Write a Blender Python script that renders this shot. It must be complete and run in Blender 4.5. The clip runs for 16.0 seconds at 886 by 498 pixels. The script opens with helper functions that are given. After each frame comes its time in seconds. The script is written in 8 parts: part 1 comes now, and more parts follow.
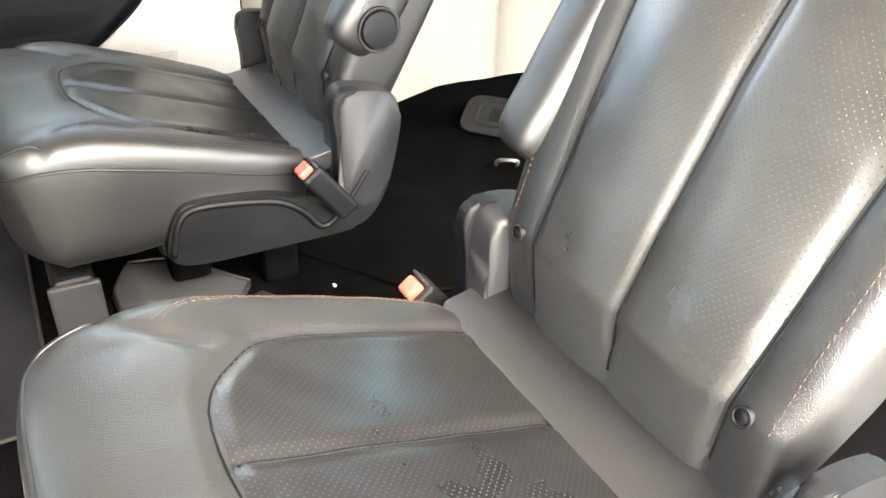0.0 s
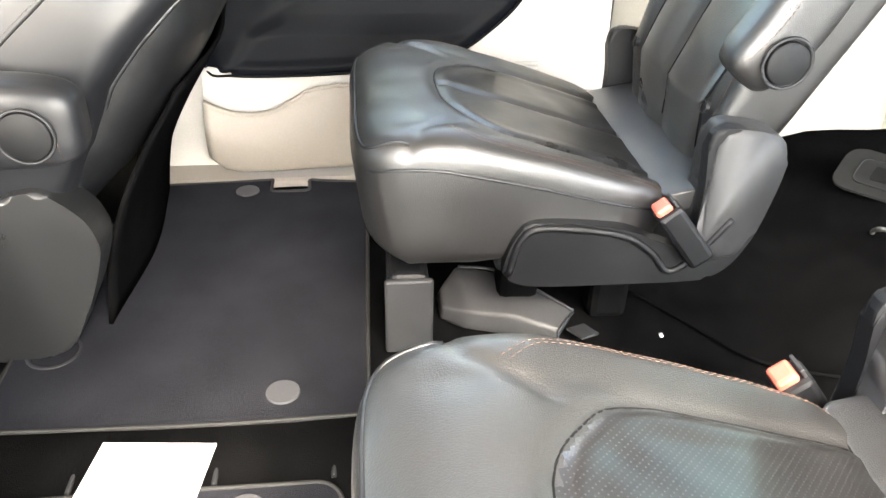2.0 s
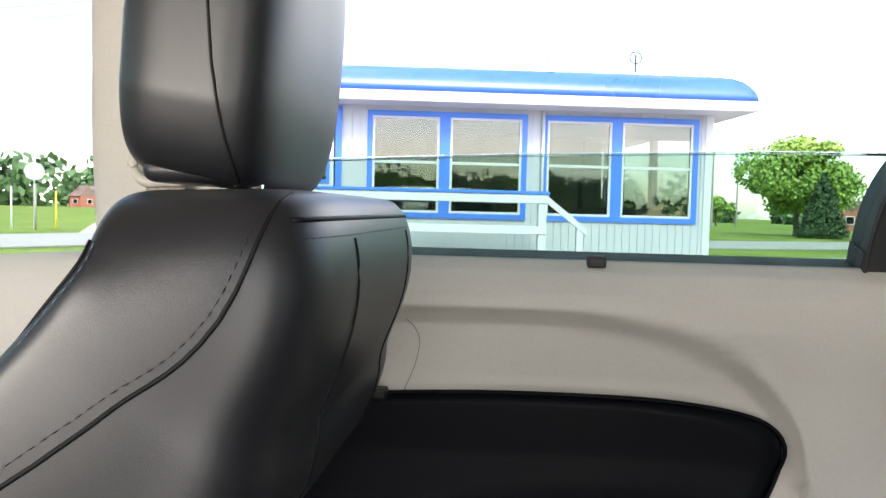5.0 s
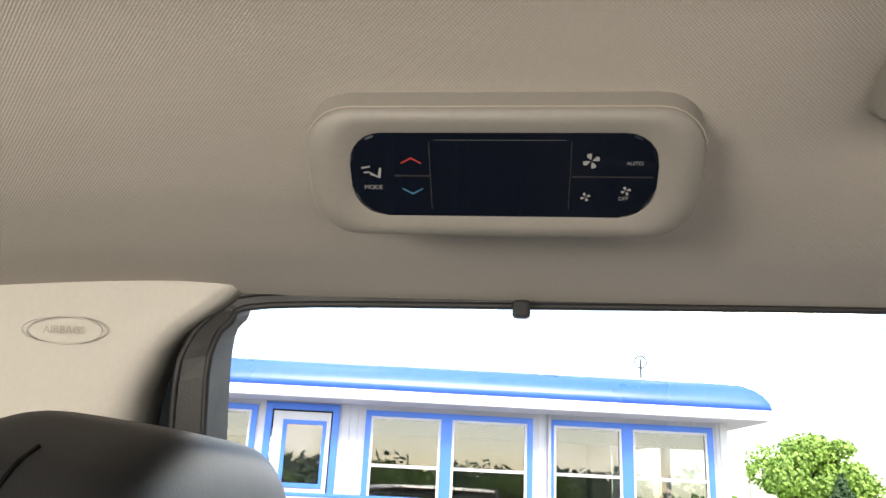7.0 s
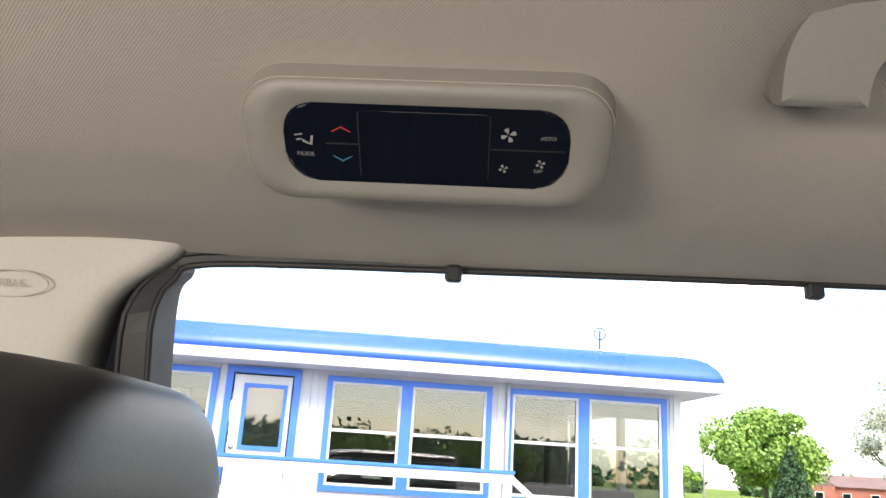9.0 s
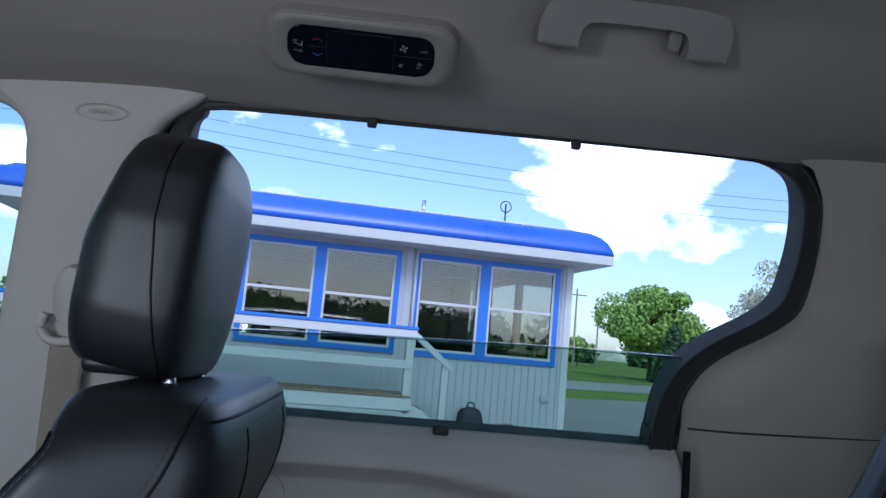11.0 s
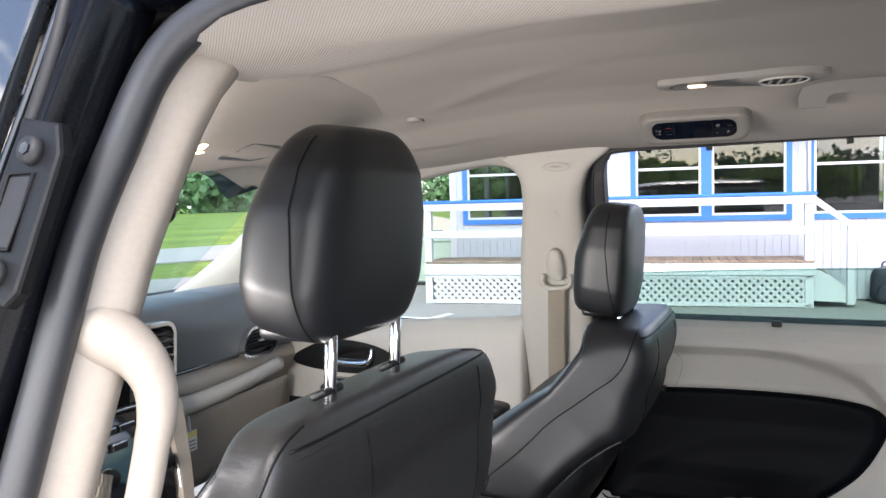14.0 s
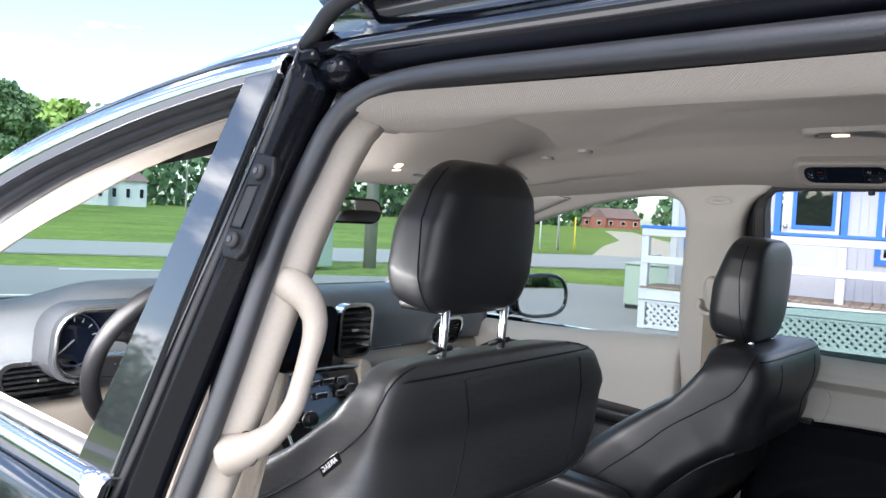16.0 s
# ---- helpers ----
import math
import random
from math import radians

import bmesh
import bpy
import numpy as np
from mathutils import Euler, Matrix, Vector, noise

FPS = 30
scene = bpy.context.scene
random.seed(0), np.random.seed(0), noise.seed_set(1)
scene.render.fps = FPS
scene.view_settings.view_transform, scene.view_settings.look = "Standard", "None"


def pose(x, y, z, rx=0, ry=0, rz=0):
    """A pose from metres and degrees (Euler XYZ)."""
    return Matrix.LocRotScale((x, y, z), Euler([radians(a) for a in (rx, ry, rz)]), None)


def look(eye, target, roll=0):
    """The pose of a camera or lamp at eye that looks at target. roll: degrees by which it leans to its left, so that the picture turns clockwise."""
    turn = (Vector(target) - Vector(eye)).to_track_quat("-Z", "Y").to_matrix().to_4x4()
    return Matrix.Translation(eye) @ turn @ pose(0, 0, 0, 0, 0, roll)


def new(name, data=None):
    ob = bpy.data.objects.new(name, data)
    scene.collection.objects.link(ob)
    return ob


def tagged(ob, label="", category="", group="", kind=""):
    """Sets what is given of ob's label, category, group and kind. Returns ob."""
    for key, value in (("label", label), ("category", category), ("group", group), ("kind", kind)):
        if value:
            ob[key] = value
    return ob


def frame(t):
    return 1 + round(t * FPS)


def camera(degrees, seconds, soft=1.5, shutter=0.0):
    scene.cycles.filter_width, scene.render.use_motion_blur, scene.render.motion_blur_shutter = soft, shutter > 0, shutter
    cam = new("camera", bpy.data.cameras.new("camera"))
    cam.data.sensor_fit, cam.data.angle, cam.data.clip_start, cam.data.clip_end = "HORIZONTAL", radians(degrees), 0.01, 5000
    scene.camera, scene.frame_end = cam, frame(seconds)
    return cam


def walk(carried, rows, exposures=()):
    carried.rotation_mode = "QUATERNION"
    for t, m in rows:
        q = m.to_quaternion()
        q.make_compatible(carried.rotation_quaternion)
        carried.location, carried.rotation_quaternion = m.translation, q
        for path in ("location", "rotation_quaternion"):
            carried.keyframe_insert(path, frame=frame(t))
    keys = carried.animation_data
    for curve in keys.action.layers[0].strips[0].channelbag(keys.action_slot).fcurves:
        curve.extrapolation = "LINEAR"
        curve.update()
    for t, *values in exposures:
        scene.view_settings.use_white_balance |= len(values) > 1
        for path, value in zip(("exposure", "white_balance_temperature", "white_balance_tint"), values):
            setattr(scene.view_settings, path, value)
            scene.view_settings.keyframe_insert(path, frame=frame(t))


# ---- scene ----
cam = camera(59.7, 16.0)
PATH = [
    (0, (-0.792, -0.319, 1.161), (0.652, -1.204, 0.098), 2.9),
    (0.5, (-0.786, -0.287, 1.151), (0.721, -1.002, 0.047), 1.9),
    (1, (-0.769, -0.266, 1.146), (0.802, -0.773, 0.017), 0.6),
    (1.5, (-0.736, -0.264, 1.142), (0.885, -0.576, 0.012), 0.2),
    (2, (-0.686, -0.282, 1.133), (1.006, -0.48, 0.084), 1.3),
    (2.5, (-0.622, -0.299, 1.11), (1.143, -0.328, 0.17), 1.1),
    (3, (-0.585, -0.264, 1.156), (1.251, 0.012, 0.411), -0.3),
    (3.5, (-0.516, -0.283, 1.161), (1.363, 0.14, 0.62), 1.5),
    (4, (-0.423, -0.279, 1.146), (1.517, 0.078, 0.814), 2.9),
    (4.5, (-0.297, -0.285, 1.134), (1.68, -0.061, 0.928), 2.3),
    (5, (-0.149, -0.306, 1.158), (1.84, -0.129, 1.059), 1.4),
    (7.5, (0.14, -0.262, 1.406), (2.008, -0.056, 2.09), 3.2),
    (8, (0.146, -0.267, 1.41), (2.028, -0.075, 2.06), 3.1),
    (10.5, (-0.192, -0.326, 1.246), (1.775, -0.408, 1.597), 4.9),
    (11, (-0.346, -0.313, 1.225), (1.635, -0.446, 1.471), 5.1),
    (11.5, (-0.493, -0.284, 1.256), (1.502, -0.378, 1.36), 4.6),
    (12, (-0.675, -0.246, 1.32), (1.325, -0.216, 1.309), 3.6),
    (12.5, (-0.805, -0.283, 1.358), (1.177, -0.044, 1.253), 2.0),
    (13, (-0.908, -0.313, 1.369), (1.037, 0.126, 1.201), -0.0),
    (13.5, (-1.047, -0.342, 1.381), (0.863, 0.229, 1.222), -1.2),
    (14, (-1.194, -0.442, 1.419), (0.626, 0.378, 1.294), -1.5),
    (14.5, (-1.289, -0.558, 1.439), (0.389, 0.527, 1.345), -1.7),
    (15, (-1.336, -0.641, 1.436), (0.294, 0.515, 1.346), -0.5),
    (15.5, (-1.368, -0.719, 1.427), (0.198, 0.521, 1.336), 1.8),
    (16, (-1.36, -0.718, 1.422), (0.149, 0.591, 1.331), 3.0),
]
EXPOSURES = [(0, 4.0, 7800, 10), (1.0, 4.15, 7700, 9), (2.2, 4.3, 7500, 10), (3.0, 4.4, 7500, 10), (3.5, 3.85, 7450, 12), (4.0, 3.15, 7300, 9), (4.5, 2.4, 7300, 13), (5.0, 2.0, 7200, 13), (7.3, 1.95, 7600, 10), (8.2, 1.95, 7600, 10),
             (10.3, 0.95, 6300, 11), (10.5, 0.7, 6000, 11), (10.8, 0.3, 5400, 12), (11.3, 0.3, 5500, 12), (12.0, 0.9, 6800, 12), (12.5, 1.35, 7450, 11), (13.2, 1.9, 7300, 12), (14.0, 1.7, 6700, 14), (14.5, 1.4, 6450, 14), (16, 1.3, 6350, 13)]
walk(cam, [(t, look(e, g, r)) for t, e, g, r in PATH], EXPOSURES)

# ---- light ----
world = bpy.data.worlds.new("sky")
scene.world = world
world.use_nodes = True
wt = world.node_tree
wt.nodes.clear()
SUN_EL, SUN_AZ = radians(46), radians(258)


def wnode(kind, **props):
    n = wt.nodes.new(kind)
    for k, v in props.items():
        n.inputs[k.replace("_", " ")].default_value = v
    return n


w_out = wt.nodes.new("ShaderNodeOutputWorld")
w_bg = wnode("ShaderNodeBackground", Strength=0.16)
w_sky = wt.nodes.new("ShaderNodeTexSky")
w_sky.sky_type, w_sky.sun_disc = "NISHITA", False
w_sky.sun_elevation, w_sky.sun_rotation = SUN_EL, SUN_AZ
w_sky.altitude, w_sky.air_density, w_sky.dust_density, w_sky.ozone_density = 200, 1.0, 1.5, 2.0
w_co = wt.nodes.new("ShaderNodeTexCoord")
w_map = wt.nodes.new("ShaderNodeMapping")
w_map.inputs["Rotation"].default_value = (0.0, 0.0, radians(17))
w_map.inputs["Scale"].default_value = (1.0, 1.0, 2.2)
w_map.inputs["Location"].default_value = (0.37, 0.55, 0.12)
w_noise = wnode("ShaderNodeTexNoise", Scale=4.2, Detail=9.0, Roughness=0.52, Distortion=0.15)
w_ramp = wt.nodes.new("ShaderNodeValToRGB")
w_ramp.color_ramp.elements[0].position, w_ramp.color_ramp.elements[1].position = 0.545, 0.625
w_shade = wnode("ShaderNodeTexNoise", Scale=7.0, Detail=6.0)
w_cl = wt.nodes.new("ShaderNodeValToRGB")
w_cl.color_ramp.elements[0].position, w_cl.color_ramp.elements[0].color = 0.3, (8.5, 8.8, 9.4, 1)
w_cl.color_ramp.elements[1].position, w_cl.color_ramp.elements[1].color = 0.65, (14.0, 13.9, 13.6, 1)
w_mix = wt.nodes.new("ShaderNodeMixRGB")
wt.links.new(w_co.outputs["Generated"], w_map.inputs["Vector"])
for n in (w_noise, w_shade):
    wt.links.new(w_map.outputs["Vector"], n.inputs["Vector"])
wt.links.new(w_noise.outputs["Fac"], w_ramp.inputs["Fac"])
wt.links.new(w_shade.outputs["Fac"], w_cl.inputs["Fac"])
wt.links.new(w_ramp.outputs["Color"], w_mix.inputs["Fac"])
wt.links.new(w_sky.outputs["Color"], w_mix.inputs["Color1"])
wt.links.new(w_cl.outputs["Color"], w_mix.inputs["Color2"])
wt.links.new(w_mix.outputs["Color"], w_bg.inputs["Color"])
wt.links.new(w_bg.outputs["Background"], w_out.inputs["Surface"])

sun = new("sun", bpy.data.lights.new("sun", "SUN"))
sun.data.energy, sun.data.angle, sun.data.color = 1.25, radians(22), (1.0, 0.96, 0.9)
sun_way = Vector((math.sin(SUN_AZ) * math.cos(SUN_EL), math.cos(SUN_AZ) * math.cos(SUN_EL), math.sin(SUN_EL)))
sun.matrix_world = look(sun_way * 60, (0, 0, 0))

# area lamp added outside the open doorway, on top of the sky's own light
door_sky = new("doorway_skylight", bpy.data.lights.new("doorway_skylight", "AREA"))
door_sky.data.shape, door_sky.data.size, door_sky.data.size_y = "RECTANGLE", 1.5, 0.95
door_sky.data.energy, door_sky.data.color = 5.4, (1.0, 0.98, 0.95)
door_sky.matrix_world = look((-1.30, -0.42, 0.98), (0.6, -0.50, 0.12))

# added fill lamp at the driver's window, far brighter than the sky's own light
front_fill = new("window_fill", bpy.data.lights.new("window_fill", "AREA"))
front_fill.data.shape, front_fill.data.size, front_fill.data.size_y = "RECTANGLE", 0.60, 0.24
front_fill.data.energy, front_fill.data.color = 7.0, (1.0, 0.98, 0.95)
front_fill.matrix_world = look((-0.875, 0.56, 1.23), (0.6, 0.62, 0.92))

# ---- materials ----


def mat(name, color, rough=0.5, metal=0.0, vary=0.12, scale=6.0, fine=300.0, bump=0.0, bump_scale=None, spec=0.5, coat=0.0,
        rough_vary=0.08, tint=None, island=False):
    """A surface with colour and roughness varied at two scales and a fine relief."""
    m = bpy.data.materials.new(name)
    m.use_nodes = True
    nt = m.node_tree
    b = nt.nodes["Principled BSDF"]
    b.inputs["Metallic"].default_value = metal
    b.inputs["Specular IOR Level"].default_value = spec
    b.inputs["Coat Weight"].default_value = coat
    b.inputs["Coat Roughness"].default_value = 0.04
    co = nt.nodes.new("ShaderNodeTexCoord")
    n1 = nt.nodes.new("ShaderNodeTexNoise")
    n1.inputs["Scale"].default_value, n1.inputs["Detail"].default_value = scale, 5.0
    n2 = nt.nodes.new("ShaderNodeTexNoise")
    n2.inputs["Scale"].default_value, n2.inputs["Detail"].default_value = fine, 3.0
    for n in (n1, n2):
        nt.links.new(co.outputs["Object"], n.inputs["Vector"])
    add = nt.nodes.new("ShaderNodeMath")
    add.operation = "ADD"
    nt.links.new(n1.outputs["Fac"], add.inputs[0])
    nt.links.new(n2.outputs["Fac"], add.inputs[1])
    fac = add.outputs[0]
    if island:
        info = nt.nodes.new("ShaderNodeObjectInfo")
        add2 = nt.nodes.new("ShaderNodeMath")
        add2.operation = "MULTIPLY_ADD"
        nt.links.new(info.outputs["Random"], add2.inputs[0])
        add2.inputs[1].default_value = 0.6
        nt.links.new(fac, add2.inputs[2])
        fac = add2.outputs[0]
    mr = nt.nodes.new("ShaderNodeMapRange")
    mr.inputs["From Min"].default_value, mr.inputs["From Max"].default_value = 0.65, 1.35 + (0.6 if island else 0)
    nt.links.new(fac, mr.inputs["Value"])
    mix = nt.nodes.new("ShaderNodeMixRGB")
    dark = [c * (1 - vary) for c in color]
    light = [min(1, c * (1 + vary)) for c in (tint or color)]
    mix.inputs["Color1"].default_value, mix.inputs["Color2"].default_value = (*dark, 1), (*light, 1)
    nt.links.new(mr.outputs[0], mix.inputs["Fac"])
    nt.links.new(mix.outputs[0], b.inputs["Base Color"])
    rr = nt.nodes.new("ShaderNodeMapRange")
    rr.inputs["From Min"].default_value, rr.inputs["From Max"].default_value = 0.3, 0.7
    rr.inputs["To Min"].default_value, rr.inputs["To Max"].default_value = max(0.02, rough - rough_vary), min(1, rough + rough_vary)
    nt.links.new(n1.outputs["Fac"], rr.inputs["Value"])
    nt.links.new(rr.outputs[0], b.inputs["Roughness"])
    if bump:
        bt = nt.nodes.new("ShaderNodeTexNoise")
        bt.inputs["Scale"].default_value, bt.inputs["Detail"].default_value = bump_scale or fine, 4.0
        nt.links.new(co.outputs["Object"], bt.inputs["Vector"])
        bn = nt.nodes.new("ShaderNodeBump")
        bn.inputs["Strength"].default_value, bn.inputs["Distance"].default_value = bump, 0.002
        nt.links.new(bt.outputs["Fac"], bn.inputs["Height"])
        nt.links.new(bn.outputs["Normal"], b.inputs["Normal"])
    return m


def add_relief(m, kind, scale, strength, distance=0.001, dots=None, axes="XY"):
    """A relief over a material: leather grain, level creases, woven cloth, or punched holes."""
    nt = m.node_tree
    b = nt.nodes["Principled BSDF"]
    co = nt.nodes.new("ShaderNodeTexCoord")
    if kind == "grain":
        t = nt.nodes.new("ShaderNodeTexVoronoi")
        t.feature = "DISTANCE_TO_EDGE"
        t.inputs["Scale"].default_value = scale
        nt.links.new(co.outputs["Object"], t.inputs["Vector"])
        mr = nt.nodes.new("ShaderNodeMapRange")
        mr.inputs["From Max"].default_value = 0.18
        nt.links.new(t.outputs["Distance"], mr.inputs["Value"])
        h = mr.outputs[0]
    elif kind == "crease":
        st = nt.nodes.new("ShaderNodeVectorMath")
        st.operation = "MULTIPLY"
        st.inputs[1].default_value = (0.22, 0.22, 1.0)
        nt.links.new(co.outputs["Object"], st.inputs[0])
        t = nt.nodes.new("ShaderNodeTexNoise")
        t.inputs["Scale"].default_value, t.inputs["Detail"].default_value = scale, 3.0
        nt.links.new(st.outputs[0], t.inputs["Vector"])
        h = t.outputs[0]
    else:
        t = nt.nodes.new("ShaderNodeVectorMath")
        t.operation = "SCALE"
        t.inputs["Scale"].default_value = scale
        nt.links.new(co.outputs["Object"], t.inputs[0])
        sep = nt.nodes.new("ShaderNodeSeparateXYZ")
        fr = nt.nodes.new("ShaderNodeVectorMath")
        fr.operation = "SINE"
        nt.links.new(t.outputs[0], fr.inputs[0])
        nt.links.new(fr.outputs[0], sep.inputs[0])
        mul = nt.nodes.new("ShaderNodeMath")
        mul.operation = "MULTIPLY"
        nt.links.new(sep.outputs[axes[0]], mul.inputs[0])
        nt.links.new(sep.outputs[axes[1]], mul.inputs[1])
        h = mul.outputs[0]
        if kind == "holes":
            ab = nt.nodes.new("ShaderNodeMapRange")
            ab.inputs["From Min"].default_value, ab.inputs["From Max"].default_value = 0.72, 0.86
            nt.links.new(h, ab.inputs["Value"])
            h = ab.outputs[0]
            old = b.inputs["Base Color"].links[0].from_socket
            mix = nt.nodes.new("ShaderNodeMixRGB")
            nt.links.new(h, mix.inputs["Fac"])
            nt.links.new(old, mix.inputs["Color1"])
            mix.inputs["Color2"].default_value = (*dots, 1)
            nt.links.new(mix.outputs[0], b.inputs["Base Color"])
            strength = -strength
    bn = nt.nodes.new("ShaderNodeBump")
    bn.invert = strength < 0
    bn.inputs["Strength"].default_value, bn.inputs["Distance"].default_value = abs(strength), distance
    nt.links.new(h, bn.inputs["Height"])
    if b.inputs["Normal"].links:
        nt.links.new(b.inputs["Normal"].links[0].from_socket, bn.inputs["Normal"])
    nt.links.new(bn.outputs["Normal"], b.inputs["Normal"])
    return m


def glass(name, tint, alpha):
    """A thin tinted pane: a mix of clear transmission and a mirror gloss."""
    m = bpy.data.materials.new(name)
    m.use_nodes = True
    nt = m.node_tree
    nt.nodes.clear()
    out = nt.nodes.new("ShaderNodeOutputMaterial")
    tr = nt.nodes.new("ShaderNodeBsdfTransparent")
    tr.inputs["Color"].default_value = (*tint, 1)
    gl = nt.nodes.new("ShaderNodeBsdfGlossy")
    gl.inputs["Roughness"].default_value = 0.01
    fr = nt.nodes.new("ShaderNodeFresnel")
    fr.inputs["IOR"].default_value = alpha
    mx = nt.nodes.new("ShaderNodeMixShader")
    nt.links.new(fr.outputs[0], mx.inputs[0])
    nt.links.new(tr.outputs[0], mx.inputs[1])
    nt.links.new(gl.outputs[0], mx.inputs[2])
    nt.links.new(mx.outputs[0], out.inputs["Surface"])
    return m


def glow(name, color, strength):
    m = bpy.data.materials.new(name)
    m.use_nodes = True
    b = m.node_tree.nodes["Principled BSDF"]
    b.inputs["Base Color"].default_value = (*color, 1)
    b.inputs["Emission Color"].default_value = (*color, 1)
    b.inputs["Emission Strength"].default_value = strength
    return m


VINYL = add_relief(add_relief(mat("grained_black_vinyl", (0.0160, 0.0160, 0.0166), 0.42, vary=0.15, scale=6, fine=260, bump=0.08, bump_scale=110, rough_vary=0.04, spec=0.65), "grain", 520, 0.14, 0.0005), "crease", 150, 0.5, 0.0012)
LEATHER = add_relief(mat("black_leather", (0.0135, 0.0135, 0.0137), 0.37, vary=0.15, scale=5, fine=500, bump=0.10, bump_scale=60, rough_vary=0.05, spec=1.0, coat=0.08), "grain", 420, 0.30, 0.0005)
LEATHER2 = add_relief(mat("black_leather_smooth", (0.0098, 0.0106, 0.0126), 0.41, vary=0.12, scale=4, fine=500, bump=0.06, bump_scale=60, rough_vary=0.03, spec=0.45), "grain", 640, 0.10, 0.0004)
# backrest leather: its sheen is put into a base paler than the cushion's
PERF_LIT = add_relief(mat("perforated_leather_lit", (0.030, 0.0300, 0.0292), 0.33, spec=1.0, vary=0.2, scale=9, fine=400, bump=0.14, bump_scale=60), "holes", 1000, 0.5, 0.0008, dots=(0.006, 0.006, 0.006), axes="XZ")
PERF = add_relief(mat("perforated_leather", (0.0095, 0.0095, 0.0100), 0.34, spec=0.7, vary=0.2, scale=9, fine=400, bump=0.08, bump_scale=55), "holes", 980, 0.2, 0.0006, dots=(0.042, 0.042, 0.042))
POUCH = add_relief(mat("black_pouch_vinyl", (0.020, 0.020, 0.021), 0.45, vary=0.25, scale=14, fine=300, bump=0.35, bump_scale=40), "grain", 500, 0.25, 0.0005)
SHELL = add_relief(mat("black_plastic", (0.0048, 0.0052, 0.0062), 0.42, vary=0.15, scale=12, fine=600, spec=0.28), "grain", 900, 0.3, 0.0005)
PLAST = add_relief(mat("grey_black_moulded_plastic", (0.022, 0.022, 0.023), 0.40, vary=0.12, scale=12, fine=600, spec=0.55), "grain", 900, 0.3, 0.0005)
SHIELD = add_relief(mat("smooth_shield_plastic", (0.0125, 0.0130, 0.0135), 0.34, vary=0.12, scale=12, fine=600, spec=0.55), "grain", 900, 0.15, 0.0005)
PIANO = mat("mirror_gloss_black", (0.05, 0.055, 0.06), 0.03, metal=0.55, vary=0.1, spec=1.0, coat=1.0, rough_vary=0.02)
GLOSSBLACK = mat("gloss_black_plastic", (0.006, 0.006, 0.007), 0.08, vary=0.1, coat=0.5, rough_vary=0.03)
PAINT = mat("black_car_paint", (0.004, 0.005, 0.008), 0.12, vary=0.3, scale=4, coat=1.0, rough_vary=0.04)
RUBBER = mat("black_rubber", (0.013, 0.0135, 0.015), 0.6, vary=0.15, scale=20, bump=0.15, bump_scale=400)
RUBBER_GREY = mat("grey_rubber_seal", (0.022, 0.0235, 0.027), 0.42, spec=0.6, vary=0.12, scale=20, bump=0.15, bump_scale=400)
TRIM = add_relief(mat("light_grey_trim_plastic", (0.44, 0.418, 0.380), 0.52, vary=0.05, scale=3, fine=250), "grain", 700, 0.25, 0.0005)
BEIGE = add_relief(mat("beige_trim_plastic", (0.315, 0.277, 0.236), 0.55, vary=0.06, scale=3, fine=250), "grain", 700, 0.25, 0.0005)
CLOTH = add_relief(mat("headliner_cloth", (0.350, 0.320, 0.288), 0.9, vary=0.05, scale=2.5, fine=600, spec=0.2, bump=0.1, bump_scale=12), "weave", 2600, 0.30, 0.0008)
CARPET = mat("black_carpet", (0.0038, 0.0038, 0.0040), 0.95, vary=0.5, scale=14, fine=900, bump=0.8, bump_scale=700, spec=0.0)
MAT = mat("charcoal_floor_mat_pile", (0.017, 0.0175, 0.021), 0.95, vary=0.4, scale=8, fine=900, bump=0.8, bump_scale=800, spec=0.0)
MATEDGE = mat("mat_binding", (0.012, 0.0118, 0.0118), 0.8, vary=0.2, scale=30, bump=0.4, bump_scale=500)
PLATE = mat("dark_grey_plate", (0.0095, 0.0095, 0.0095), 0.65, vary=0.15, scale=30, spec=0.3)
DISC = mat("grey_plastic_disc", (0.048, 0.048, 0.052), 0.6, vary=0.15, scale=30)
CHROME = mat("chrome", (0.75, 0.76, 0.78), 0.10, metal=1.0, vary=0.04, rough_vary=0.04)
BRUSHED = mat("satin_silver", (0.55, 0.56, 0.57), 0.28, metal=1.0, vary=0.06)
STEEL_DULL = mat("dull_steel", (0.20, 0.195, 0.185), 0.42, metal=0.7, vary=0.15)
THREAD = mat("rust_brown_thread", (0.11, 0.060, 0.042), 0.7, vary=0.2, scale=90)
THREADK = mat("black_thread", (0.010, 0.010, 0.011), 0.55, vary=0.2, scale=90)
THREADB = mat("pale_blue_thread", (0.07, 0.10, 0.14), 0.6, vary=0.2, scale=90)
RED = mat("red_button_plastic", (0.60, 0.11, 0.075), 0.4, vary=0.08)
PAPER = mat("white_paper", (0.85, 0.85, 0.84), 0.8, vary=0.02, scale=12)
BELT = add_relief(mat("grey_beige_webbing", (0.26, 0.225, 0.18), 0.75, vary=0.1, scale=20), "weave", 1500, 0.5, 0.0008)
MIRROR = mat("mirror_silver", (0.9, 0.9, 0.9), 0.015, metal=1.0, vary=0.0, rough_vary=0.0)
PANE = glass("side_window_pane", (0.86, 0.91, 0.89), 1.25)
PANE_T = glass("tinted_window_pane", (0.62, 0.74, 0.69), 1.25)
WIND = glass("windscreen_pane", (0.70, 0.86, 0.83), 1.2)
SCREENK = mat("dark_display_glass", (0.004, 0.006, 0.012), 0.06, vary=0.1, coat=0.6, rough_vary=0.02)
ICON = mat("white_printing", (0.24, 0.24, 0.24), 0.5, vary=0.02)
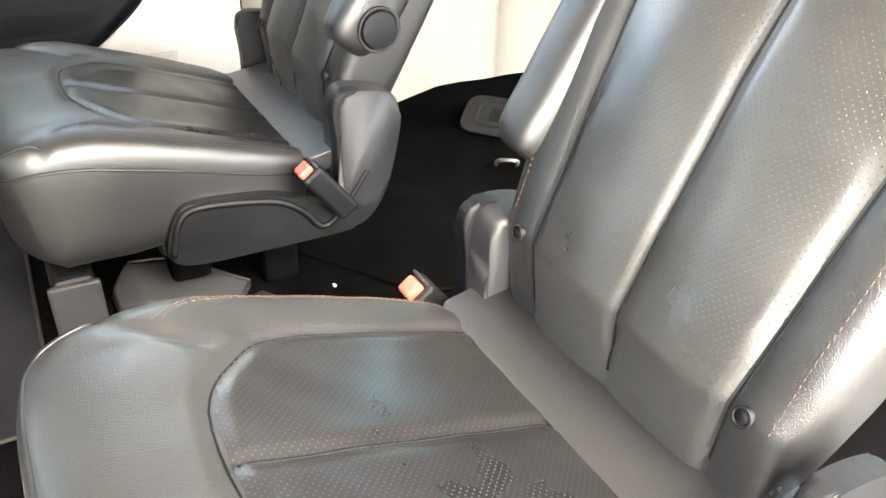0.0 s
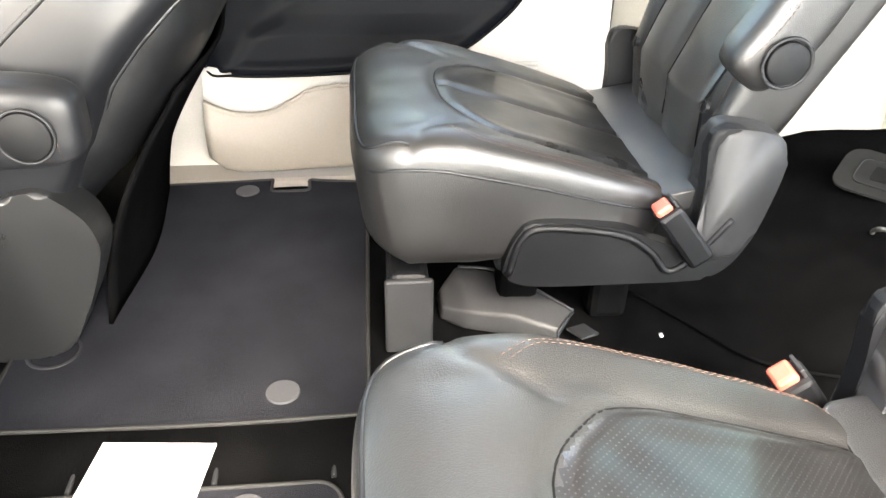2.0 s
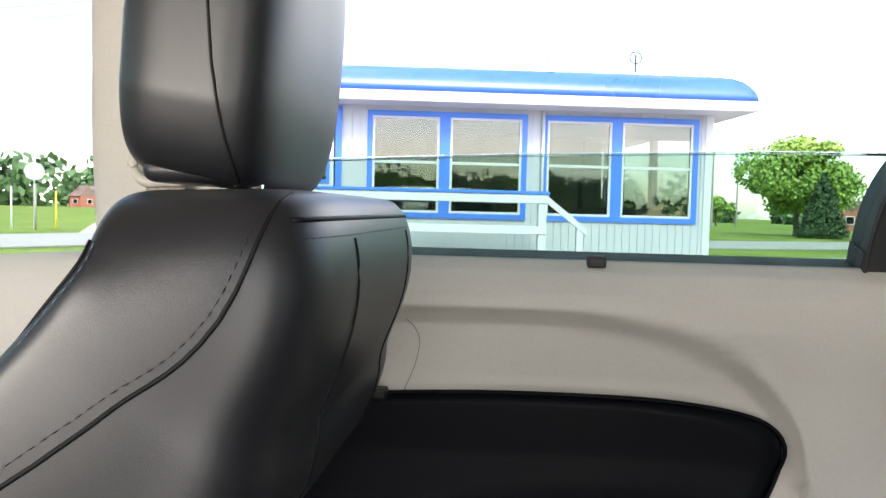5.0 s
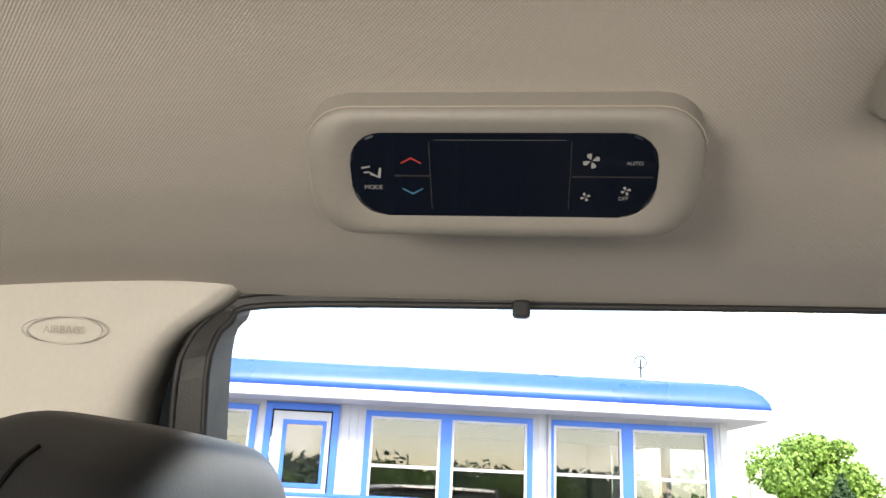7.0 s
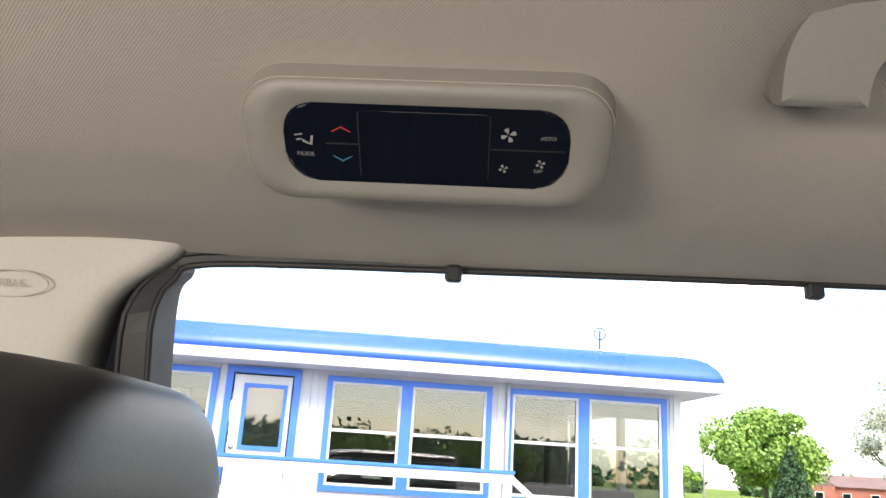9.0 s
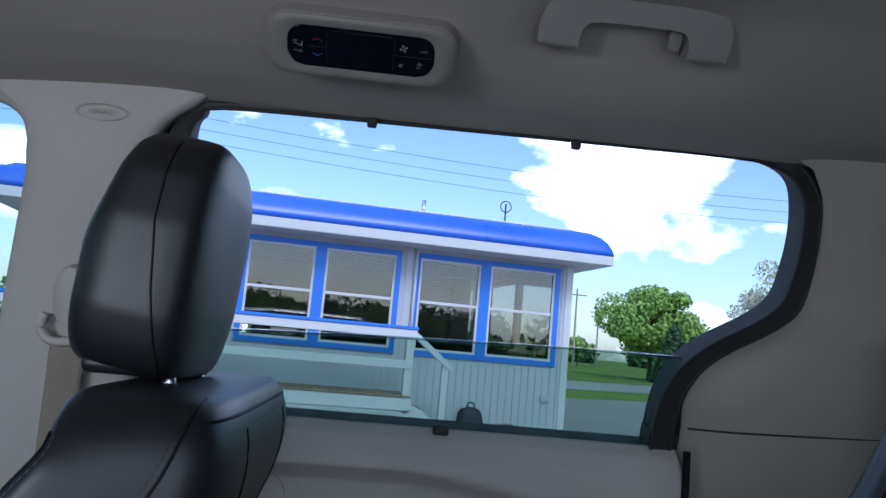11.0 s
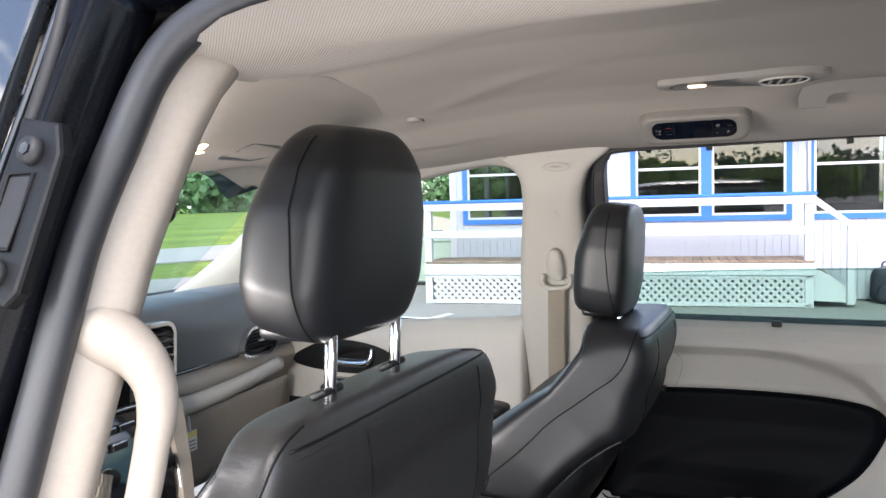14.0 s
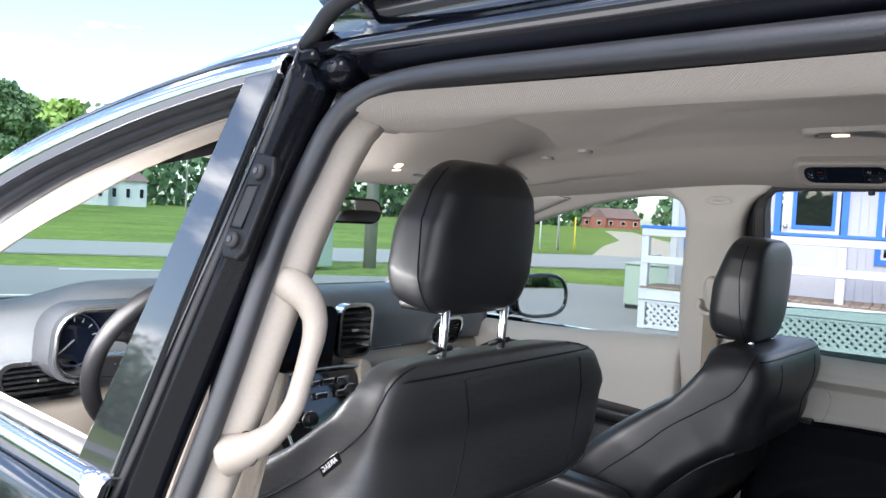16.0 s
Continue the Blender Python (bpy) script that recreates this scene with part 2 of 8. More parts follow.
ICON_W = mat("white_thread_lettering", (0.7, 0.7, 0.7), 0.6, vary=0.02)
ICON_R = mat("red_printing", (0.34, 0.03, 0.03), 0.5, vary=0.02)
ICON_B = mat("blue_printing", (0.035, 0.14, 0.24), 0.5, vary=0.02)
QUARTER = add_relief(mat("pale_beige_trim_plastic", (0.315, 0.290, 0.248), 0.5, vary=0.05, scale=3, fine=250), "grain", 700, 0.25, 0.0005)
INSERT = add_relief(mat("black_door_leatherette", (0.0024, 0.0030, 0.0046), 0.50, vary=0.15, scale=6, fine=500, rough_vary=0.03, spec=0.08), "grain", 640, 0.22, 0.0005)
SURROUND = add_relief(mat("grey_surround_plastic", (0.215, 0.201, 0.183), 0.5, vary=0.05, scale=3, fine=250), "grain", 900, 0.2, 0.0004)
JAMB = mat("black_jamb_paint", (0.0022, 0.0026, 0.0042), 0.12, vary=0.3, scale=4, rough_vary=0.05, spec=0.12)
HANDLE = add_relief(mat("grey_handle_plastic", (0.235, 0.220, 0.202), 0.55, vary=0.05, scale=3, fine=250), "grain", 700, 0.25, 0.0005)
SEAMK = mat("dark_seam", (0.0035, 0.0035, 0.004), 0.6, vary=0.1, spec=0.2)
LAMP = glow("warm_lamp_lens", (1.0, 0.76, 0.54), 0.85)

# ---- mesh helpers ----


def obj(name, verts, faces, material, parent=None, label="", smooth=True):
    me = bpy.data.meshes.new(name)
    me.from_pydata([tuple(map(float, v)) for v in verts], [], faces)
    me.materials.append(material)
    if smooth:
        me.shade_smooth()
    me.update()
    ob = new(name, me)
    if parent is not None:
        ob.parent = parent
    if label:
        ob["label"] = label
    return ob


def part(name, bm, material, parent=None, label="", smooth=False):
    me = bpy.data.meshes.new(name)
    bmesh.ops.recalc_face_normals(bm, faces=bm.faces)
    bm.to_mesh(me)
    bm.free()
    me.materials.append(material)
    if smooth:
        me.shade_smooth()
    ob = new(name, me)
    if parent is not None:
        ob.parent = parent
    if label:
        ob["label"] = label
    return ob


def thing(name, label, category, group="", kind=""):
    ob = new(name)
    ob.empty_display_size = 0.05
    return tagged(ob, label, category, group, kind)


def box(bm, cx, cy, cz, sx, sy, sz, bevel=0.0, m=None, seg=2):
    g = bmesh.ops.create_cube(bm, size=1.0, matrix=(m or Matrix()) @ Matrix.Translation((cx, cy, cz)) @ Matrix.Diagonal((sx, sy, sz, 1)))
    if bevel:
        vs = set(g["verts"])
        es = [e for e in bm.edges if e.verts[0] in vs and e.verts[1] in vs]
        bmesh.ops.bevel(bm, geom=es, offset=bevel, segments=seg, affect="EDGES", profile=0.5)
    return bm


def boxed(cx, cy, cz, sx, sy, sz, bevel=0.0, m=None, seg=2):
    return box(bmesh.new(), cx, cy, cz, sx, sy, sz, bevel, m, seg)


def cyl(bm, a, b, r1, r2=None, seg=20, bevel=0.0):
    a, b = Vector(a), Vector(b)
    d = b - a
    m = Matrix.Translation((a + b) / 2) @ d.to_track_quat("Z", "Y").to_matrix().to_4x4()
    g = bmesh.ops.create_cone(bm, cap_ends=True, segments=seg, radius1=r1, radius2=r1 if r2 is None else r2, depth=d.length, matrix=m)
    if bevel:
        vs = set(g["verts"])
        es = [e for e in bm.edges if e.verts[0] in vs and e.verts[1] in vs and len(e.link_faces) == 2 and e.calc_face_angle(0) > 0.8]
        bmesh.ops.bevel(bm, geom=es, offset=bevel, segments=2, affect="EDGES", profile=0.5)
    return bm


def smooth_line(pts, n=12, closed=False):
    """A Catmull-Rom line through the points."""
    P = [np.array(p, float) for p in pts]
    if closed:
        P = [P[-1]] + P + [P[0], P[1]]
    else:
        P = [2 * P[0] - P[1]] + P + [2 * P[-1] - P[-2]]
    out = []
    for i in range(1, len(P) - 2):
        a, b, c, d = P[i - 1:i + 3]
        for k in range(n):
            t = k / n
            out.append(0.5 * (2 * b + (c - a) * t + (2 * a - 5 * b + 4 * c - d) * t * t + (3 * b - a - 3 * c + d) * t ** 3))
    if not closed:
        out.append(P[-2])
    return np.array(out)


def tube(name, pts, r, material, parent=None, label="", seg=8, closed=False, flat=1.0, up=(0, 0, 1)):
    """A round or flattened bar along a line; r may be a list, one radius a point."""
    pts = np.array(pts, float)
    n = len(pts)
    rr = np.full(n, r) if np.isscalar(r) else np.interp(np.linspace(0, 1, n), np.linspace(0, 1, len(r)), r)
    verts, faces = [], []
    for i in range(n):
        a, b = pts[i - 1 if (i or closed) else 0], pts[(i + 1) % n if (closed or i < n - 1) else i]
        t = (b - a) / (np.linalg.norm(b - a) + 1e-12)
        s = np.cross(t, up)
        if np.linalg.norm(s) < 1e-4:
            s = np.cross(t, (1, 0, 0))
        s /= np.linalg.norm(s)
        q = np.cross(s, t)
        for k in range(seg):
            th = 2 * math.pi * k / seg
            verts.append(pts[i] + rr[i] * (math.cos(th) * s + flat * math.sin(th) * q))
    for i in range(n if closed else n - 1):
        for k in range(seg):
            j = (i + 1) % n
            faces.append((i * seg + k, i * seg + (k + 1) % seg, j * seg + (k + 1) % seg, j * seg + k))
    if not closed:
        faces.append(tuple(range(seg))[::-1])
        faces.append(tuple((n - 1) * seg + k for k in range(seg)))
    return obj(name, verts, faces, material, parent, label)


def stitches(name, pts, material, parent=None, length=0.004, gap=0.003, r=0.00045, label=""):
    """A row of short threads along a line, in one mesh."""
    pts = np.array(pts, float)
    seg = np.linalg.norm(np.diff(pts, axis=0), axis=1)
    s = np.concatenate([[0], np.cumsum(seg)])
    verts, faces = [], []
    at = 0.0
    while at + length < s[-1]:
        a, b = [np.array([np.interp(q, s, pts[:, k]) for k in range(3)]) for q in (at, at + length)]
        t = (b - a) / np.linalg.norm(b - a)
        u = np.cross(t, (0.3, 0.2, 0.93))
        u /= np.linalg.norm(u)
        w = np.cross(t, u)
        o = len(verts)
        for p in (a, (a + b) / 2, b):
            e = 1.0 if p is not a and p is not b else 0.5
            for k in range(4):
                th = math.pi / 2 * k
                verts.append(p + r * e * (math.cos(th) * u + math.sin(th) * w))
        for i in range(2):
            for k in range(4):
                faces.append((o + i * 4 + k, o + i * 4 + (k + 1) % 4, o + i * 4 + 4 + (k + 1) % 4, o + i * 4 + 4 + k))
        at += length + gap
    return obj(name, verts, faces, material, parent, label)


def grid_mesh(name, P, material, parent=None, label="", close_u=False, flip=False, thick=0.0, smooth=True):
    """A sheet from an array of points (rows, columns, 3); thick: given to it along its normals."""
    P = np.asarray(P, float)
    r, c = P.shape[:2]
    verts = P.reshape(-1, 3)
    faces = []
    for i in range(r - 1):
        for j in range(c if close_u else c - 1):
            q = (i * c + j, i * c + (j + 1) % c, (i + 1) * c + (j + 1) % c, (i + 1) * c + j)
            faces.append(q[::-1] if flip else q)
    ob = obj(name, verts, faces, material, parent, label, smooth)
    if thick:
        md = ob.modifiers.new("thickness", "SOLIDIFY")
        md.thickness, md.offset = thick, -1
    return ob


def prism(outline, a, b, to3d, bevel=0.0, seg=2):
    """A plate: a 2D outline carried from depth a to depth b by to3d(u, v, depth)."""
    bm = bmesh.new()
    lo = [bm.verts.new(to3d(u, v, a)) for u, v in outline]
    hi = [bm.verts.new(to3d(u, v, b)) for u, v in outline]
    n = len(outline)
    f1, f2 = bm.faces.new(lo[::-1]), bm.faces.new(hi)
    for i in range(n):
        bm.faces.new((lo[i], lo[(i + 1) % n], hi[(i + 1) % n], hi[i]))
    if bevel:
        es = [e for e in f2.edges] + [e for e in f1.edges]
        bmesh.ops.bevel(bm, geom=es, offset=bevel, segments=seg, affect="EDGES", profile=0.5)
    return bm


def ring_plate(inner, outer, a, b, to3d):
    """A frame between two outlines with the same number of corners, from depth a to depth b."""
    bm = bmesh.new()
    n = len(inner)
    L = [[bm.verts.new(to3d(u, v, d)) for u, v in o] for o in (inner, outer) for d in (a, b)]
    for i in range(n):
        j = (i + 1) % n
        for p, q in ((0, 2), (2, 3), (3, 1), (1, 0)):
            bm.faces.new((L[p][i], L[p][j], L[q][j], L[q][i]))
    return bm


def rounded(w, h, r, n=6):
    """The outline of a rectangle with rounded corners."""
    out = []
    for cx, cy, a0 in ((w / 2 - r, h / 2 - r, 0), (-w / 2 + r, h / 2 - r, 90), (-w / 2 + r, -h / 2 + r, 180), (w / 2 - r, -h / 2 + r, 270)):
        for k in range(n + 1):
            a = radians(a0 + 90 * k / n)
            out.append((cx + r * math.cos(a), cy + r * math.sin(a)))
    return out


def seg_dist(X, Y, line):
    """The distance of points to a polyline, in the plane."""
    best = np.full(np.shape(X), 1e9)
    for (ax, ay), (bx, by) in zip(line[:-1], line[1:]):
        dx, dy = bx - ax, by - ay
        t = np.clip(((X - ax) * dx + (Y - ay) * dy) / (dx * dx + dy * dy + 1e-12), 0, 1)
        best = np.minimum(best, np.hypot(X - ax - t * dx, Y - ay - t * dy))
    return best


def inside(X, Y, poly):
    """Which points lie in a polygon."""
    r = np.zeros(np.shape(X), bool)
    for (ax, ay), (bx, by) in zip(poly, poly[1:] + poly[:1]):
        c = (ay > Y) != (by > Y)
        with np.errstate(divide="ignore", invalid="ignore"):
            r ^= c & (X < (bx - ax) * (Y - ay) / (by - ay if by != ay else 1e-12) + ax)
    return r


def lerp(v, *pairs):
    return np.interp(v, [p[0] for p in pairs], [p[1] for p in pairs])


class Pad:
    """An upholstered body: rounded cross-sections along a spine in the y-z plane, with seams pressed into its face.
    side: +1 when the face is left of the spine's way (up, for a spine that runs forward), -1 when right."""

    def __init__(self, spine, width, front, back, side=1, n=4.0, k=7.0, dent=None, x0=0.0, mirror=1, shift=None):
        L = smooth_line(spine, 24)
        s = np.concatenate([[0], np.cumsum(np.linalg.norm(np.diff(L, axis=0), axis=1))])
        self.line, self.s, self.length = L, s / s[-1], s[-1]
        self.width, self.front, self.back, self.side, self.n, self.k = width, front, back, side, n, k
        self.dent, self.x0, self.mirror, self.shift = dent, x0, mirror, shift

    def spine(self, v):
        p = np.stack([np.interp(v, self.s, self.line[:, i]) for i in (0, 1)], -1)
        e = 0.004
        a, b = [np.stack([np.interp(np.clip(v + d, 0, 1), self.s, self.line[:, i]) for i in (0, 1)], -1) for d in (-e, e)]
        t = (b - a) / np.linalg.norm(b - a, axis=-1, keepdims=True)
        nrm = np.stack([-t[..., 1], t[..., 0]], -1) * self.side
        return p, t, nrm

    def place(self, X, v, D):
        p, t, nrm = self.spine(v)
        q = p + nrm * np.asarray(D)[..., None]
        xs = self.shift(v) if self.shift else 0.0
        return np.stack([self.x0 + self.mirror * (X + xs), q[..., 0], q[..., 1]], -1)

    def end(self, v):
        return np.maximum(1 - np.abs(2 * v - 1) ** self.k, 0) ** (1 / self.k)

    def on_front(self, X, v, lift=0.0):
        X, v = np.asarray(X, float), np.asarray(v, float)
        e = self.end(v)
        w = self.width(v) * e
        D = self.front(v) * e * np.maximum(1 - np.abs(X / w) ** self.n, 0) ** (1 / self.n)
        if self.dent:
            D = D + self.dent(X, v * self.length, v)
        return self.place(X, v, D + lift)

    def on_back(self, X, v, lift=0.0):
        X, v = np.asarray(X, float), np.asarray(v, float)
        e = self.end(v)
        w = self.width(v) * e
        D = -self.back(v) * e * np.maximum(1 - np.abs(X / w) ** self.n, 0) ** (1 / self.n)
        return self.place(X, v, D - lift)

    def on_side(self, sgn, f, v, lift=0.0):
        """A point of the flank: f from -1 (back) to 1 (front)."""
        f, v = np.asarray(f, float), np.asarray(v, float)
        e = self.end(v)
        D = np.where(f > 0, self.front(v), self.back(v)) * f * e
        X = sgn * (self.width(v) * e * np.maximum(1 - np.abs(f) ** self.n, 0) ** (1 / self.n) + lift)
        return self.place(X, v, D)

    def build(self, name, material, parent=None, label="", rows=60, cols=96, aspect=3.0, cut=None, cut_name="", cut_mat=None, cut_label=""):
        th = np.linspace(0, 2 * np.pi, 4001)
        cx = np.sign(np.cos(th)) * np.abs(np.cos(th)) ** (2 / self.n)
        sx = np.sign(np.sin(th)) * np.abs(np.sin(th)) ** (2 / self.n)
        arc = np.concatenate([[0], np.cumsum(np.hypot(np.diff(cx) * aspect, np.diff(sx)))])
        at = np.linspace(0, arc[-1], cols, endpoint=False)
        cx, sx = np.interp(at, arc, cx), np.interp(at, arc, sx)
        q = np.linspace(0, 1, rows)
        v = 0.5 - 0.5 * np.sign(np.cos(np.pi * q)) * np.abs(np.cos(np.pi * q)) ** 0.75
        V, CX = np.meshgrid(v, cx, indexing="ij")
        SX = np.meshgrid(v, sx, indexing="ij")[1]
        E = self.end(V)
        X = self.width(V) * E * CX
        D = np.where(SX > 0, self.front(V), self.back(V)) * E * SX
        if self.dent:
            D = D + self.dent(X, V * self.length, V) * np.clip(SX / 0.35, 0, 1) * E
        P = self.place(X, V, D)
        verts = P.reshape(-1, 3)
        c = cols
        keep, cutf = [], []
        mask = cut(X, V * self.length) & (SX > 0.3) if cut is not None else np.zeros(X.shape, bool)
        for i in range(rows - 1):
            for j in range(c):
                j2 = (j + 1) % c
                f = (i * c + j, i * c + j2, (i + 1) * c + j2, (i + 1) * c + j)
                if i == 0:
                    f = (0, (i + 1) * c + j2, (i + 1) * c + j)
                elif i == rows - 2:
                    f = (i * c + j, i * c + j2, (rows - 1) * c)
                if self.side * self.mirror > 0:
                    f = f[::-1]
                inn = mask[i, j] and mask[i, j2] and mask[i + 1, j] and mask[i + 1, j2]
                (cutf if inn else keep).append(f)
        ob = self.tidy(name, verts, keep, material, parent, label)
        if cutf:
            self.tidy(cut_name, verts, cutf, cut_mat, ob, cut_label)
        return ob

    @staticmethod
    def tidy(name, verts, faces, material, parent, label):
        used = sorted({i for f in faces for i in f})
        new_i = {i: k for k, i in enumerate(used)}
        return obj(name, verts[used], [tuple(new_i[i] for i in f) for f in faces], material, parent, label)

# ---- the van's shell: floor, headliner, side trims ----
FLOOR_Z = 0.435
SLOPE = 0.2877


def on_right(y, z, d=0.0):
    """A point of the right window plane; d: metres inward."""
    return (0.86 - SLOPE * (z - 1.10) - d * 0.961, y, z - d * 0.276)


def on_left(y, z, d=0.0):
    x, y, z = on_right(y, z, d)
    return (-x, y, z)


# floor: a carpeted sheet with a shallow well behind the seats
fy = np.concatenate([np.linspace(1.5, 0.3, 10), np.linspace(0.28, -1.0, 50), np.linspace(-1.03, -2.4, 20)])
fx = np.linspace(-0.80, 0.80, 60)
FY, FX = np.meshgrid(fy, fx, indexing="ij")
FZ = np.full(FX.shape, FLOOR_Z)
FZ += 0.012 * np.exp(-((FX - 0.0) / 0.06) ** 2)
FZ += 0.05 * np.clip((-1.05 - FY) / 0.2, 0, 1)
FZ += 0.0025 * np.sin(FX * 31 + FY * 17) * np.sin(FY * 23 - FX * 9)
floor = grid_mesh("floor", np.stack([FX, FY, FZ], -1), CARPET, flip=False)
tagged(floor, "black carpeted minivan floor, slightly worn", "floor", kind="structure")

# raised carpet lid seam behind the seats
tube("floor_seam", smooth_line([(0.36, -0.62, 0.442), (0.30, -0.68, 0.442), (0.2, -0.75, 0.442), (0.10, -0.82, 0.444), (0.05, -0.93, 0.446), (0.03, -1.05, 0.45)]), 0.003, CARPET, floor)


# headliner
def roof_z(x, y):
    z = lerp(np.abs(x), (0, 1.668), (0.2, 1.658), (0.37, 1.638), (0.45, 1.618), (0.52, 1.588), (0.58, 1.566), (0.65, 1.549), (0.70, 1.542), (0.73, 1.5365), (0.80, 1.525))
    left = lerp(x, (-0.83, 1.548), (-0.80, 1.538), (-0.77, 1.522), (-0.72, 1.513), (-0.700, 1.514), (-0.688, 1.521), (-0.66, 1.538), (-0.62, 1.556), (-0.57, 1.578), (-0.48, 1.605), (-0.37, 1.638))
    rear = lerp(x, (-0.83, 1.548), (-0.80, 1.534), (-0.785, 1.525), (-0.768, 1.520), (-0.752, 1.521), (-0.742, 1.528), (-0.70, 1.549), (-0.62, 1.568), (-0.52, 1.592), (-0.44, 1.618), (-0.37, 1.638))
    w = np.clip((-0.10 - y) / 0.35, 0, 1)
    left = left + (rear - left) * w * w * (3 - 2 * w)
    z = np.where(x < -0.37, left, z)
    drop = 0.11 * np.clip(y - 0.02, 0, 2) ** 1.35 / 0.5 ** 1.35 * (0.45 + 0.0 * x)
    ridge = 0.004 * np.exp(-((x - 0.28 - 0.5 * (y - 0.1)) / 0.03) ** 2) * np.exp(-((y - 0.15) / 0.25) ** 2)
    pocket = 0.030 * np.exp(-((x - 0.52) / 0.07) ** 2) * np.exp(-((y + 0.575) / 0.13) ** 4)
    return z + pocket - drop * np.where(np.abs(x) > 0.55, 0.8, 1.0) - ridge


def headliner_at(x, y, d=0.0):
    return (x, y, float(roof_z(np.array(x), np.array(y))) - d)


hy_ = np.concatenate([np.linspace(-2.4, -0.9, 16), np.linspace(-0.88, 0.94, 70)])
HY, T_ = np.meshgrid(hy_, np.linspace(0, 1, 110), indexing="ij")
edge_r = lerp(HY, (-2.4, 0.735), (0.3, 0.735), (0.62, 0.71), (0.94, 0.64))
edge_l = lerp(HY, (-2.4, -0.81), (-0.17, -0.81), (-0.125, -0.803), (-0.09, -0.79), (-0.06, -0.768), (-0.03, -0.738), (0.0, -0.722), (0.3, -0.705), (0.62, -0.69), (0.94, -0.63))
HX = edge_l + (edge_r - edge_l) * T_
HZ = roof_z(HX, HY)
hl_pts = np.stack([HX, HY, HZ], -1)
ceiling = grid_mesh("ceiling", hl_pts, CLOTH)
tagged(ceiling, "light greige woven cloth headliner with soft creases", "ceiling", kind="structure")

# outer roof skin, black paint, with drip rail
ry = np.linspace(-2.4, 1.05, 40)
RY, RX = np.meshgrid(ry, np.linspace(-1, 1, 41), indexing="ij")
rzc = lerp(RY, (-2.4, 1.735), (-1.0, 1.765), (-0.2, 1.755), (0.4, 1.715), (0.8, 1.655), (1.05, 1.595))
rwid = lerp(RY, (-2.4, 0.76), (-0.15, 0.76), (0.1, 0.70), (0.6, 0.66), (1.05, 0.60))
RZ = rzc - (0.055 + 0.07 * np.clip(RY, 0, 1)) * np.abs(RX) ** 2.2 - 0.03 * np.clip(np.abs(RX) - 0.9, 0, 1) / 0.1
roof = grid_mesh("roof", np.stack([RX * rwid, RY, RZ], -1), PAINT)
tagged(roof, "glossy black painted minivan roof with reflections of sky", "roof", kind="structure")

# rear wall that closes the cabin
bm = ring_plate([(-0.62, 1.08), (0.62, 1.08), (0.56, 1.50), (-0.56, 1.50)], [(-0.85, 0.41), (0.85, 0.41), (0.80, 1.75), (-0.80, 1.75)], -2.44, -2.40, lambda u, v, d: (u, d, v))
rear = part("wall_rear", bm, TRIM)
tagged(rear, "light grey plastic tailgate trim round the rear window", "wall", kind="structure")
rear_pane = part("rear_pane", prism([(-0.63, 1.07), (0.63, 1.07), (0.57, 1.51), (-0.57, 1.51)], -2.425, -2.42, lambda u, v, d: (u, d, v)), PANE, rear, "rear window pane")
rear_pane.visible_shadow = False

# glass outline of the right sliding door window, from the front top corner backwards, closed along the sill
GLASS_R = [(-0.016, 1.10), (-0.014, 1.25), (-0.015, 1.40), (-0.018, 1.49), (-0.030, 1.515), (-0.060, 1.529), (-0.27, 1.533), (-0.56, 1.536), (-0.80, 1.537),
           (-0.86, 1.531), (-0.895, 1.515), (-0.911, 1.485), (-0.918, 1.43), (-0.913, 1.37), (-0.902, 1.335), (-0.871, 1.306), (-0.811, 1.270), (-0.775, 1.240),
           (-0.757, 1.215), (-0.744, 1.18), (-0.739, 1.14), (-0.738, 1.10)]
FRAME_R = [(0.016, 1.09), (0.017, 1.25), (0.013, 1.40), (0.007, 1.485), (-0.012, 1.519), (-0.050, 1.5385), (-0.27, 1.542), (-0.56, 1.545), (-0.80, 1.552),
           (-0.887, 1.553), (-0.925, 1.540), (-0.952, 1.498), (-0.961, 1.43), (-0.960, 1.36), (-0.950, 1.315), (-0.905, 1.28), (-0.855, 1.25), (-0.825, 1.225),
           (-0.806, 1.195), (-0.798, 1.165), (-0.796, 1.13), (-0.796, 1.09)]
FRONT_R = [(0.245, 1.088), (0.225, 1.25), (0.205, 1.38), (0.199, 1.44), (0.203, 1.47), (0.216, 1.492), (0.246, 1.506), (0.30, 1.508), (0.40, 1.495), (0.51, 1.473), (0.62, 1.443), (0.74, 1.405),
           (0.86, 1.355), (0.98, 1.295), (1.08, 1.235), (1.17, 1.17), (1.20, 1.11), (1.16, 1.045), (1.0, 1.05), (0.66, 1.060), (0.45, 1.073)]

FRAME_R = FRAME_R[:9] + [(g[0] + 0.52 * (f[0] - g[0]), g[1] + 0.60 * (f[1] - g[1])) for g, f in zip(GLASS_R[9:], FRAME_R[9:])]

# right sliding door: black window frame, panes, trim panel
slider = thing("sliding_door", "closed sliding door with light grey trim, black padded insert and half-lowered window", "car door")
GLASS_S, FRAME_S = [[tuple(p) for p in smooth_line(o, 4)] for o in (GLASS_R, FRAME_R)]
frame_in = lambda z: 0.003 + 0.019 * min(1.0, max(0.0, (1.527 - z) / 0.04))
bm = ring_plate(GLASS_S, FRAME_S, 0.0, 1.0, lambda y, z, d: on_right(y, z, -0.03 + d * (0.03 + frame_in(z))))
window_frame = part("window_frame", bm, RUBBER, slider, "black rubber window surround")
tube("window_seal", [on_right(y, z, frame_in(z)) for y, z in GLASS_S], 0.003, RUBBER, window_frame)
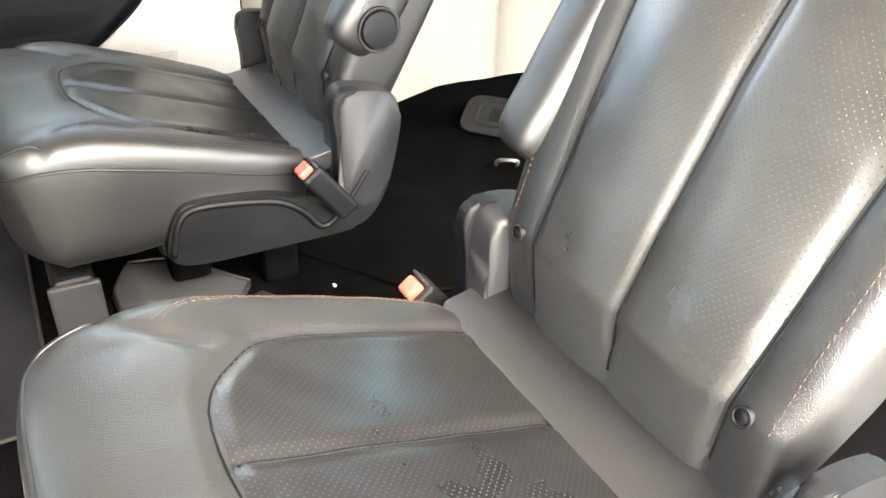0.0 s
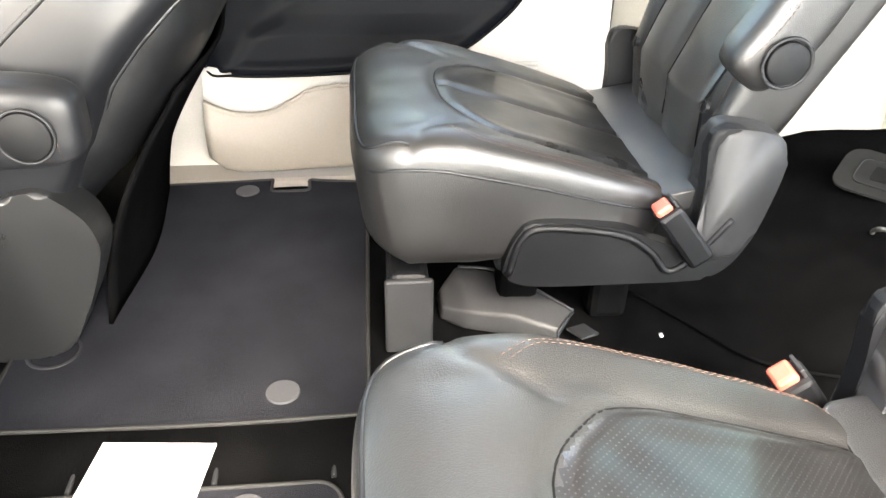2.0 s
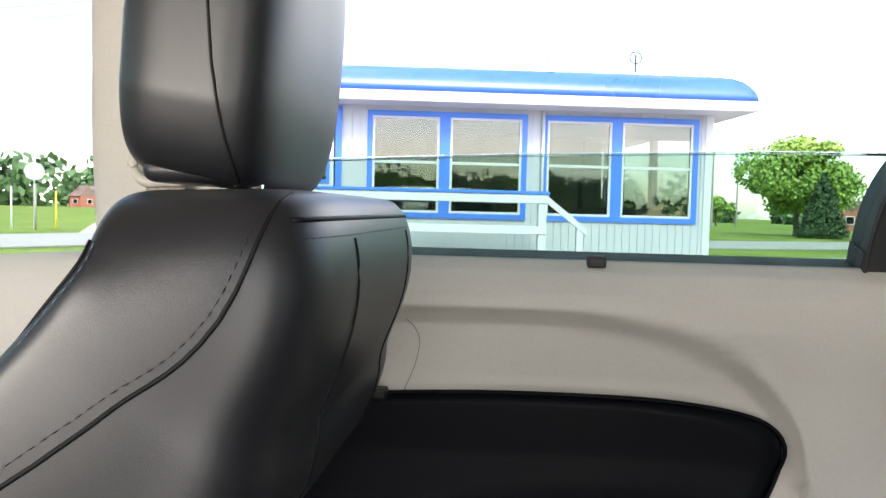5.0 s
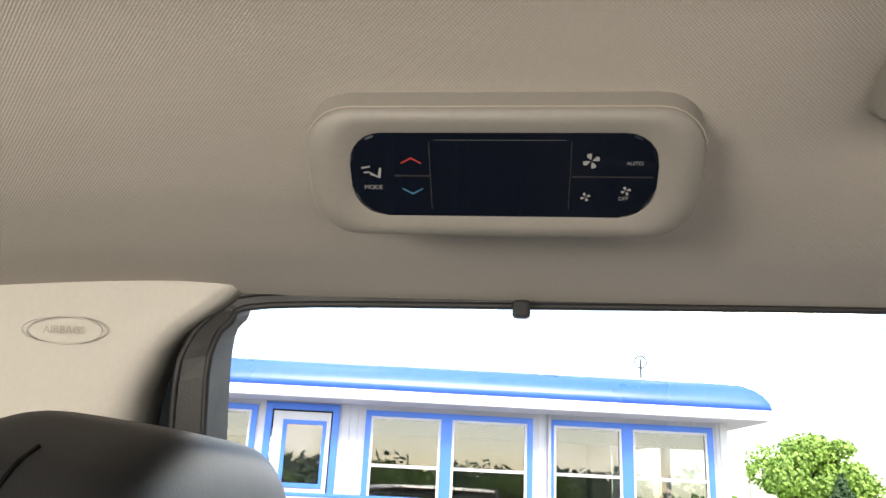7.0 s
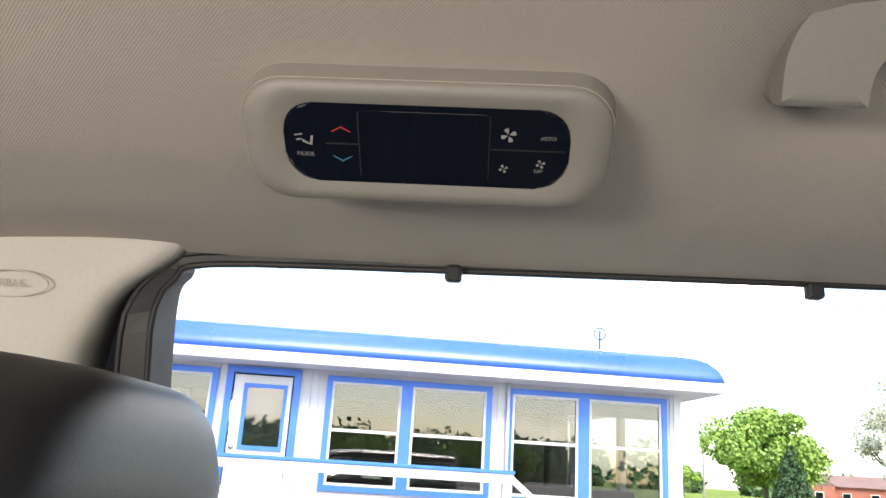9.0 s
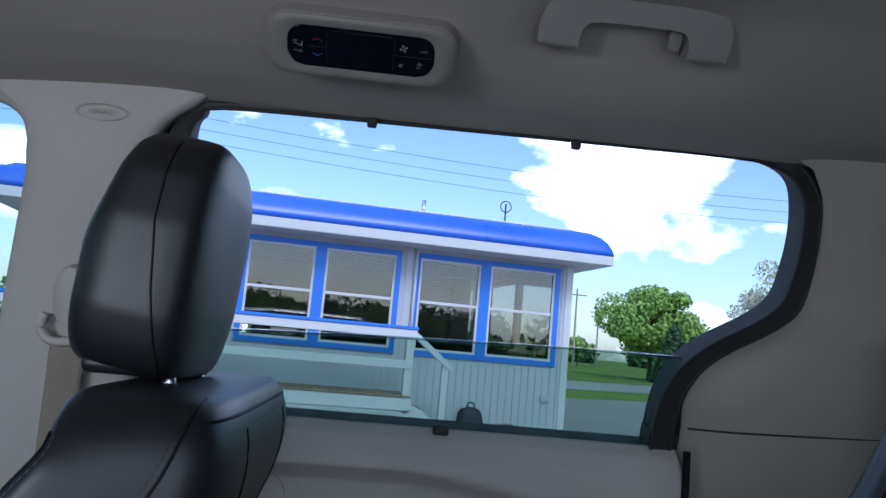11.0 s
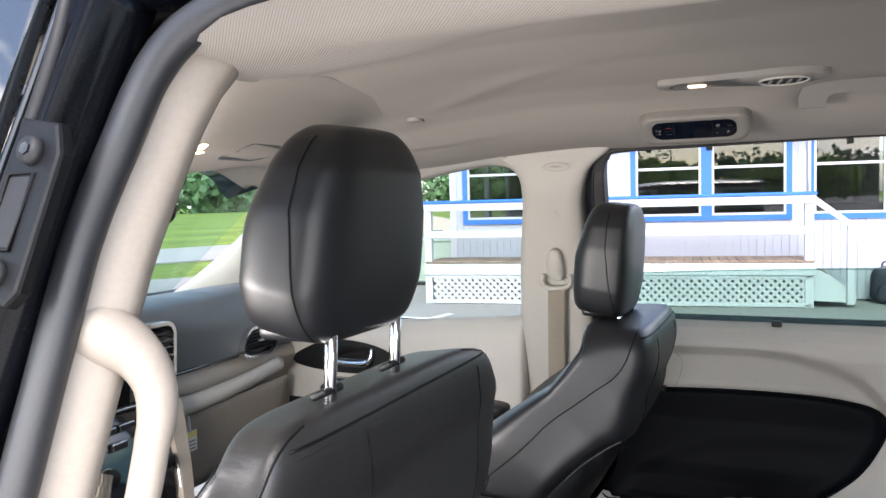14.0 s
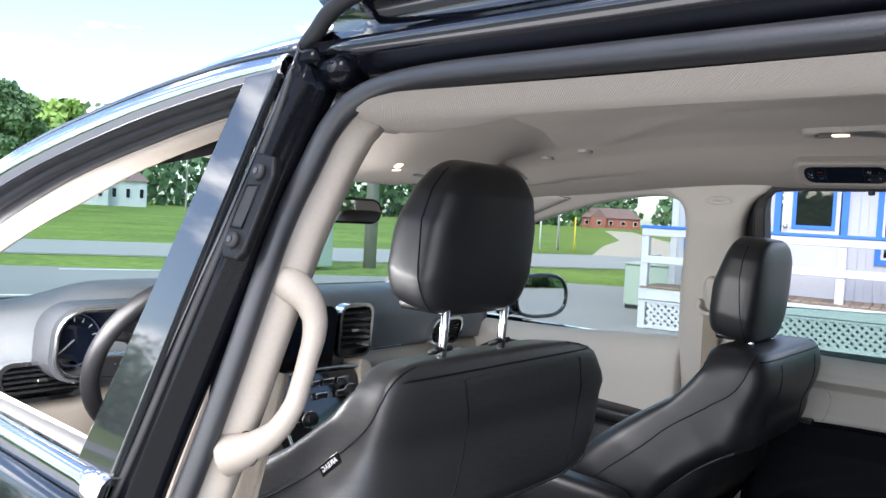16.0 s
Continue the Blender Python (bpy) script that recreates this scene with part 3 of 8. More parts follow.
tube("outer_lip", [on_right(y, z, frame_in(z) - 0.001) for y, z in FRAME_S], 0.003, RUBBER, window_frame)
skin = [(-0.45 + (y + 0.45) * 1.13, 1.32 + (z - 1.32) * 1.16) for y, z in FRAME_S]
part("door_skin", ring_plate(FRAME_S, skin, -0.034, -0.020, on_right), RUBBER, slider, "black door skin behind the window surround")
# the pane is wound half down: its upper edge stands at about 1.23 m
low = [(-0.016, 1.06)] + [p for p in GLASS_R[:1]] + [(-0.015, 1.216)] + [(-0.30, 1.228), (-0.60, 1.236), (-0.772, 1.237)] + GLASS_R[18:] + [(-0.738, 1.06)]
pane = part("window_pane", prism(low, -0.004, 0.001, on_right), PANE_T, slider, "half-lowered tinted window pane")
pane.visible_shadow = False
tube("pane_edge", [on_right(y, z, -0.001) for y, z in [(-0.015, 1.217), (-0.30, 1.229), (-0.60, 1.237), (-0.772, 1.238)]], 0.0022, PANE_T, pane)
for y in (-0.269, -0.562):
    part("shade_hook", boxed(*on_right(y, 1.531, 0.016), 0.012, 0.014, 0.014, 0.003), RUBBER, slider, "small black sunshade hook")
part("frame_foot", prism([(-0.735, 1.075), (-0.735, 1.125), (-0.779, 1.125), (-0.779, 1.06)], -0.03, 0.020, on_right, 0.004), RUBBER, slider)
part("shade_latch", boxed(*on_right(-0.413, 1.104, 0.022), 0.018, 0.024, 0.016, 0.004), RUBBER, slider, "small black sunshade latch")

BEAN = smooth_line([(0.012, 0.78), (0.012, 0.885), (-0.04, 0.912), (-0.16, 0.921), (-0.307, 0.927), (-0.477, 0.926), (-0.58, 0.916), (-0.632, 0.90), (-0.651, 0.872), (-0.640, 0.83), (-0.600, 0.765),
                    (-0.545, 0.712), (-0.488, 0.675), (-0.42, 0.652), (-0.34, 0.642), (-0.2, 0.634), (-0.05, 0.634), (0.008, 0.65)], 8, closed=True)
BC = np.array((-0.30, 0.79))


SWOOSH = [tuple(p) for p in smooth_line([(0.2, 1.034), (0.0, 1.036), (-0.189, 1.038), (-0.34, 1.040), (-0.433, 1.034), (-0.52, 1.016), (-0.579, 0.989), (-0.63, 0.945), (-0.660, 0.90), (-0.672, 0.84)], 5)]


def panel_x(y, z):
    """The door trim's surface."""
    x = lerp(z, (0.48, 0.735), (0.56, 0.742), (0.62, 0.765), (0.70, 0.80), (0.85, 0.815), (0.95, 0.812), (1.02, 0.803), (1.06, 0.806), (1.085, 0.822), (1.10, 0.845))
    d = seg_dist(y, z, SWOOSH)
    inn = inside(y, z, SWOOSH + [(-0.672, 0.70), (0.2, 0.70)])
    return x - 0.005 * np.exp(-(d / 0.016) ** 2) + 0.020 * np.where(inn, np.clip(d / 0.022, 0, 1) ** 0.7, 0.0) * np.clip((z - 0.74) / 0.10, 0, 1)


rect = []
for p in BEAN:
    d = p - BC
    k = 1e9
    if abs(d[0]) > 1e-9:
        k = min(k, ((0.016 if d[0] > 0 else -0.778) - BC[0]) / d[0])
    if abs(d[1]) > 1e-9:
        k = min(k, ((1.10 if d[1] > 0 else 0.48) - BC[1]) / d[1])
    rect.append(BC + d * max(k, 1.0))
rect = np.array(rect)
rows = []
for f in [0, 0.012] + [float(q) for q in np.linspace(0.03, 1.0, 60)]:
    yz = BEAN + (rect - BEAN) * f
    x = panel_x(yz[:, 0], yz[:, 1]) + 0.016 * max(0, 1 - f / 0.012) + 0.004 * max(0, 1 - f / 0.06)
    rows.append(np.stack([x, yz[:, 0], yz[:, 1]], -1))
trim_panel = grid_mesh("trim_panel", np.array(rows), TRIM, slider, "light grey moulded trim panel", close_u=True, thick=0.004)
rows = []
for f in [0.995, 0.985] + [float(q) for q in np.linspace(0.96, 0.0, 44)]:
    yz = BC + (BEAN - BC) * f
    y, z = yz[:, 0], yz[:, 1]
    x = panel_x(y, z) + 0.010 - 0.012 * max(0, min(1, (1 - f) / 0.08)) 
    over = z - lerp(y, (-0.60, 0.810), (-0.396, 0.806), (-0.264, 0.792), (-0.147, 0.749), (-0.076, 0.700), (-0.03, 0.63))
    soft = min(1, (1 - f) / 0.16) * np.clip((y + 0.62) / 0.10, 0, 1)
    x = x + soft * (0.009 / (1 + np.exp(over / 0.014)) - 0.003 * np.exp(-((over - 0.016) / 0.022) ** 2))
    rows.append(np.stack([x, y, z], -1))
insert = grid_mesh("padded_insert", np.array(rows), INSERT, slider, "black padded leatherette insert", close_u=True, thick=0.003)
tube("insert_piping", [(panel_x(y, z) + 0.002, y, z) for y, z in BEAN], 0.003, INSERT, insert, closed=True)
for k in range(7):
    part("vent_slot", boxed(0.812, -0.045 + 0.002 * k, 0.685 + 0.0085 * k, 0.006, 0.056, 0.0035, 0.001), RUBBER, insert)
# switch on the armrest's front end
part("switch", boxed(0.800, -0.135, 0.928, 0.03, 0.04, 0.012, 0.003), SHELL, slider, "small black window switch")

# map pocket below
py, pz = np.meshgrid(np.linspace(0.012, -0.80, 60), np.linspace(0, 1, 22), indexing="ij")
top = lerp(py, (-0.80, 0.60), (-0.5, 0.617), (-0.33, 0.622), (-0.23, 0.625), (-0.19, 0.620), (-0.155, 0.600), (-0.12, 0.580), (-0.08, 0.573), (-0.04, 0.576), (0.0, 0.592), (0.012, 0.60))
bot = lerp(py, (-0.80, 0.465), (-0.2, 0.458), (-0.05, 0.456), (-0.015, 0.463), (0.012, 0.49))
Z = bot + (top - bot) * pz
X = 0.742 - 0.022 * np.sin(np.pi * np.clip(pz * 0.75 + 0.1, 0, 1)) * lerp(py, (-0.8, 0.3), (-0.27, 0.5), (-0.20, 0.85), (-0.13, 1.25), (0.012, 1.2)) + 0.004 * (pz > 0.97)
pocket = grid_mesh("map_pocket", np.stack([X, py, Z], -1), BEIGE, slider, "beige moulded map pocket", thick=0.006)
tube("pocket_lip", [(0.726 + 0.01 * min(1, max(0, (-y - 0.1) / 0.15)), y, float(lerp(y, (-0.80, 0.60), (-0.5, 0.617), (-0.33, 0.622), (-0.23, 0.625), (-0.19, 0.620), (-0.155, 0.600), (-0.12, 0.580), (-0.08, 0.573), (-0.04, 0.576), (0.0, 0.592), (0.012, 0.60)))) for y in np.linspace(0.012, -0.78, 50)], 0.004, BEIGE, pocket)
# speaker grille on the trim's rear foot: fine ribs in the trim's own colour
for k in range(9):
    z = 0.600 + 0.0065 * k
    y0, y1 = -0.475 - 0.006 * k, -0.620 - 0.002 * k
    tube("grille_rib", [(float(panel_x(np.array(y), np.array(z))) - 0.001, y, z - 0.012 * (y + 0.5)) for y in np.linspace(y0, y1, 6)], 0.0016, TRIM, trim_panel, seg=5)

# step and sill below the right door
sill = part("door_sill", boxed(0.750, -0.30, 0.424, 0.11, 1.3, 0.05, 0.012), BEIGE)
part("kick_panel", boxed(0.790, 0.12, 0.54, 0.03, 0.32, 0.22, 0.004), TRIM, sill, "light grey kick panel")
tagged(sill, "beige plastic door sill scuff plate", "door sill", kind="structure")
part("wall_right", boxed(0.93, -0.6, 0.78, 0.03, 3.6, 0.56, 0.005), PAINT)
tagged(bpy.data.objects["wall_right"], "black outer body side of the minivan", "wall", kind="structure")


# pillars: swept cross-sections
def pillar(name, centre, half, depth, zs, material, label, lean=on_right, kind="structure", bulge=0.6):
    """centre(z), half(z): the pillar's y middle and half width; depth(z): how far it stands inward of the window plane."""
    P = []
    for z in zs:
        c, h, d = centre(z), half(z), depth(z)
        row = []
        for a in np.linspace(-1, 1, 25):
            prof = (1 - abs(a) ** 5) ** 0.5
            row.append(lean(float(c - a * h), z, float(d * prof * bulge + d * (1 - bulge) * (abs(a) < 0.999))))
        P.append(row)
    ob = grid_mesh(name, np.array(P), material, thick=0.004)
    return tagged(ob, label, "pillar", kind=kind)


pillar("pillar_right_middle", lambda z: lerp(z, (0.45, 0.15), (0.9, 0.135), (1.1, 0.134), (1.25, 0.130), (1.42, 0.117), (1.48, 0.112), (1.52, 0.115), (1.56, 0.12)),
       lambda z: lerp(z, (0.45, 0.14), (0.9, 0.112), (1.1, 0.104), (1.25, 0.095), (1.42, 0.082), (1.46, 0.086), (1.49, 0.097), (1.51, 0.116), (1.53, 0.148), (1.56, 0.185)),
       lambda z: lerp(z, (0.45, 0.13), (0.7, 0.10), (1.0, 0.075), (1.3, 0.06), (1.45, 0.055), (1.52, 0.035), (1.56, 0.02)),
       list(np.linspace(0.45, 1.4, 24)) + list(np.linspace(1.42, 1.555, 14)), TRIM, "light grey plastic centre pillar trim beside the front seat")

# rear quarter trim behind the right door
yq = np.linspace(0, 1, 40)
roll_in = lambda d: 0.045 * (1 - math.exp(-d / 0.042)) + 0.024 * (1 - math.exp(-d / 0.12))
QY, QZ = [np.array([p[i] for p in FRAME_R[:8:-1]]) for i in (0, 1)]
QY[0] = QY[1] = -0.776
P = []
for z in list(np.linspace(0.44, 1.10, 24)) + list(np.linspace(1.12, 1.552, 36)):
    y0 = float(np.interp(z, QZ, QY)) - 0.006
    row = []
    for q in yq:
        y = y0 - q ** 1.6 * (1.42 + y0)
        inn = roll_in(y0 - y)
        x = on_right(y, max(z, 1.0))[0] - 0.015 - inn * float(lerp(z, (0.44, 1.2), (1.1, 1.0), (1.4, 0.8), (1.55, 0.3)))
        row.append((x + 0.02 * float(lerp(z, (0.44, 0), (0.5, 0), (0.9, 0.6), (1.05, 0))), y, z))
    P.append(row)
quarter = grid_mesh("wall_quarter", np.array(P), QUARTER, thick=0.004)
tagged(quarter, "beige rear quarter trim curving round the window", "wall", kind="structure")
low_trim = [[(row[-1][0], y, row[-1][2]) for y in np.linspace(-1.42, -2.40, 8)] for row in P[:24]]
grid_mesh("lower_panel", np.array(low_trim), QUARTER, quarter, "beige trim below the rear quarter window", thick=0.004)
bm = boxed(0.70, -1.91, 1.53, 0.05, 0.98, 0.06, 0.01)
box(bm, 0.735, -2.36, 1.30, 0.05, 0.10, 0.44, 0.01)
part("rear_quarter_panel", bm, QUARTER, quarter, "beige trim round the rear quarter window")
quarter_pane = part("quarter_pane", prism([(-1.40, 1.08), (-2.34, 1.08), (-2.34, 1.52), (-1.40, 1.52)], -0.004, 0.0, on_right), PANE_T, quarter, "tinted rear quarter pane")
quarter_pane.visible_shadow = False
seam = [(on_right(y, 1.13)[0] - 0.0155 - roll_in(-0.782 - y), y, 1.132 - 0.04 * (y + 0.8)) for y in np.linspace(-0.790, -1.3, 30)]
tube("trim_seam", seam, 0.0016, RUBBER, quarter, seg=5)
tube("door_gap", [(0.800 + 0.02 * (z < 0.9), -0.780, z) for z in np.linspace(0.5, 1.10, 20)], 0.006, SEAMK, quarter, "black door seal gap")

# ---- seats ----


def on_path(pad, pts, n=10, lift=0.0008, back=False):
    L = smooth_line(pts, n)
    f = pad.on_back if back else pad.on_front
    return f(L[:, 0], L[:, 1], lift)


def bucket_seat(x0, s, label):
    """A second-row seat; s = +1: its inner flank looks to the left (right-hand seat). In local x, + is outward."""
    root = thing("captain_seat", label, "seat", "second-row seats")
    ady = 0.0 if s > 0 else -0.025
    ins = [(-0.139, -0.02), (-0.138, 0.12), (-0.135, 0.236), (-0.108, 0.282), (-0.052, 0.314), (0.052, 0.314), (0.108, 0.282), (0.135, 0.236), (0.138, 0.12), (0.139, -0.02)]
    ins_line = smooth_line(ins, 5)
    ins_poly = [tuple(p) for p in ins_line] + [(0.143, -0.1), (-0.143, -0.1)]

    def dent(X, Y, v):
        d = seg_dist(X, Y, [tuple(p) for p in ins_line])
        inn = inside(X, Y, ins_poly)
        g = -0.0055 * np.exp(-(d / 0.007) ** 2)
        g -= np.where(inn, 0.004, 0.0) * np.clip(d / 0.03, 0, 1)
        g -= 0.0045 * np.exp(-((X - 0.004) / 0.008) ** 2) * inn
        g += 0.010 * np.clip((np.abs(X) - 0.147) / 0.035, 0, 1) * np.clip((0.40 - Y) / 0.1, 0, 1)
        g -= 0.004 * np.exp(-(seg_dist(X, Y, [(-0.216, 0.36), (-0.17, 0.345), (-0.13, 0.300)]) / 0.006) ** 2)
        g -= 0.004 * np.exp(-(seg_dist(X, Y, [(0.216, 0.36), (0.17, 0.345), (0.13, 0.300)]) / 0.006) ** 2)
        g += 0.0008 * np.sin(X * 60 + 2 * np.sin(Y * 25)) * np.sin(Y * 47 + X * 21)
        return g

    cush = Pad([(-0.685, 0.622), (-0.58, 0.645), (-0.44, 0.678), (-0.345, 0.694), (-0.270, 0.686)],
               lambda v: lerp(v, (0, 0.195), (0.3, 0.205), (0.7, 0.214), (0.92, 0.212), (1, 0.20)),
               lambda v: lerp(v, (0, 0.055), (0.4, 0.070), (0.75, 0.080), (1, 0.075)),
               lambda v: lerp(v, (0, 0.04), (0.35, 0.065), (0.6, 0.100), (0.85, 0.118), (1, 0.108)), side=1, n=6.5, k=6.5, dent=dent, x0=x0, mirror=s)
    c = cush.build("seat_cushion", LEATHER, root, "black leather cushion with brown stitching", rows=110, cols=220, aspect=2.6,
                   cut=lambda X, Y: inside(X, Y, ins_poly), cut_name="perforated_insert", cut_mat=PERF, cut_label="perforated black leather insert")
    L = cush.length
    tube("insert_seam", cush.on_front(ins_line[:, 0], ins_line[:, 1] / L, 0.0), 0.0011, SEAMK, c)
    tube("pleat_seam", cush.on_front(np.full(30, 0.004), np.linspace(0.02, 0.311, 30) / L, 0.0), 0.0009, SEAMK, c)
    for sg in (-1, 1):
        for off, m in ((0.0, THREAD), (0.006, THREAD)):
            q = [(sg * (0.176 + off), 0.02), (sg * (0.183 + off), 0.30), (sg * (0.188 + off), 0.58), (sg * (0.182 + off), 0.70), (sg * (0.160 + off), 0.765 + off)]
            stitches("stitching", on_path(cush, q, 12, 0.0004), m, c)
    tube("front_piping", on_path(cush, [(-0.196, 0.84), (-0.164, 0.952), (0, 0.966), (0.164, 0.952), (0.196, 0.84)], 16, 0.0), 0.0022, LEATHER2, c)
    tube("flank_piping", cush.on_side(-1, np.full(40, 0.52), np.linspace(0.06, 0.95, 40), 0.0002), 0.0022, LEATHER2, c)
    # underframe: moulded shell with a raised lip, and the buckle slot
    U = lambda u, v, d: (x0 + s * d, u, v)
    shell_o = smooth_line([(-0.455, 0.60), (-0.47, 0.645), (-0.50, 0.662), (-0.60, 0.650), (-0.665, 0.625), (-0.695, 0.62), (-0.70, 0.70), (-0.695, 0.765), (-0.715, 0.782), (-0.77, 0.772), (-0.796, 0.748), (-0.788, 0.66),
                           (-0.765, 0.60), (-0.735, 0.572), (-0.70, 0.566), (-0.60, 0.566), (-0.50, 0.568), (-0.462, 0.58)], 4, closed=True)
    for sg in (-1, 1):
        a, b = (sg * 0.200, sg * 0.221)
        sh = part("side_shield", prism([tuple(p) for p in shell_o], a, b, U, 0.006, 3), SHELL, root, "black moulded plastic side shield", smooth=False)
        tube("shield_lip", [U(y, z, b + sg * 0.001) for y, z in smooth_line([(-0.462, 0.59), (-0.475, 0.64), (-0.505, 0.655), (-0.60, 0.642), (-0.645, 0.615), (-0.672, 0.585), (-0.70, 0.60), (-0.745, 0.66)], 8)], 0.005, SHELL, sh)
    part("base_block", boxed(x0, -0.60, 0.585, 0.38, 0.30, 0.04, 0.015), RUBBER, root)
    for sy in (-0.52, -0.66):
        for sx in (-0.10, 0.12):
            part("leg", boxed(x0 + s * sx, sy + 0.02, 0.50, 0.05, 0.06, 0.13, 0.012), CARPET, root)
    # buckle on the inner flank
    m = Matrix.Translation((x0 - s * 0.226, -0.672, 0.655)) @ Matrix.Rotation(radians(-38), 4, "X")
    bk = part("buckle", boxed(0, 0, -0.015, 0.034, 0.034, 0.095, 0.006, m), SHELL, root, "black belt buckle")
    part("release_button", boxed(0, 0.003, 0.036, 0.024, 0.022, 0.012, 0.004, m), RED, bk, "red release button")
    part("buckle_slot", boxed(0, -0.0125, 0.036, 0.022, 0.004, 0.012, 0.001, m), RUBBER, bk)

    # backrest
    back_w = lambda v: lerp(v, (0, 0.165), (0.2, 0.182), (0.6, 0.205), (0.85, 0.195), (1, 0.165))

    def bdent(X, Y, v):
        g = np.zeros_like(X)
        for sg in (-1, 1):
            g -= 0.0045 * np.exp(-((X - sg * 0.69 * back_w(v)) / 0.008) ** 2)
        g -= 0.0045 * np.exp(-((X - 0.002) / 0.008) ** 2) * np.clip((Y - 0.03) / 0.03, 0, 1)
        g += 0.014 * np.clip((np.abs(X) - 0.125) / 0.05, 0, 1) * np.clip(Y / 0.15, 0.3, 1)
        g += 0.007 * np.sin(np.clip(np.abs(X) / 0.125, 0, 1) * np.pi) * (np.abs(X) < 0.125)
        g += 0.0008 * np.sin(X * 50 + 2 * np.sin(Y * 20)) * np.sin(Y * 35 + X * 21)
        return g

    back = Pad([(-0.735, 0.675), (-0.79, 0.80), (-0.86, 0.95), (-0.93, 1.10), (-0.985, 1.235)],
               back_w,
               lambda v: lerp(v, (0, 0.012), (0.05, 0.026), (0.14, 0.056), (0.5, 0.062), (1, 0.045)), lambda v: lerp(v, (0, 0.05), (0.5, 0.05), (1, 0.03)),
               side=-1, n=5, k=12, dent=bdent, x0=x0, mirror=s)
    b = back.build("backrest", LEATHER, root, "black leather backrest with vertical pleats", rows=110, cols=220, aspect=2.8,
                   cut=lambda X, Y: (np.abs(X) < 0.69 * back_w(Y / 0.613)) & (Y > 0.01) & (Y < 0.50), cut_name="perforated_panel", cut_mat=PERF_LIT, cut_label="perforated leather centre")
    for sg in (-1, 1):
        stitches("stitching", on_path(back, [(sg * 0.160, 0.14), (sg * 0.168, 0.45), (sg * 0.165, 0.8)], 14), THREAD, b)
        p = back.on_front(np.array(sg * 0.140), np.array(0.145), 0.001)
        part("button", cyl(bmesh.new(), p - np.array((0, 0.006, 0.002)), p + np.array((0, 0.004, 0.001)), 0.008, 0.006, 16), SHELL, b, "small round plastic button", True)
        tube("button_ring", [p + np.array((0.0075 * math.cos(a), 0.004 - 0.003 * math.sin(a) * 0.5, 0.0075 * math.sin(a))) for a in np.linspace(0, 2 * np.pi, 20, endpoint=False)], 0.0014, SHELL, b, closed=True)
    for sg in (-1, 0, 1):
        q = np.linspace(0.05, 0.92, 60)
        tube("pleat_seam", back.on_front(0.002 + sg * 0.69 * back_w(q), q, 0.0002), 0.0012, SEAMK, b)
    tube("lower_gap", [(x0 + s * q, -0.742 + 0.004 * math.cos(q * 9), 0.716) for q in np.linspace(-0.17, 0.17, 20)], 0.006, RUBBER, b, "dark fold between cushion and back")
    roll = Pad([(-0.785, 0.690), (-0.745, 0.689), (-0.705, 0.683), (-0.662, 0.674)], lambda v: 0.192 + 0 * v, lambda v: 0.006 + 0 * v, lambda v: 0.03 + 0 * v, side=1, n=9, k=16, x0=x0, mirror=s)
    roll.build("rear_roll", LEATHER, root, "smooth leather roll along the cushion's rear", rows=30, cols=120, aspect=4)
    # recliner cover
    tower = smooth_line([(-0.700, 0.62), (-0.703, 0.70), (-0.706, 0.762), (-0.722, 0.780), (-0.772, 0.774), (-0.797, 0.750), (-0.790, 0.68), (-0.765, 0.605), (-0.72, 0.60)], 4, closed=True)
    for sg in (-1,):
        part("recliner_cover", prism([tuple(p) for p in tower], sg * 0.165, sg * 0.2235, U, 0.010, 3), PLAST, root, "boxy black recliner cover", True)
    # folded-up armrest on the inner flank
    arm = Pad([(-0.722 + ady, 0.835), (-0.775 + ady, 0.90), (-0.835 + ady, 1.02), (-0.885 + ady, 1.13)], lambda v: 0.034 + 0 * v, lambda v: lerp(v, (0, 0.042), (0.3, 0.046), (1, 0.034)), lambda v: lerp(v, (0, 0.042), (1, 0.034)),
              side=-1, n=3.4, k=5, x0=x0 - s * 0.190, mirror=s)
    ar = arm.build("armrest", LEATHER, root, "folded-up black leather armrest with brown stitching", rows=50, cols=64, aspect=1.2)
    for f in (0.55, 0.68):
        stitches("stitching", arm.on_side(-1, np.full(40, f), np.linspace(0.06, 0.92, 40), 0.001), THREAD, ar)
    c0 = Vector((x0 - s * 0.224, -0.762 + ady, 0.862))
    cap = part("pivot_cap", cyl(bmesh.new(), c0 - Vector((-s * 0.004, 0, 0)), c0 + Vector((-s * 0.006, 0, 0)), 0.026, 0.025, 28, 0.002), SHELL, ar, "round black pivot cap", True)
    tube("cap_ring", [c0 + Vector((-s * 0.003, 0.029 * math.cos(a), 0.029 * math.sin(a))) for a in np.linspace(0, 2 * np.pi, 32, endpoint=False)], 0.0022, RUBBER, cap, closed=True)
    # head restraint
    head = Pad([(-0.985, 1.255), (-1.0, 1.33), (-1.0, 1.42)], lambda v: lerp(v, (0, 0.115), (0.5, 0.13), (1, 0.115)), lambda v: 0.05 + 0 * v, lambda v: 0.045 + 0 * v, side=-1, n=3.2, k=4, x0=x0, mirror=s)
    head.build("head_restraint", LEATHER, root, "black leather head restraint", rows=40, cols=64, aspect=2)
    return root


bucket_seat(0.345, 1, "black leather captain seat beside the closed sliding door")
bucket_seat(-0.42, -1, "black leather captain seat beside the open sliding doorway")


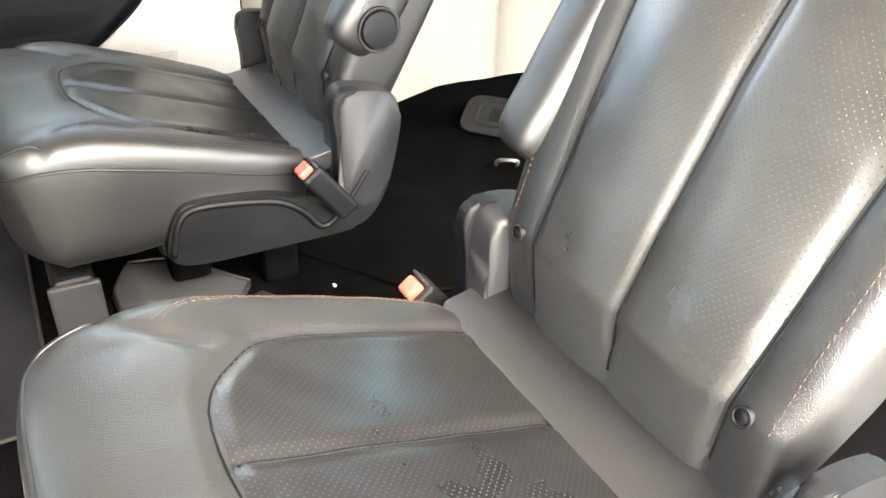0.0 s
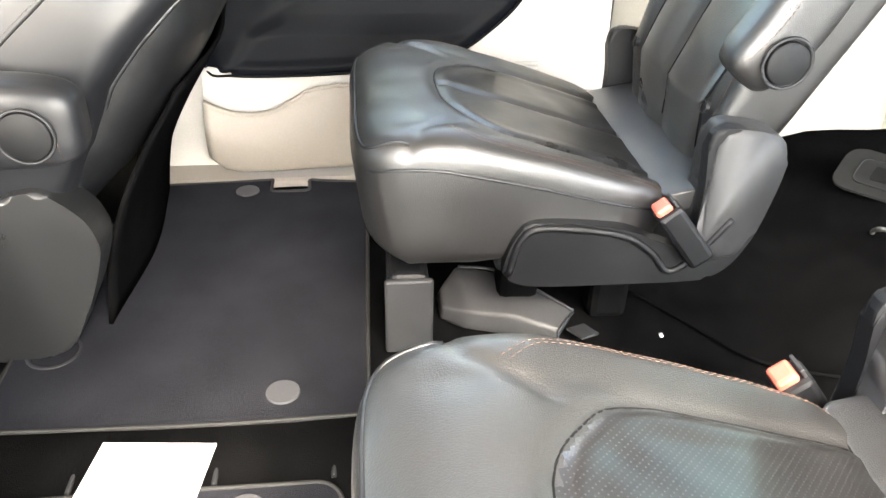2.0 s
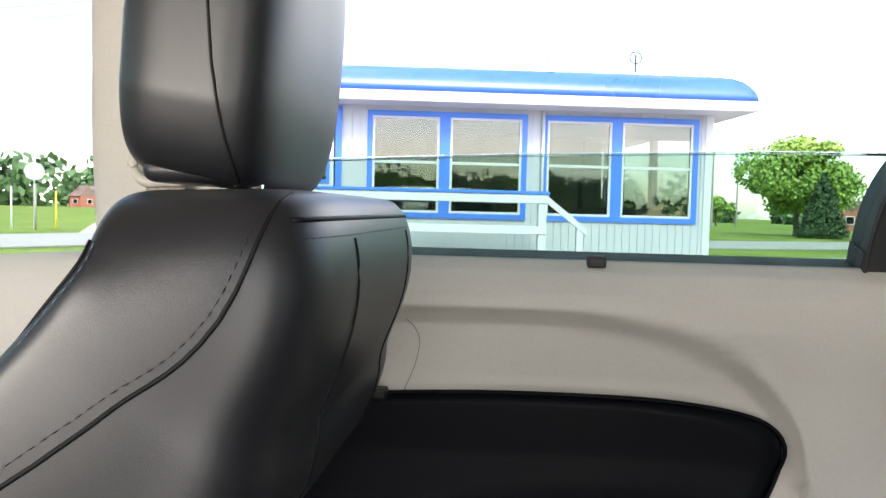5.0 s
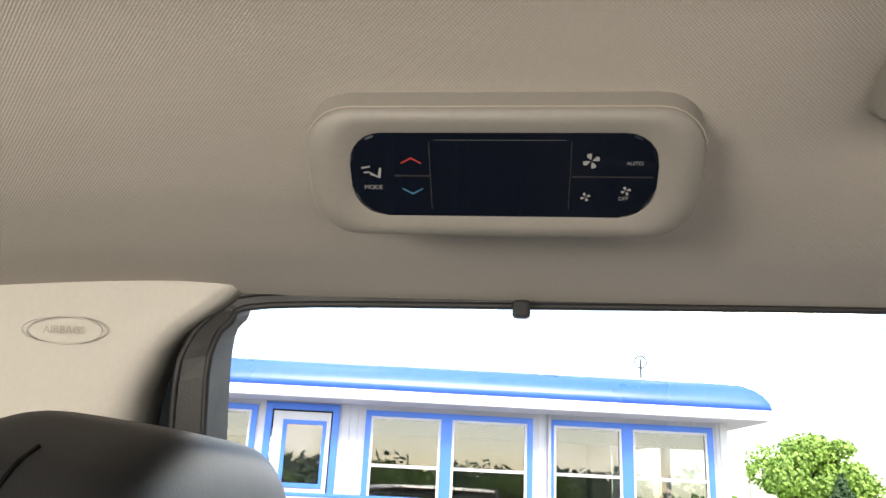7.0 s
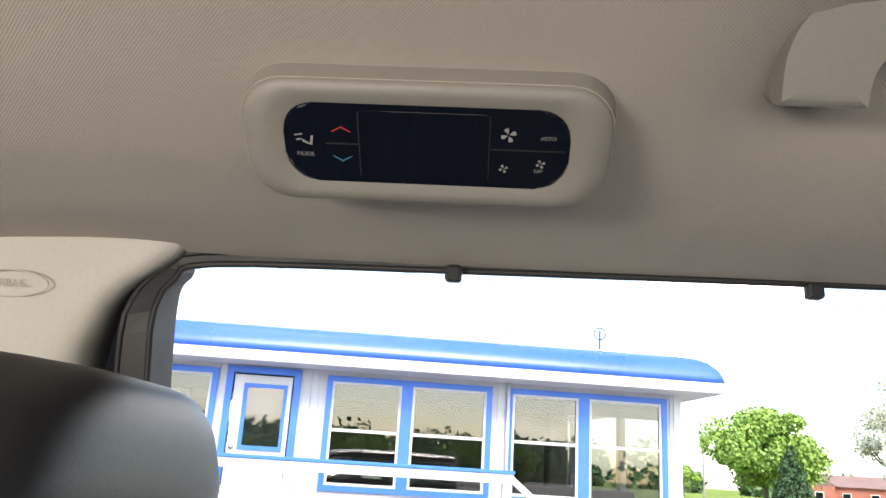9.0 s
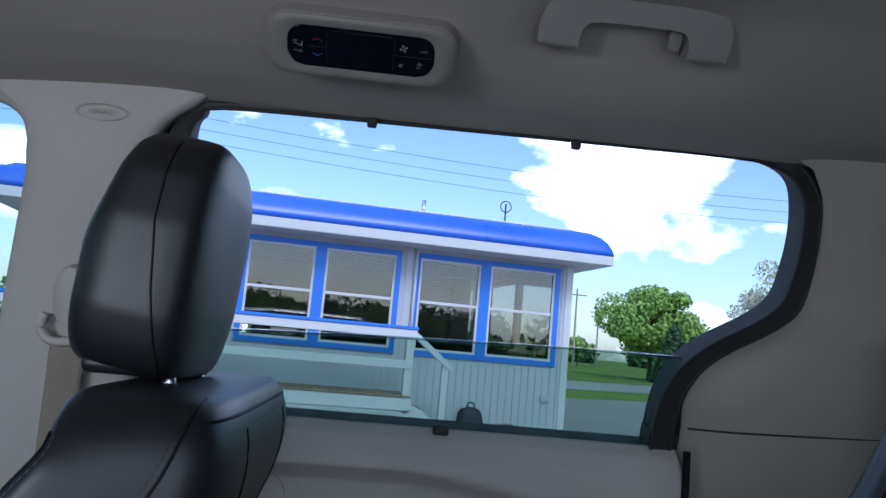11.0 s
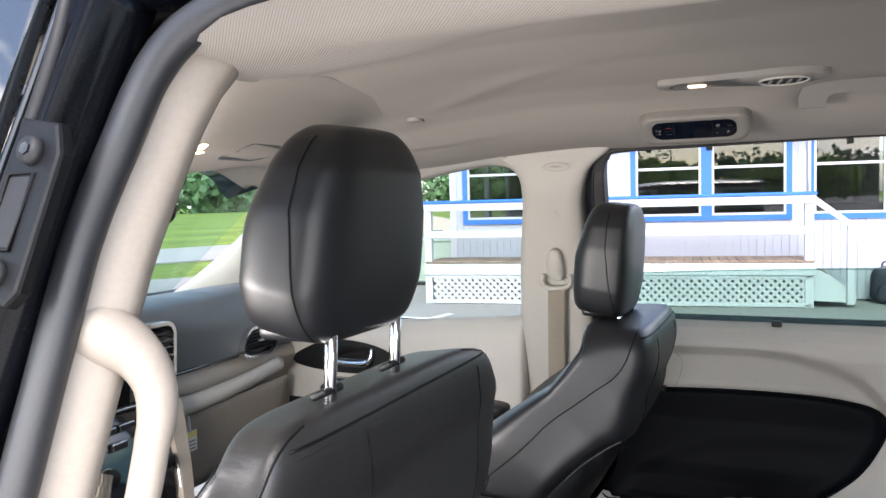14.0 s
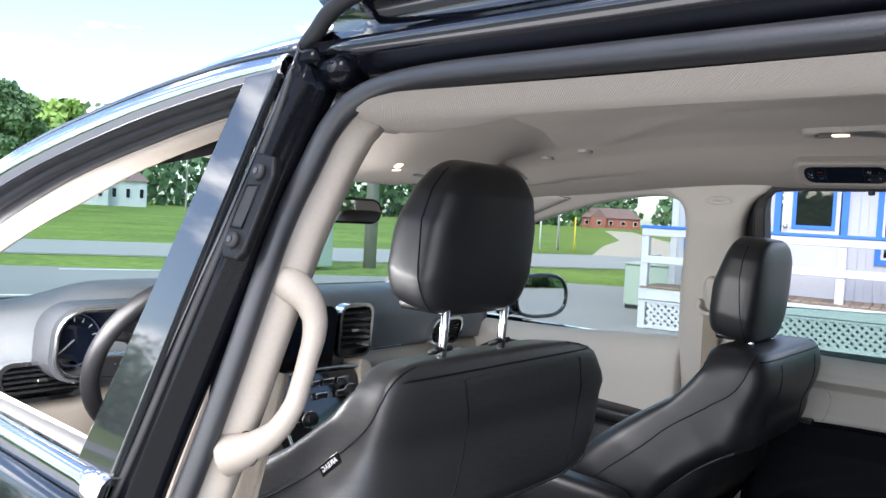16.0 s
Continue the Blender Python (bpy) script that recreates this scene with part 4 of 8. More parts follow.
def front_seat(x0, s, dy, dz, raise_head, label, recline=0.0, arm_on=True, head_dz=0.0, head_h=0.232, mid=0.0, cover=LEATHER2, tip=0.0, slim=0.0, wide=None, rear=None, head_dy=0.0, seam_x=0.118, dome=0.0):
    """A front seat seen from behind; in local x, + is outward."""
    root = thing("front_seat", label, "seat", "front seats")

    wide = wide or (lambda v: 0.0 * v)

    def bdent(X, Y, v):
        g = 0.026 * np.clip((np.abs(X) - 0.12) / 0.08, 0, 1) * np.clip((0.85 - v) / 0.4, 0, 1)
        return g

    R = lambda y, z: (y + dy - recline * (z - 0.62), z + dz)
    back = Pad([R(0.155, 0.60), R(0.110, 0.72), R(0.045, 0.86), R(-0.03, 0.98), R(-0.098 + 0.006 * tip, 1.075 - 0.013 * tip), R(-0.129 + 0.023 * tip, 1.122 - 0.032 * tip), R(-0.130 + 0.036 * tip, 1.176 - 0.062 * tip)],
               lambda v: lerp(v, (0, 0.235), (0.2, 0.275), (0.4, 0.295), (0.55, 0.285), (0.72, 0.252), (0.86, 0.236), (0.95, 0.230), (1, 0.222)) + mid * np.exp(-((v - 0.67) / 0.12) ** 2) - slim * np.clip((v - 0.68) / 0.17, 0, 1) - 1.6 * slim * np.clip((0.52 - v) / 0.15, 0, 1) + wide(v),
               lambda v: lerp(v, (0, 0.080), (0.35, 0.112), (0.6, 0.066), (0.75, 0.036), (1, 0.045)),
               rear or (lambda v: lerp(v, (0, 0.052), (0.3, 0.080), (0.42, 0.077), (0.52, 0.088), (0.615, 0.102), (0.71, 0.124), (0.765, 0.140), (0.81, 0.134), (0.9, 0.106 + 0.014 * tip), (1, 0.086 + 0.032 * tip))), side=-1, n=6.2, k=10, dent=bdent, x0=x0, mirror=s, shift=lambda v: -wide(v))
    b = back.build("backrest", cover, root, "black leather backrest cover", rows=90, cols=160, aspect=1.6)
    for sg in (-1, 1):
        # long seam over the flank and shoulder
        v = np.linspace(0.30, 0.988, 60)
        f = np.polyval(np.polyfit([0.3, 0.45, 0.6, 0.715, 0.8, 0.88, 0.95, 0.988], [0.50, 0.36, 0.14, -0.10, -0.22, -0.37, -0.62, -0.93], 4), v)
        ln = back.on_side(sg, f, v, 0.0004)
        tube("flank_seam", ln, 0.0013, SEAMK, b)
        stitches("seam_stitching", back.on_side(sg, f + 0.06, v, 0.0006), THREADK, b)
        v = np.linspace(0.16, 0.955, 60)
        tube("front_piping", back.on_side(sg, lerp(v, (0.16, 0.93), (0.6, 0.90), (0.955, 0.75)), v, 0.0008), 0.0012, SEAMK, b)
        stitches("piping_stitching", back.on_side(sg, lerp(v, (0.16, 0.86), (0.6, 0.82), (0.955, 0.62)), v, 0.001), THREADB, b)
        tube("back_seam", back.on_back(np.full(40, -seam_x if sg < 0 else 0.118), np.linspace(0.72, 0.95, 40), 0.0), 0.0013, SEAMK, b)
    for sg in (-1, 1):
        v = np.linspace(0.10, 0.76, 60)
        tube("hem_piping", back.on_side(sg, np.full(60, -0.93), v, 0.0006), 0.0032, LEATHER2, b)
    if rear:
        edge = 0.96 * float(back.width(0.704))
        tube("back_hem", back.on_back(np.linspace(-edge, edge, 40), np.full(40, 0.706), 0.0005), 0.0028, LEATHER, b, "piped hem over the back shell")
    reach = 0.93 * float(back.width(0.962) * back.end(0.962))
    tube("top_piping", back.on_back(np.linspace(-reach, reach, 40), np.full(40, 0.962), 0.0), 0.0016, SEAMK, b)
    stitches("shoulder_stitching", back.on_back(np.linspace(-reach, reach, 50), np.full(50, 0.952), 0.0008), THREADK, b)
    # moulded back shell below, with a pocket lip and a hanging carpet flap
    shell = Pad([R(0.155, 0.60), R(0.110, 0.72), R(0.045, 0.86), R(-0.035, 0.985)], lambda v: lerp(v, (0, 0.20), (0.4, 0.262), (0.8, 0.246), (1, 0.225)) - 1.6 * slim, lambda v: 0.02 + 0 * v,
                lambda v: lerp(v, (0, 0.055), (0.3, 0.110), (0.6, 0.142), (0.85, 0.142), (1, 0.125)), side=-1, n=4.2, k=9, x0=x0, mirror=s)
    sh = shell.build("back_shell", SHELL, root, "black plastic lower back shell", rows=50, cols=96, aspect=3)
    for sg in (-1, 1):
        tube("shell_edge", shell.on_side(sg, np.full(40, -0.35), np.linspace(0.06, 0.94, 40), 0.002), 0.004, SHELL, sh)
    fl = np.array([[(x0 + s * q, -0.085 + dy + 0.150 * t + 0.03 * math.sin(t * math.pi) - 0.010 * math.cos(q * 12), 0.448 + (0.80 + dz - 0.448) * (1 - t)) for q in np.linspace(-0.212, 0.205, 14)] for t in np.linspace(0, 1, 14)])
    grid_mesh("carpet_flap", fl, CARPET, root, "black carpet flap closing the seat back's foot", thick=0.006)
    # cushion and side shield
    cush = Pad([(0.12 + dy, 0.62 + dz), (0.30 + dy, 0.635 + dz), (0.50 + dy, 0.66 + dz), (0.62 + dy, 0.655 + dz)], lambda v: 0.235 + 0 * v, lambda v: lerp(v, (0, 0.06), (1, 0.085)), lambda v: lerp(v, (0, 0.07), (1, 0.09)),
               side=1, n=5, k=8, x0=x0, mirror=s)
    cush.build("seat_cushion", LEATHER2, root, "black leather cushion", rows=40, cols=80, aspect=2.4)
    U = lambda u, v, d: (x0 + s * d, u + dy, v + dz)
    so = smooth_line([(0.035, 0.60), (0.034, 0.635), (0.048, 0.665), (0.085, 0.695), (0.125, 0.692), (0.17, 0.668), (0.30, 0.660), (0.55, 0.645), (0.60, 0.60), (0.56, 0.50), (0.30, 0.455), (0.125, 0.448), (0.070, 0.515)], 5, closed=True)
    for sg in (-1, 1):
        part("side_shield", prism([tuple(p) for p in so], sg * 0.225, sg * (0.285 if arm_on and sg < 0 else 0.262), U, 0.007, 3), SHIELD, root, "smooth grey-black plastic seat side shield")
        part("seat_rail", boxed(x0 + sg * 0.17, 0.40 + dy, 0.462, 0.05, 0.50, 0.036, 0.006), RUBBER, root, "dark seat rail")
    part("under_frame", boxed(x0, 0.30 + dy, 0.55 + dz / 2, 0.36, 0.40, 0.12, 0.02), SHELL, root)
    # armrest on the inner flank
    arm = arm_on and Pad([R(-0.020, 0.825), R(0.09, 0.828), R(0.25, 0.834), R(0.385, 0.840)], lambda v: 0.034 + 0 * v, lambda v: lerp(v, (0, 0.048), (1, 0.040)), lambda v: lerp(v, (0, 0.050), (1, 0.040)), side=1, n=4.0, k=5.0,
              x0=x0 - s * 0.375, mirror=s)
    ar = arm and arm.build("armrest", LEATHER2, root, "black leather armrest with brown stitching", rows=50, cols=64, aspect=1.2)
    for row in () if not arm else ([(0.94, 0.50), (0.40, 0.48), (0.20, 0.42), (0.115, 0.20), (0.082, -0.15), (0.075, -0.85)], [(0.94, 0.62), (0.38, 0.60), (0.17, 0.52), (0.085, 0.26), (0.054, -0.15), (0.048, -0.85)]):
        q = smooth_line(row, 12)
        stitches("stitching", arm.on_side(-1, q[:, 1], q[:, 0], 0.0018), THREAD, ar)
    if arm:
        q = R(0.028, 0.822)
        c0 = Vector((x0 - s * 0.408, q[0], q[1]))
        cap = part("pivot_cap", cyl(bmesh.new(), c0 - Vector((-s * 0.004, 0, 0)), c0 + Vector((-s * 0.004, 0, 0)), 0.026, 0.0255, 32, 0.0015), SHELL, ar, "round black pivot cap", True)
        tube("cap_ring", [c0 + Vector((-s * 0.002, 0.028 * math.cos(a), 0.028 * math.sin(a))) for a in np.linspace(0, 2 * np.pi, 32, endpoint=False)], 0.0016, RUBBER, cap, closed=True)
    # head restraint on two posts
    top = np.array(R(-0.150, 1.182 - 0.045 * tip))
    ref = np.array(R(-0.152, 1.17))
    tilt = np.array((-0.10, 1.0))
    hb = ref + tilt * raise_head + np.array((0.026 + head_dy, head_dz))
    head = Pad([tuple(hb + np.array((0.012, 0.0))), tuple(hb + np.array((-0.005, 0.46 * head_h))), tuple(hb + np.array((-0.020, head_h)))],
               lambda v: lerp(v, (0, 0.109), (0.25, 0.122), (0.6, 0.124 - 0.030 * dome), (0.8, 0.116 - 0.054 * dome), (0.92, 0.101 - 0.063 * dome), (1, 0.078 - 0.05 * dome)),
               lambda v: lerp(v, (0, 0.064), (0.5, 0.074), (1, 0.050 - 0.02 * dome)), lambda v: lerp(v, (0, 0.050 - 0.03 * dome), (0.3, 0.050 - 0.02 * dome), (0.8, 0.042 - 0.007 * dome), (1, 0.034 - 0.02 * dome)), side=-1, n=4.3, k=7.0, x0=x0, mirror=s)
    h = head.build("head_restraint", LEATHER2, root, "black leather head restraint", rows=64, cols=110, aspect=2)
    for sg in (-1, 1):
        v = np.linspace(0.03, 0.94, 40)
        tube("head_seam", head.on_side(sg, lerp(v, (0.03, -0.72), (0.15, -0.50), (0.35, -0.22), (0.6, 0.02), (0.94, 0.10)), v, 0.0002), 0.0010, SEAMK, h)
        p = ref + tilt * (raise_head + 0.03) + np.array((0.016, 0))
        a = ref - np.array((0.0, 0.06)) + np.array((0.016, 0))
        post = part("post", cyl(bmesh.new(), (x0 + sg * 0.068, a[0], a[1]), (x0 + sg * 0.068, p[0], p[1]), 0.0065, None, 20), CHROME, h, "polished chrome post", True)
        g = top + np.array((-0.002, 0.005))
        part("guide", boxed(0, 0, 0, 0.036, 0.020, 0.008, 0.0035, Matrix.Translation((x0 + sg * 0.068, g[0] + 0.016, g[1] - 0.005)) @ Matrix.Rotation(radians(-24), 4, "X"), 3), SHELL, root, "black plastic post guide", True)
    part("head_base", boxed(x0, hb[0] + 0.015, hb[1] + 0.010, 0.19, 0.07, 0.018, 0.008, None, 3), LEATHER2, h, "gathered leather underside", True)
    return root


passenger = front_seat(0.462, 1, 0.018, 0.0, 0.012, "black leather front passenger seat with lowered head restraint", head_dz=-0.010, head_dy=0.012, tip=0.13)
driver = front_seat(-0.488, -1, 0.100, 0.065, 0.062, "black leather driver seat with raised head restraint on chrome posts", recline=-0.02, arm_on=False, head_dz=-0.012, head_h=0.212, mid=0.030, cover=VINYL, tip=0.3, slim=0.030, seam_x=0.185, dome=0.3, wide=lambda v: lerp(v, (0.3, -0.015), (0.5, -0.03), (0.60, -0.016), (0.67, 0.016), (0.74, 0.040), (0.79, 0.064), (0.85, 0.082), (0.9, 0.088), (0.96, 0.066), (1, 0.036)),
                    rear=lambda v: lerp(v, (0, 0.052), (0.3, 0.080), (0.5, 0.076), (0.6, 0.078), (0.672, 0.090), (0.704, 0.126), (0.745, 0.130), (0.80, 0.104), (0.851, 0.075), (0.928, 0.044), (1, 0.046)), head_dy=0.009)

# ---- left side: open doorway, centre pillar, front door ----
SEAL = [(0.18, 0.55), (0.11, 0.80), (0.064, 0.95), (0.030, 1.09), (0.013, 1.20), (0.002, 1.30), (-0.009, 1.39), (-0.027, 1.448), (-0.045, 1.497), (-0.072, 1.526), (-0.12, 1.542), (-0.20, 1.549), (-0.34, 1.549), (-0.6, 1.548), (-1.0, 1.547), (-1.5, 1.545), (-2.3, 1.53)]
seal_line = [on_left(y, z, -0.045) for y, z in smooth_line(SEAL, 8)]
seal_ob = tube("door_seal", seal_line, 0.0135, RUBBER_GREY, seg=12)
tagged(seal_ob, "thick dark grey rubber seal round the open doorway", "door seal", kind="structure")

# beige pillar trim inside the seal
bp = thing("pillar_left_middle", "beige moulded centre pillar trim with a grab handle", "pillar", kind="structure")
P = []
for z in np.linspace(0.5, 1.528, 42):
    ys = float(np.interp(z, [p[1] for p in SEAL[:10]], [p[0] for p in SEAL[:10]]))
    wid = float(lerp(z, (0.5, 0.19), (1.1, 0.15), (1.3, 0.125), (1.5, 0.10)))
    row = []
    for a in np.linspace(0, 1, 26):
        # from the seal, round the edge, inward and forward
        y = ys - 0.020 * math.sin(min(1, a / 0.25) * math.pi / 2) + 0.012 * min(1, max(0, (a - 0.25) / 0.2)) + wid * max(0, a - 0.35) / 0.65 * (0.3 if a < 0.5 else 1.0)
        deep = float(lerp(z, (0.5, 0.035), (1.1, 0.018), (1.25, 0.018), (1.4, 0.020), (1.505, 0.015)))
        d = -0.04 + (deep + 0.04) * min(1, a / 0.45) ** 0.85 - 0.01 * max(0, (a - 0.6) / 0.4)
        row.append(on_left(y, z, d))
    P.append(row)
grid_mesh("pillar_trim", np.array(P), BEIGE, bp, thick=0.004)
# front side of the pillar, facing the driver
part("pillar_core", prism([(0.10, 0.5), (0.24, 0.5), (0.14, 1.1), (0.04, 1.5), (-0.01, 1.5), (0.02, 1.3), (0.05, 1.1)], -0.05, 0.0, on_left, 0.006), BEIGE, bp)

# grab handle
hp = smooth_line([on_left(0.016, 1.332, -0.018), on_left(-0.010, 1.328, -0.012), on_left(-0.029, 1.317, 0.000), on_left(-0.038, 1.300, 0.010), on_left(-0.040, 1.280, 0.015), on_left(-0.038, 1.258, 0.017), on_left(-0.037, 1.228, 0.017), on_left(-0.036, 1.200, 0.015), on_left(-0.029, 1.172, 0.006), on_left(-0.012, 1.150, -0.008), on_left(0.014, 1.136, -0.018)], 8)
gh = tube("grab_handle", hp, [0.026, 0.022, 0.0175, 0.0148, 0.0134, 0.0122, 0.0118, 0.0122, 0.0136, 0.0175, 0.025], BEIGE, bp, "beige plastic grab handle", seg=16)
for i in (6, -8):
    tube("cap_seam", [hp[i] + np.array((0.0, 0.0195 * math.cos(a), 0.0195 * math.sin(a))) * 0.98 for a in np.linspace(0, 2 * np.pi, 24, endpoint=False)], 0.0008, RUBBER, gh, closed=True, seg=4)

# painted body jamb between seal and front door
jamb = thing("body_jamb", "glossy black painted door jamb with striker bracket", "car body", kind="structure")
JA = smooth_line([(0.152, 0.55), (0.092, 0.85), (0.056, 1.10), (0.017, 1.30), (-0.014, 1.45), (-0.040, 1.55)], 6)
JB = smooth_line([(0.26, 0.55), (0.18, 0.85), (0.125, 1.10), (0.075, 1.30), (0.038, 1.45), (0.010, 1.575)], 6)
P = []
for a, b in zip(JA, JB):
    row = []
    for q, d in ((0.0, -0.045), (0.04, -0.060), (0.10, -0.066), (0.16, -0.070), (0.20, -0.082), (0.26, -0.084), (0.34, -0.080), (0.40, -0.078), (0.70, -0.078), (0.76, -0.082), (0.82, -0.080), (0.88, -0.062), (1.0, -0.050)):
        p = a + (b - a) * q
        row.append(on_left(p[0], p[1], d))
    P.append(row)
grid_mesh("jamb_panel", np.array(P), JAMB, jamb, thick=0.003)
tube("jamb_bead", [on_left(y + 0.018, z, -0.083) for y, z in JA], 0.0035, JAMB, jamb)
tube("jamb_bead", [on_left(y - 0.012, z, -0.083) for y, z in JB], 0.003, PAINT, jamb)
# corner casting where jamb, roof rail and drip channel meet
bm = bmesh.new()
box(bm, *on_left(-0.03, 1.562, -0.045), 0.05, 0.08, 0.040, 0.018, None, 4)
box(bm, *on_left(0.0, 1.572, -0.060), 0.045, 0.06, 0.032, 0.015, None, 4)
part("corner_gusset", bm, JAMB, jamb, smooth=True)
for k, (y, z) in enumerate([(-0.050, 1.560), (-0.004, 1.572)]):
    part("bolt", cyl(bmesh.new(), on_left(y, z, -0.055), on_left(y, z, -0.070), 0.010, 0.007, 12), RUBBER, jamb, "dark bolt head", True)
# striker bracket
bo = [(0.014, 1.456), (-0.022, 1.450), (-0.029, 1.43), (-0.014, 1.345), (-0.004, 1.336), (0.024, 1.338), (0.029, 1.35), (0.018, 1.42)]
br = part("striker_bracket", prism(bo, -0.078, -0.090, on_left, 0.003), SHELL, jamb, "black plastic striker bracket")
for y, z in ((-0.005, 1.432), (0.007, 1.356)):
    part("screw", cyl(bmesh.new(), on_left(y, z, -0.088), on_left(y, z, -0.096), 0.010, 0.0085, 18), BRUSHED if z < 0 else RUBBER, br, "dark round screw head", True)
    part("screw_socket", cyl(bmesh.new(), on_left(y, z, -0.095), on_left(y, z, -0.0975), 0.0042, 0.0042, 6), GLOSSBLACK, br)
part("striker_slot", prism([(p * 0.010 + 0.006 - 0.15 * q * 0.03, 1.394 + q * 0.022) for p, q in ((-1, -1), (1, -1), (1, 1), (-1, 1))], -0.0895, -0.0905, on_left), RUBBER, br)
tube("slot_rim", [on_left(p * 0.011 + 0.006 - 0.15 * q * 0.03, 1.394 + q * 0.024, -0.0905) for p, q in ((-1, -1), (1, -1), (1, 1), (-1, 1))], 0.0016, SHELL, br, closed=True, seg=6)

# roof side rail over the doorway: painted channel with upper slide track
P = []
for y in np.linspace(-2.3, 0.0, 30):
    row = []
    for d, z in ((-0.012, 1.556), (-0.040, 1.562), (-0.050, 1.567), (-0.062, 1.572), (-0.074, 1.576), (-0.075, 1.588), (-0.060, 1.594), (-0.045, 1.600), (-0.042, 1.618), (-0.050, 1.634), (-0.070, 1.640), (-0.088, 1.646), (-0.092, 1.656), (-0.070, 1.672), (-0.02, 1.690)):
        row.append(on_left(y, z, d))
    P.append(row)
rail = grid_mesh("roof_rail", np.array(P), PAINT, thick=0.003)
tagged(rail, "glossy black painted roof rail with sliding-door track", "car body", kind="structure")
tube("upper_weatherstrip", smooth_line([on_left(0.03, 1.575, -0.06), on_left(-0.01, 1.598, -0.075), on_left(-0.08, 1.630, -0.088), on_left(-0.3, 1.652, -0.094), on_left(-1.0, 1.655, -0.095), on_left(-2.3, 1.64, -0.09)], 8), 0.010, RUBBER, rail)

# front door, closed, seen from behind
fd = thing("front_door", "closed black front door with chrome window trim", "car door", "front doors")
ap = [(0.074, 1.546), (0.014, 1.551), (0.028, 1.48), (0.070, 1.28), (0.107, 1.075), (0.192, 1.075), (0.138, 1.28), (0.088, 1.48)]
part("pillar_applique", prism(ap, -0.082, -0.094, on_left, 0.003), PIANO, fd, "mirror-gloss black door pillar applique")
tube("applique_lip", [on_left(y, z, -0.080) for y, z in smooth_line([(0.004, 1.560), (0.012, 1.47), (0.058, 1.28), (0.100, 1.09), (0.16, 0.9)], 6)], 0.006, RUBBER, fd, "black door edge weatherstrip")
ch_u = [(0.005, 1.5695), (0.149, 1.5624), (0.36, 1.5357), (0.616, 1.4883), (0.81, 1.434), (1.0, 1.365), (1.15, 1.30)]
ch_l = [(0.012, 1.5486), (0.137, 1.5356), (0.338, 1.5047), (0.586, 1.4502), (0.773, 1.395), (0.96, 1.325), (1.12, 1.26)]
cu, cl_ = smooth_line(ch_u, 6), smooth_line(ch_l, 6)
P = []
for a, b in zip(cu, cl_):
    P.append([on_left(*(a + (b - a) * q), d) for q, d in ((0, -0.080), (0.06, -0.090), (0.5, -0.093), (0.94, -0.090), (1.0, -0.080))])
grid_mesh("window_chrome", np.array(P), CHROME, fd, "bright chrome window trim", thick=0.002)
bl = smooth_line([(0.06, 1.538), (0.135, 1.5241), (0.285, 1.4969), (0.511, 1.4450), (0.70, 1.3825), (0.90, 1.30), (1.08, 1.22)], 6)
P = []
for a, b in zip(smooth_line(ch_l, 6), bl):
    P.append([on_left(*(a + (b - a) * q), d) for q, d in ((0, -0.084), (0.1, -0.078), (0.3, -0.064), (0.36, -0.072), (0.55, -0.066), (0.62, -0.056), (0.8, -0.060), (1.0, -0.046))])
grid_mesh("window_surround", np.array(P), RUBBER, fd, "black rubber window channel", thick=0.003)
bg = smooth_line([(0.07, 1.548), (0.205, 1.5298), (0.30, 1.5124), (0.463, 1.4731), (0.624, 1.4192), (0.803, 1.3577), (1.0, 1.27)], 6)
P = []
for a, b in zip(bl, bg):
    P.append([on_left(*(a + (b - a) * q), d) for q, d in ((0, -0.050), (0.15, -0.02), (0.5, 0.0), (1.0, 0.012))])
grid_mesh("frame_trim", np.array(P), BEIGE, fd, "beige trim along the window top", thick=0.003)
tube("drip_rail", [on_left(y, z + 0.012, -0.075) for y, z in cu], 0.008, PAINT, fd)
P = []
for y, z in cu:
    P.append([on_left(y, z + 0.018, -0.07), on_left(y, z + 0.035, -0.058), on_left(y, z + 0.06, -0.035), on_left(y, z + 0.09, 0.02), on_left(y, z + 0.105, 0.10)])
sk = grid_mesh("roof_side", np.array(P), PAINT, thick=0.003)
tagged(sk, "glossy black roof edge mirroring the sky", "car body", kind="structure")
# belt moulding and door skin
P = [[on_left(y, z, d) for z, d in ((1.084, -0.080), (1.083, -0.098), (1.076, -0.104), (1.062, -0.106), (1.054, -0.103))] for y in np.linspace(0.098, 1.15, 20)]
grid_mesh("belt_chrome", np.array(P), CHROME, fd, "chrome belt moulding", thick=0.002)
P = [[on_left(y, z, d) for z, d in ((1.054, -0.100), (1.03, -0.108), (0.95, -0.118), (0.80, -0.122), (0.5, -0.10))] for y in np.linspace(0.085, 1.15, 16)]
grid_mesh("door_skin", np.array(P), PAINT, fd, "glossy black door skin", thick=0.003)
P = [[on_left(y, z, d) for z, d in ((1.086, -0.08), (1.088, -0.05), (1.086, -0.02), (1.076, 0.02), (1.04, 0.045), (0.9, 0.05), (0.6, 0.06))] for y in np.linspace(0.12, 1.2, 20)]
grid_mesh("door_trim", np.array(P), TRIM, fd, "light grey inner door trim", thick=0.003)

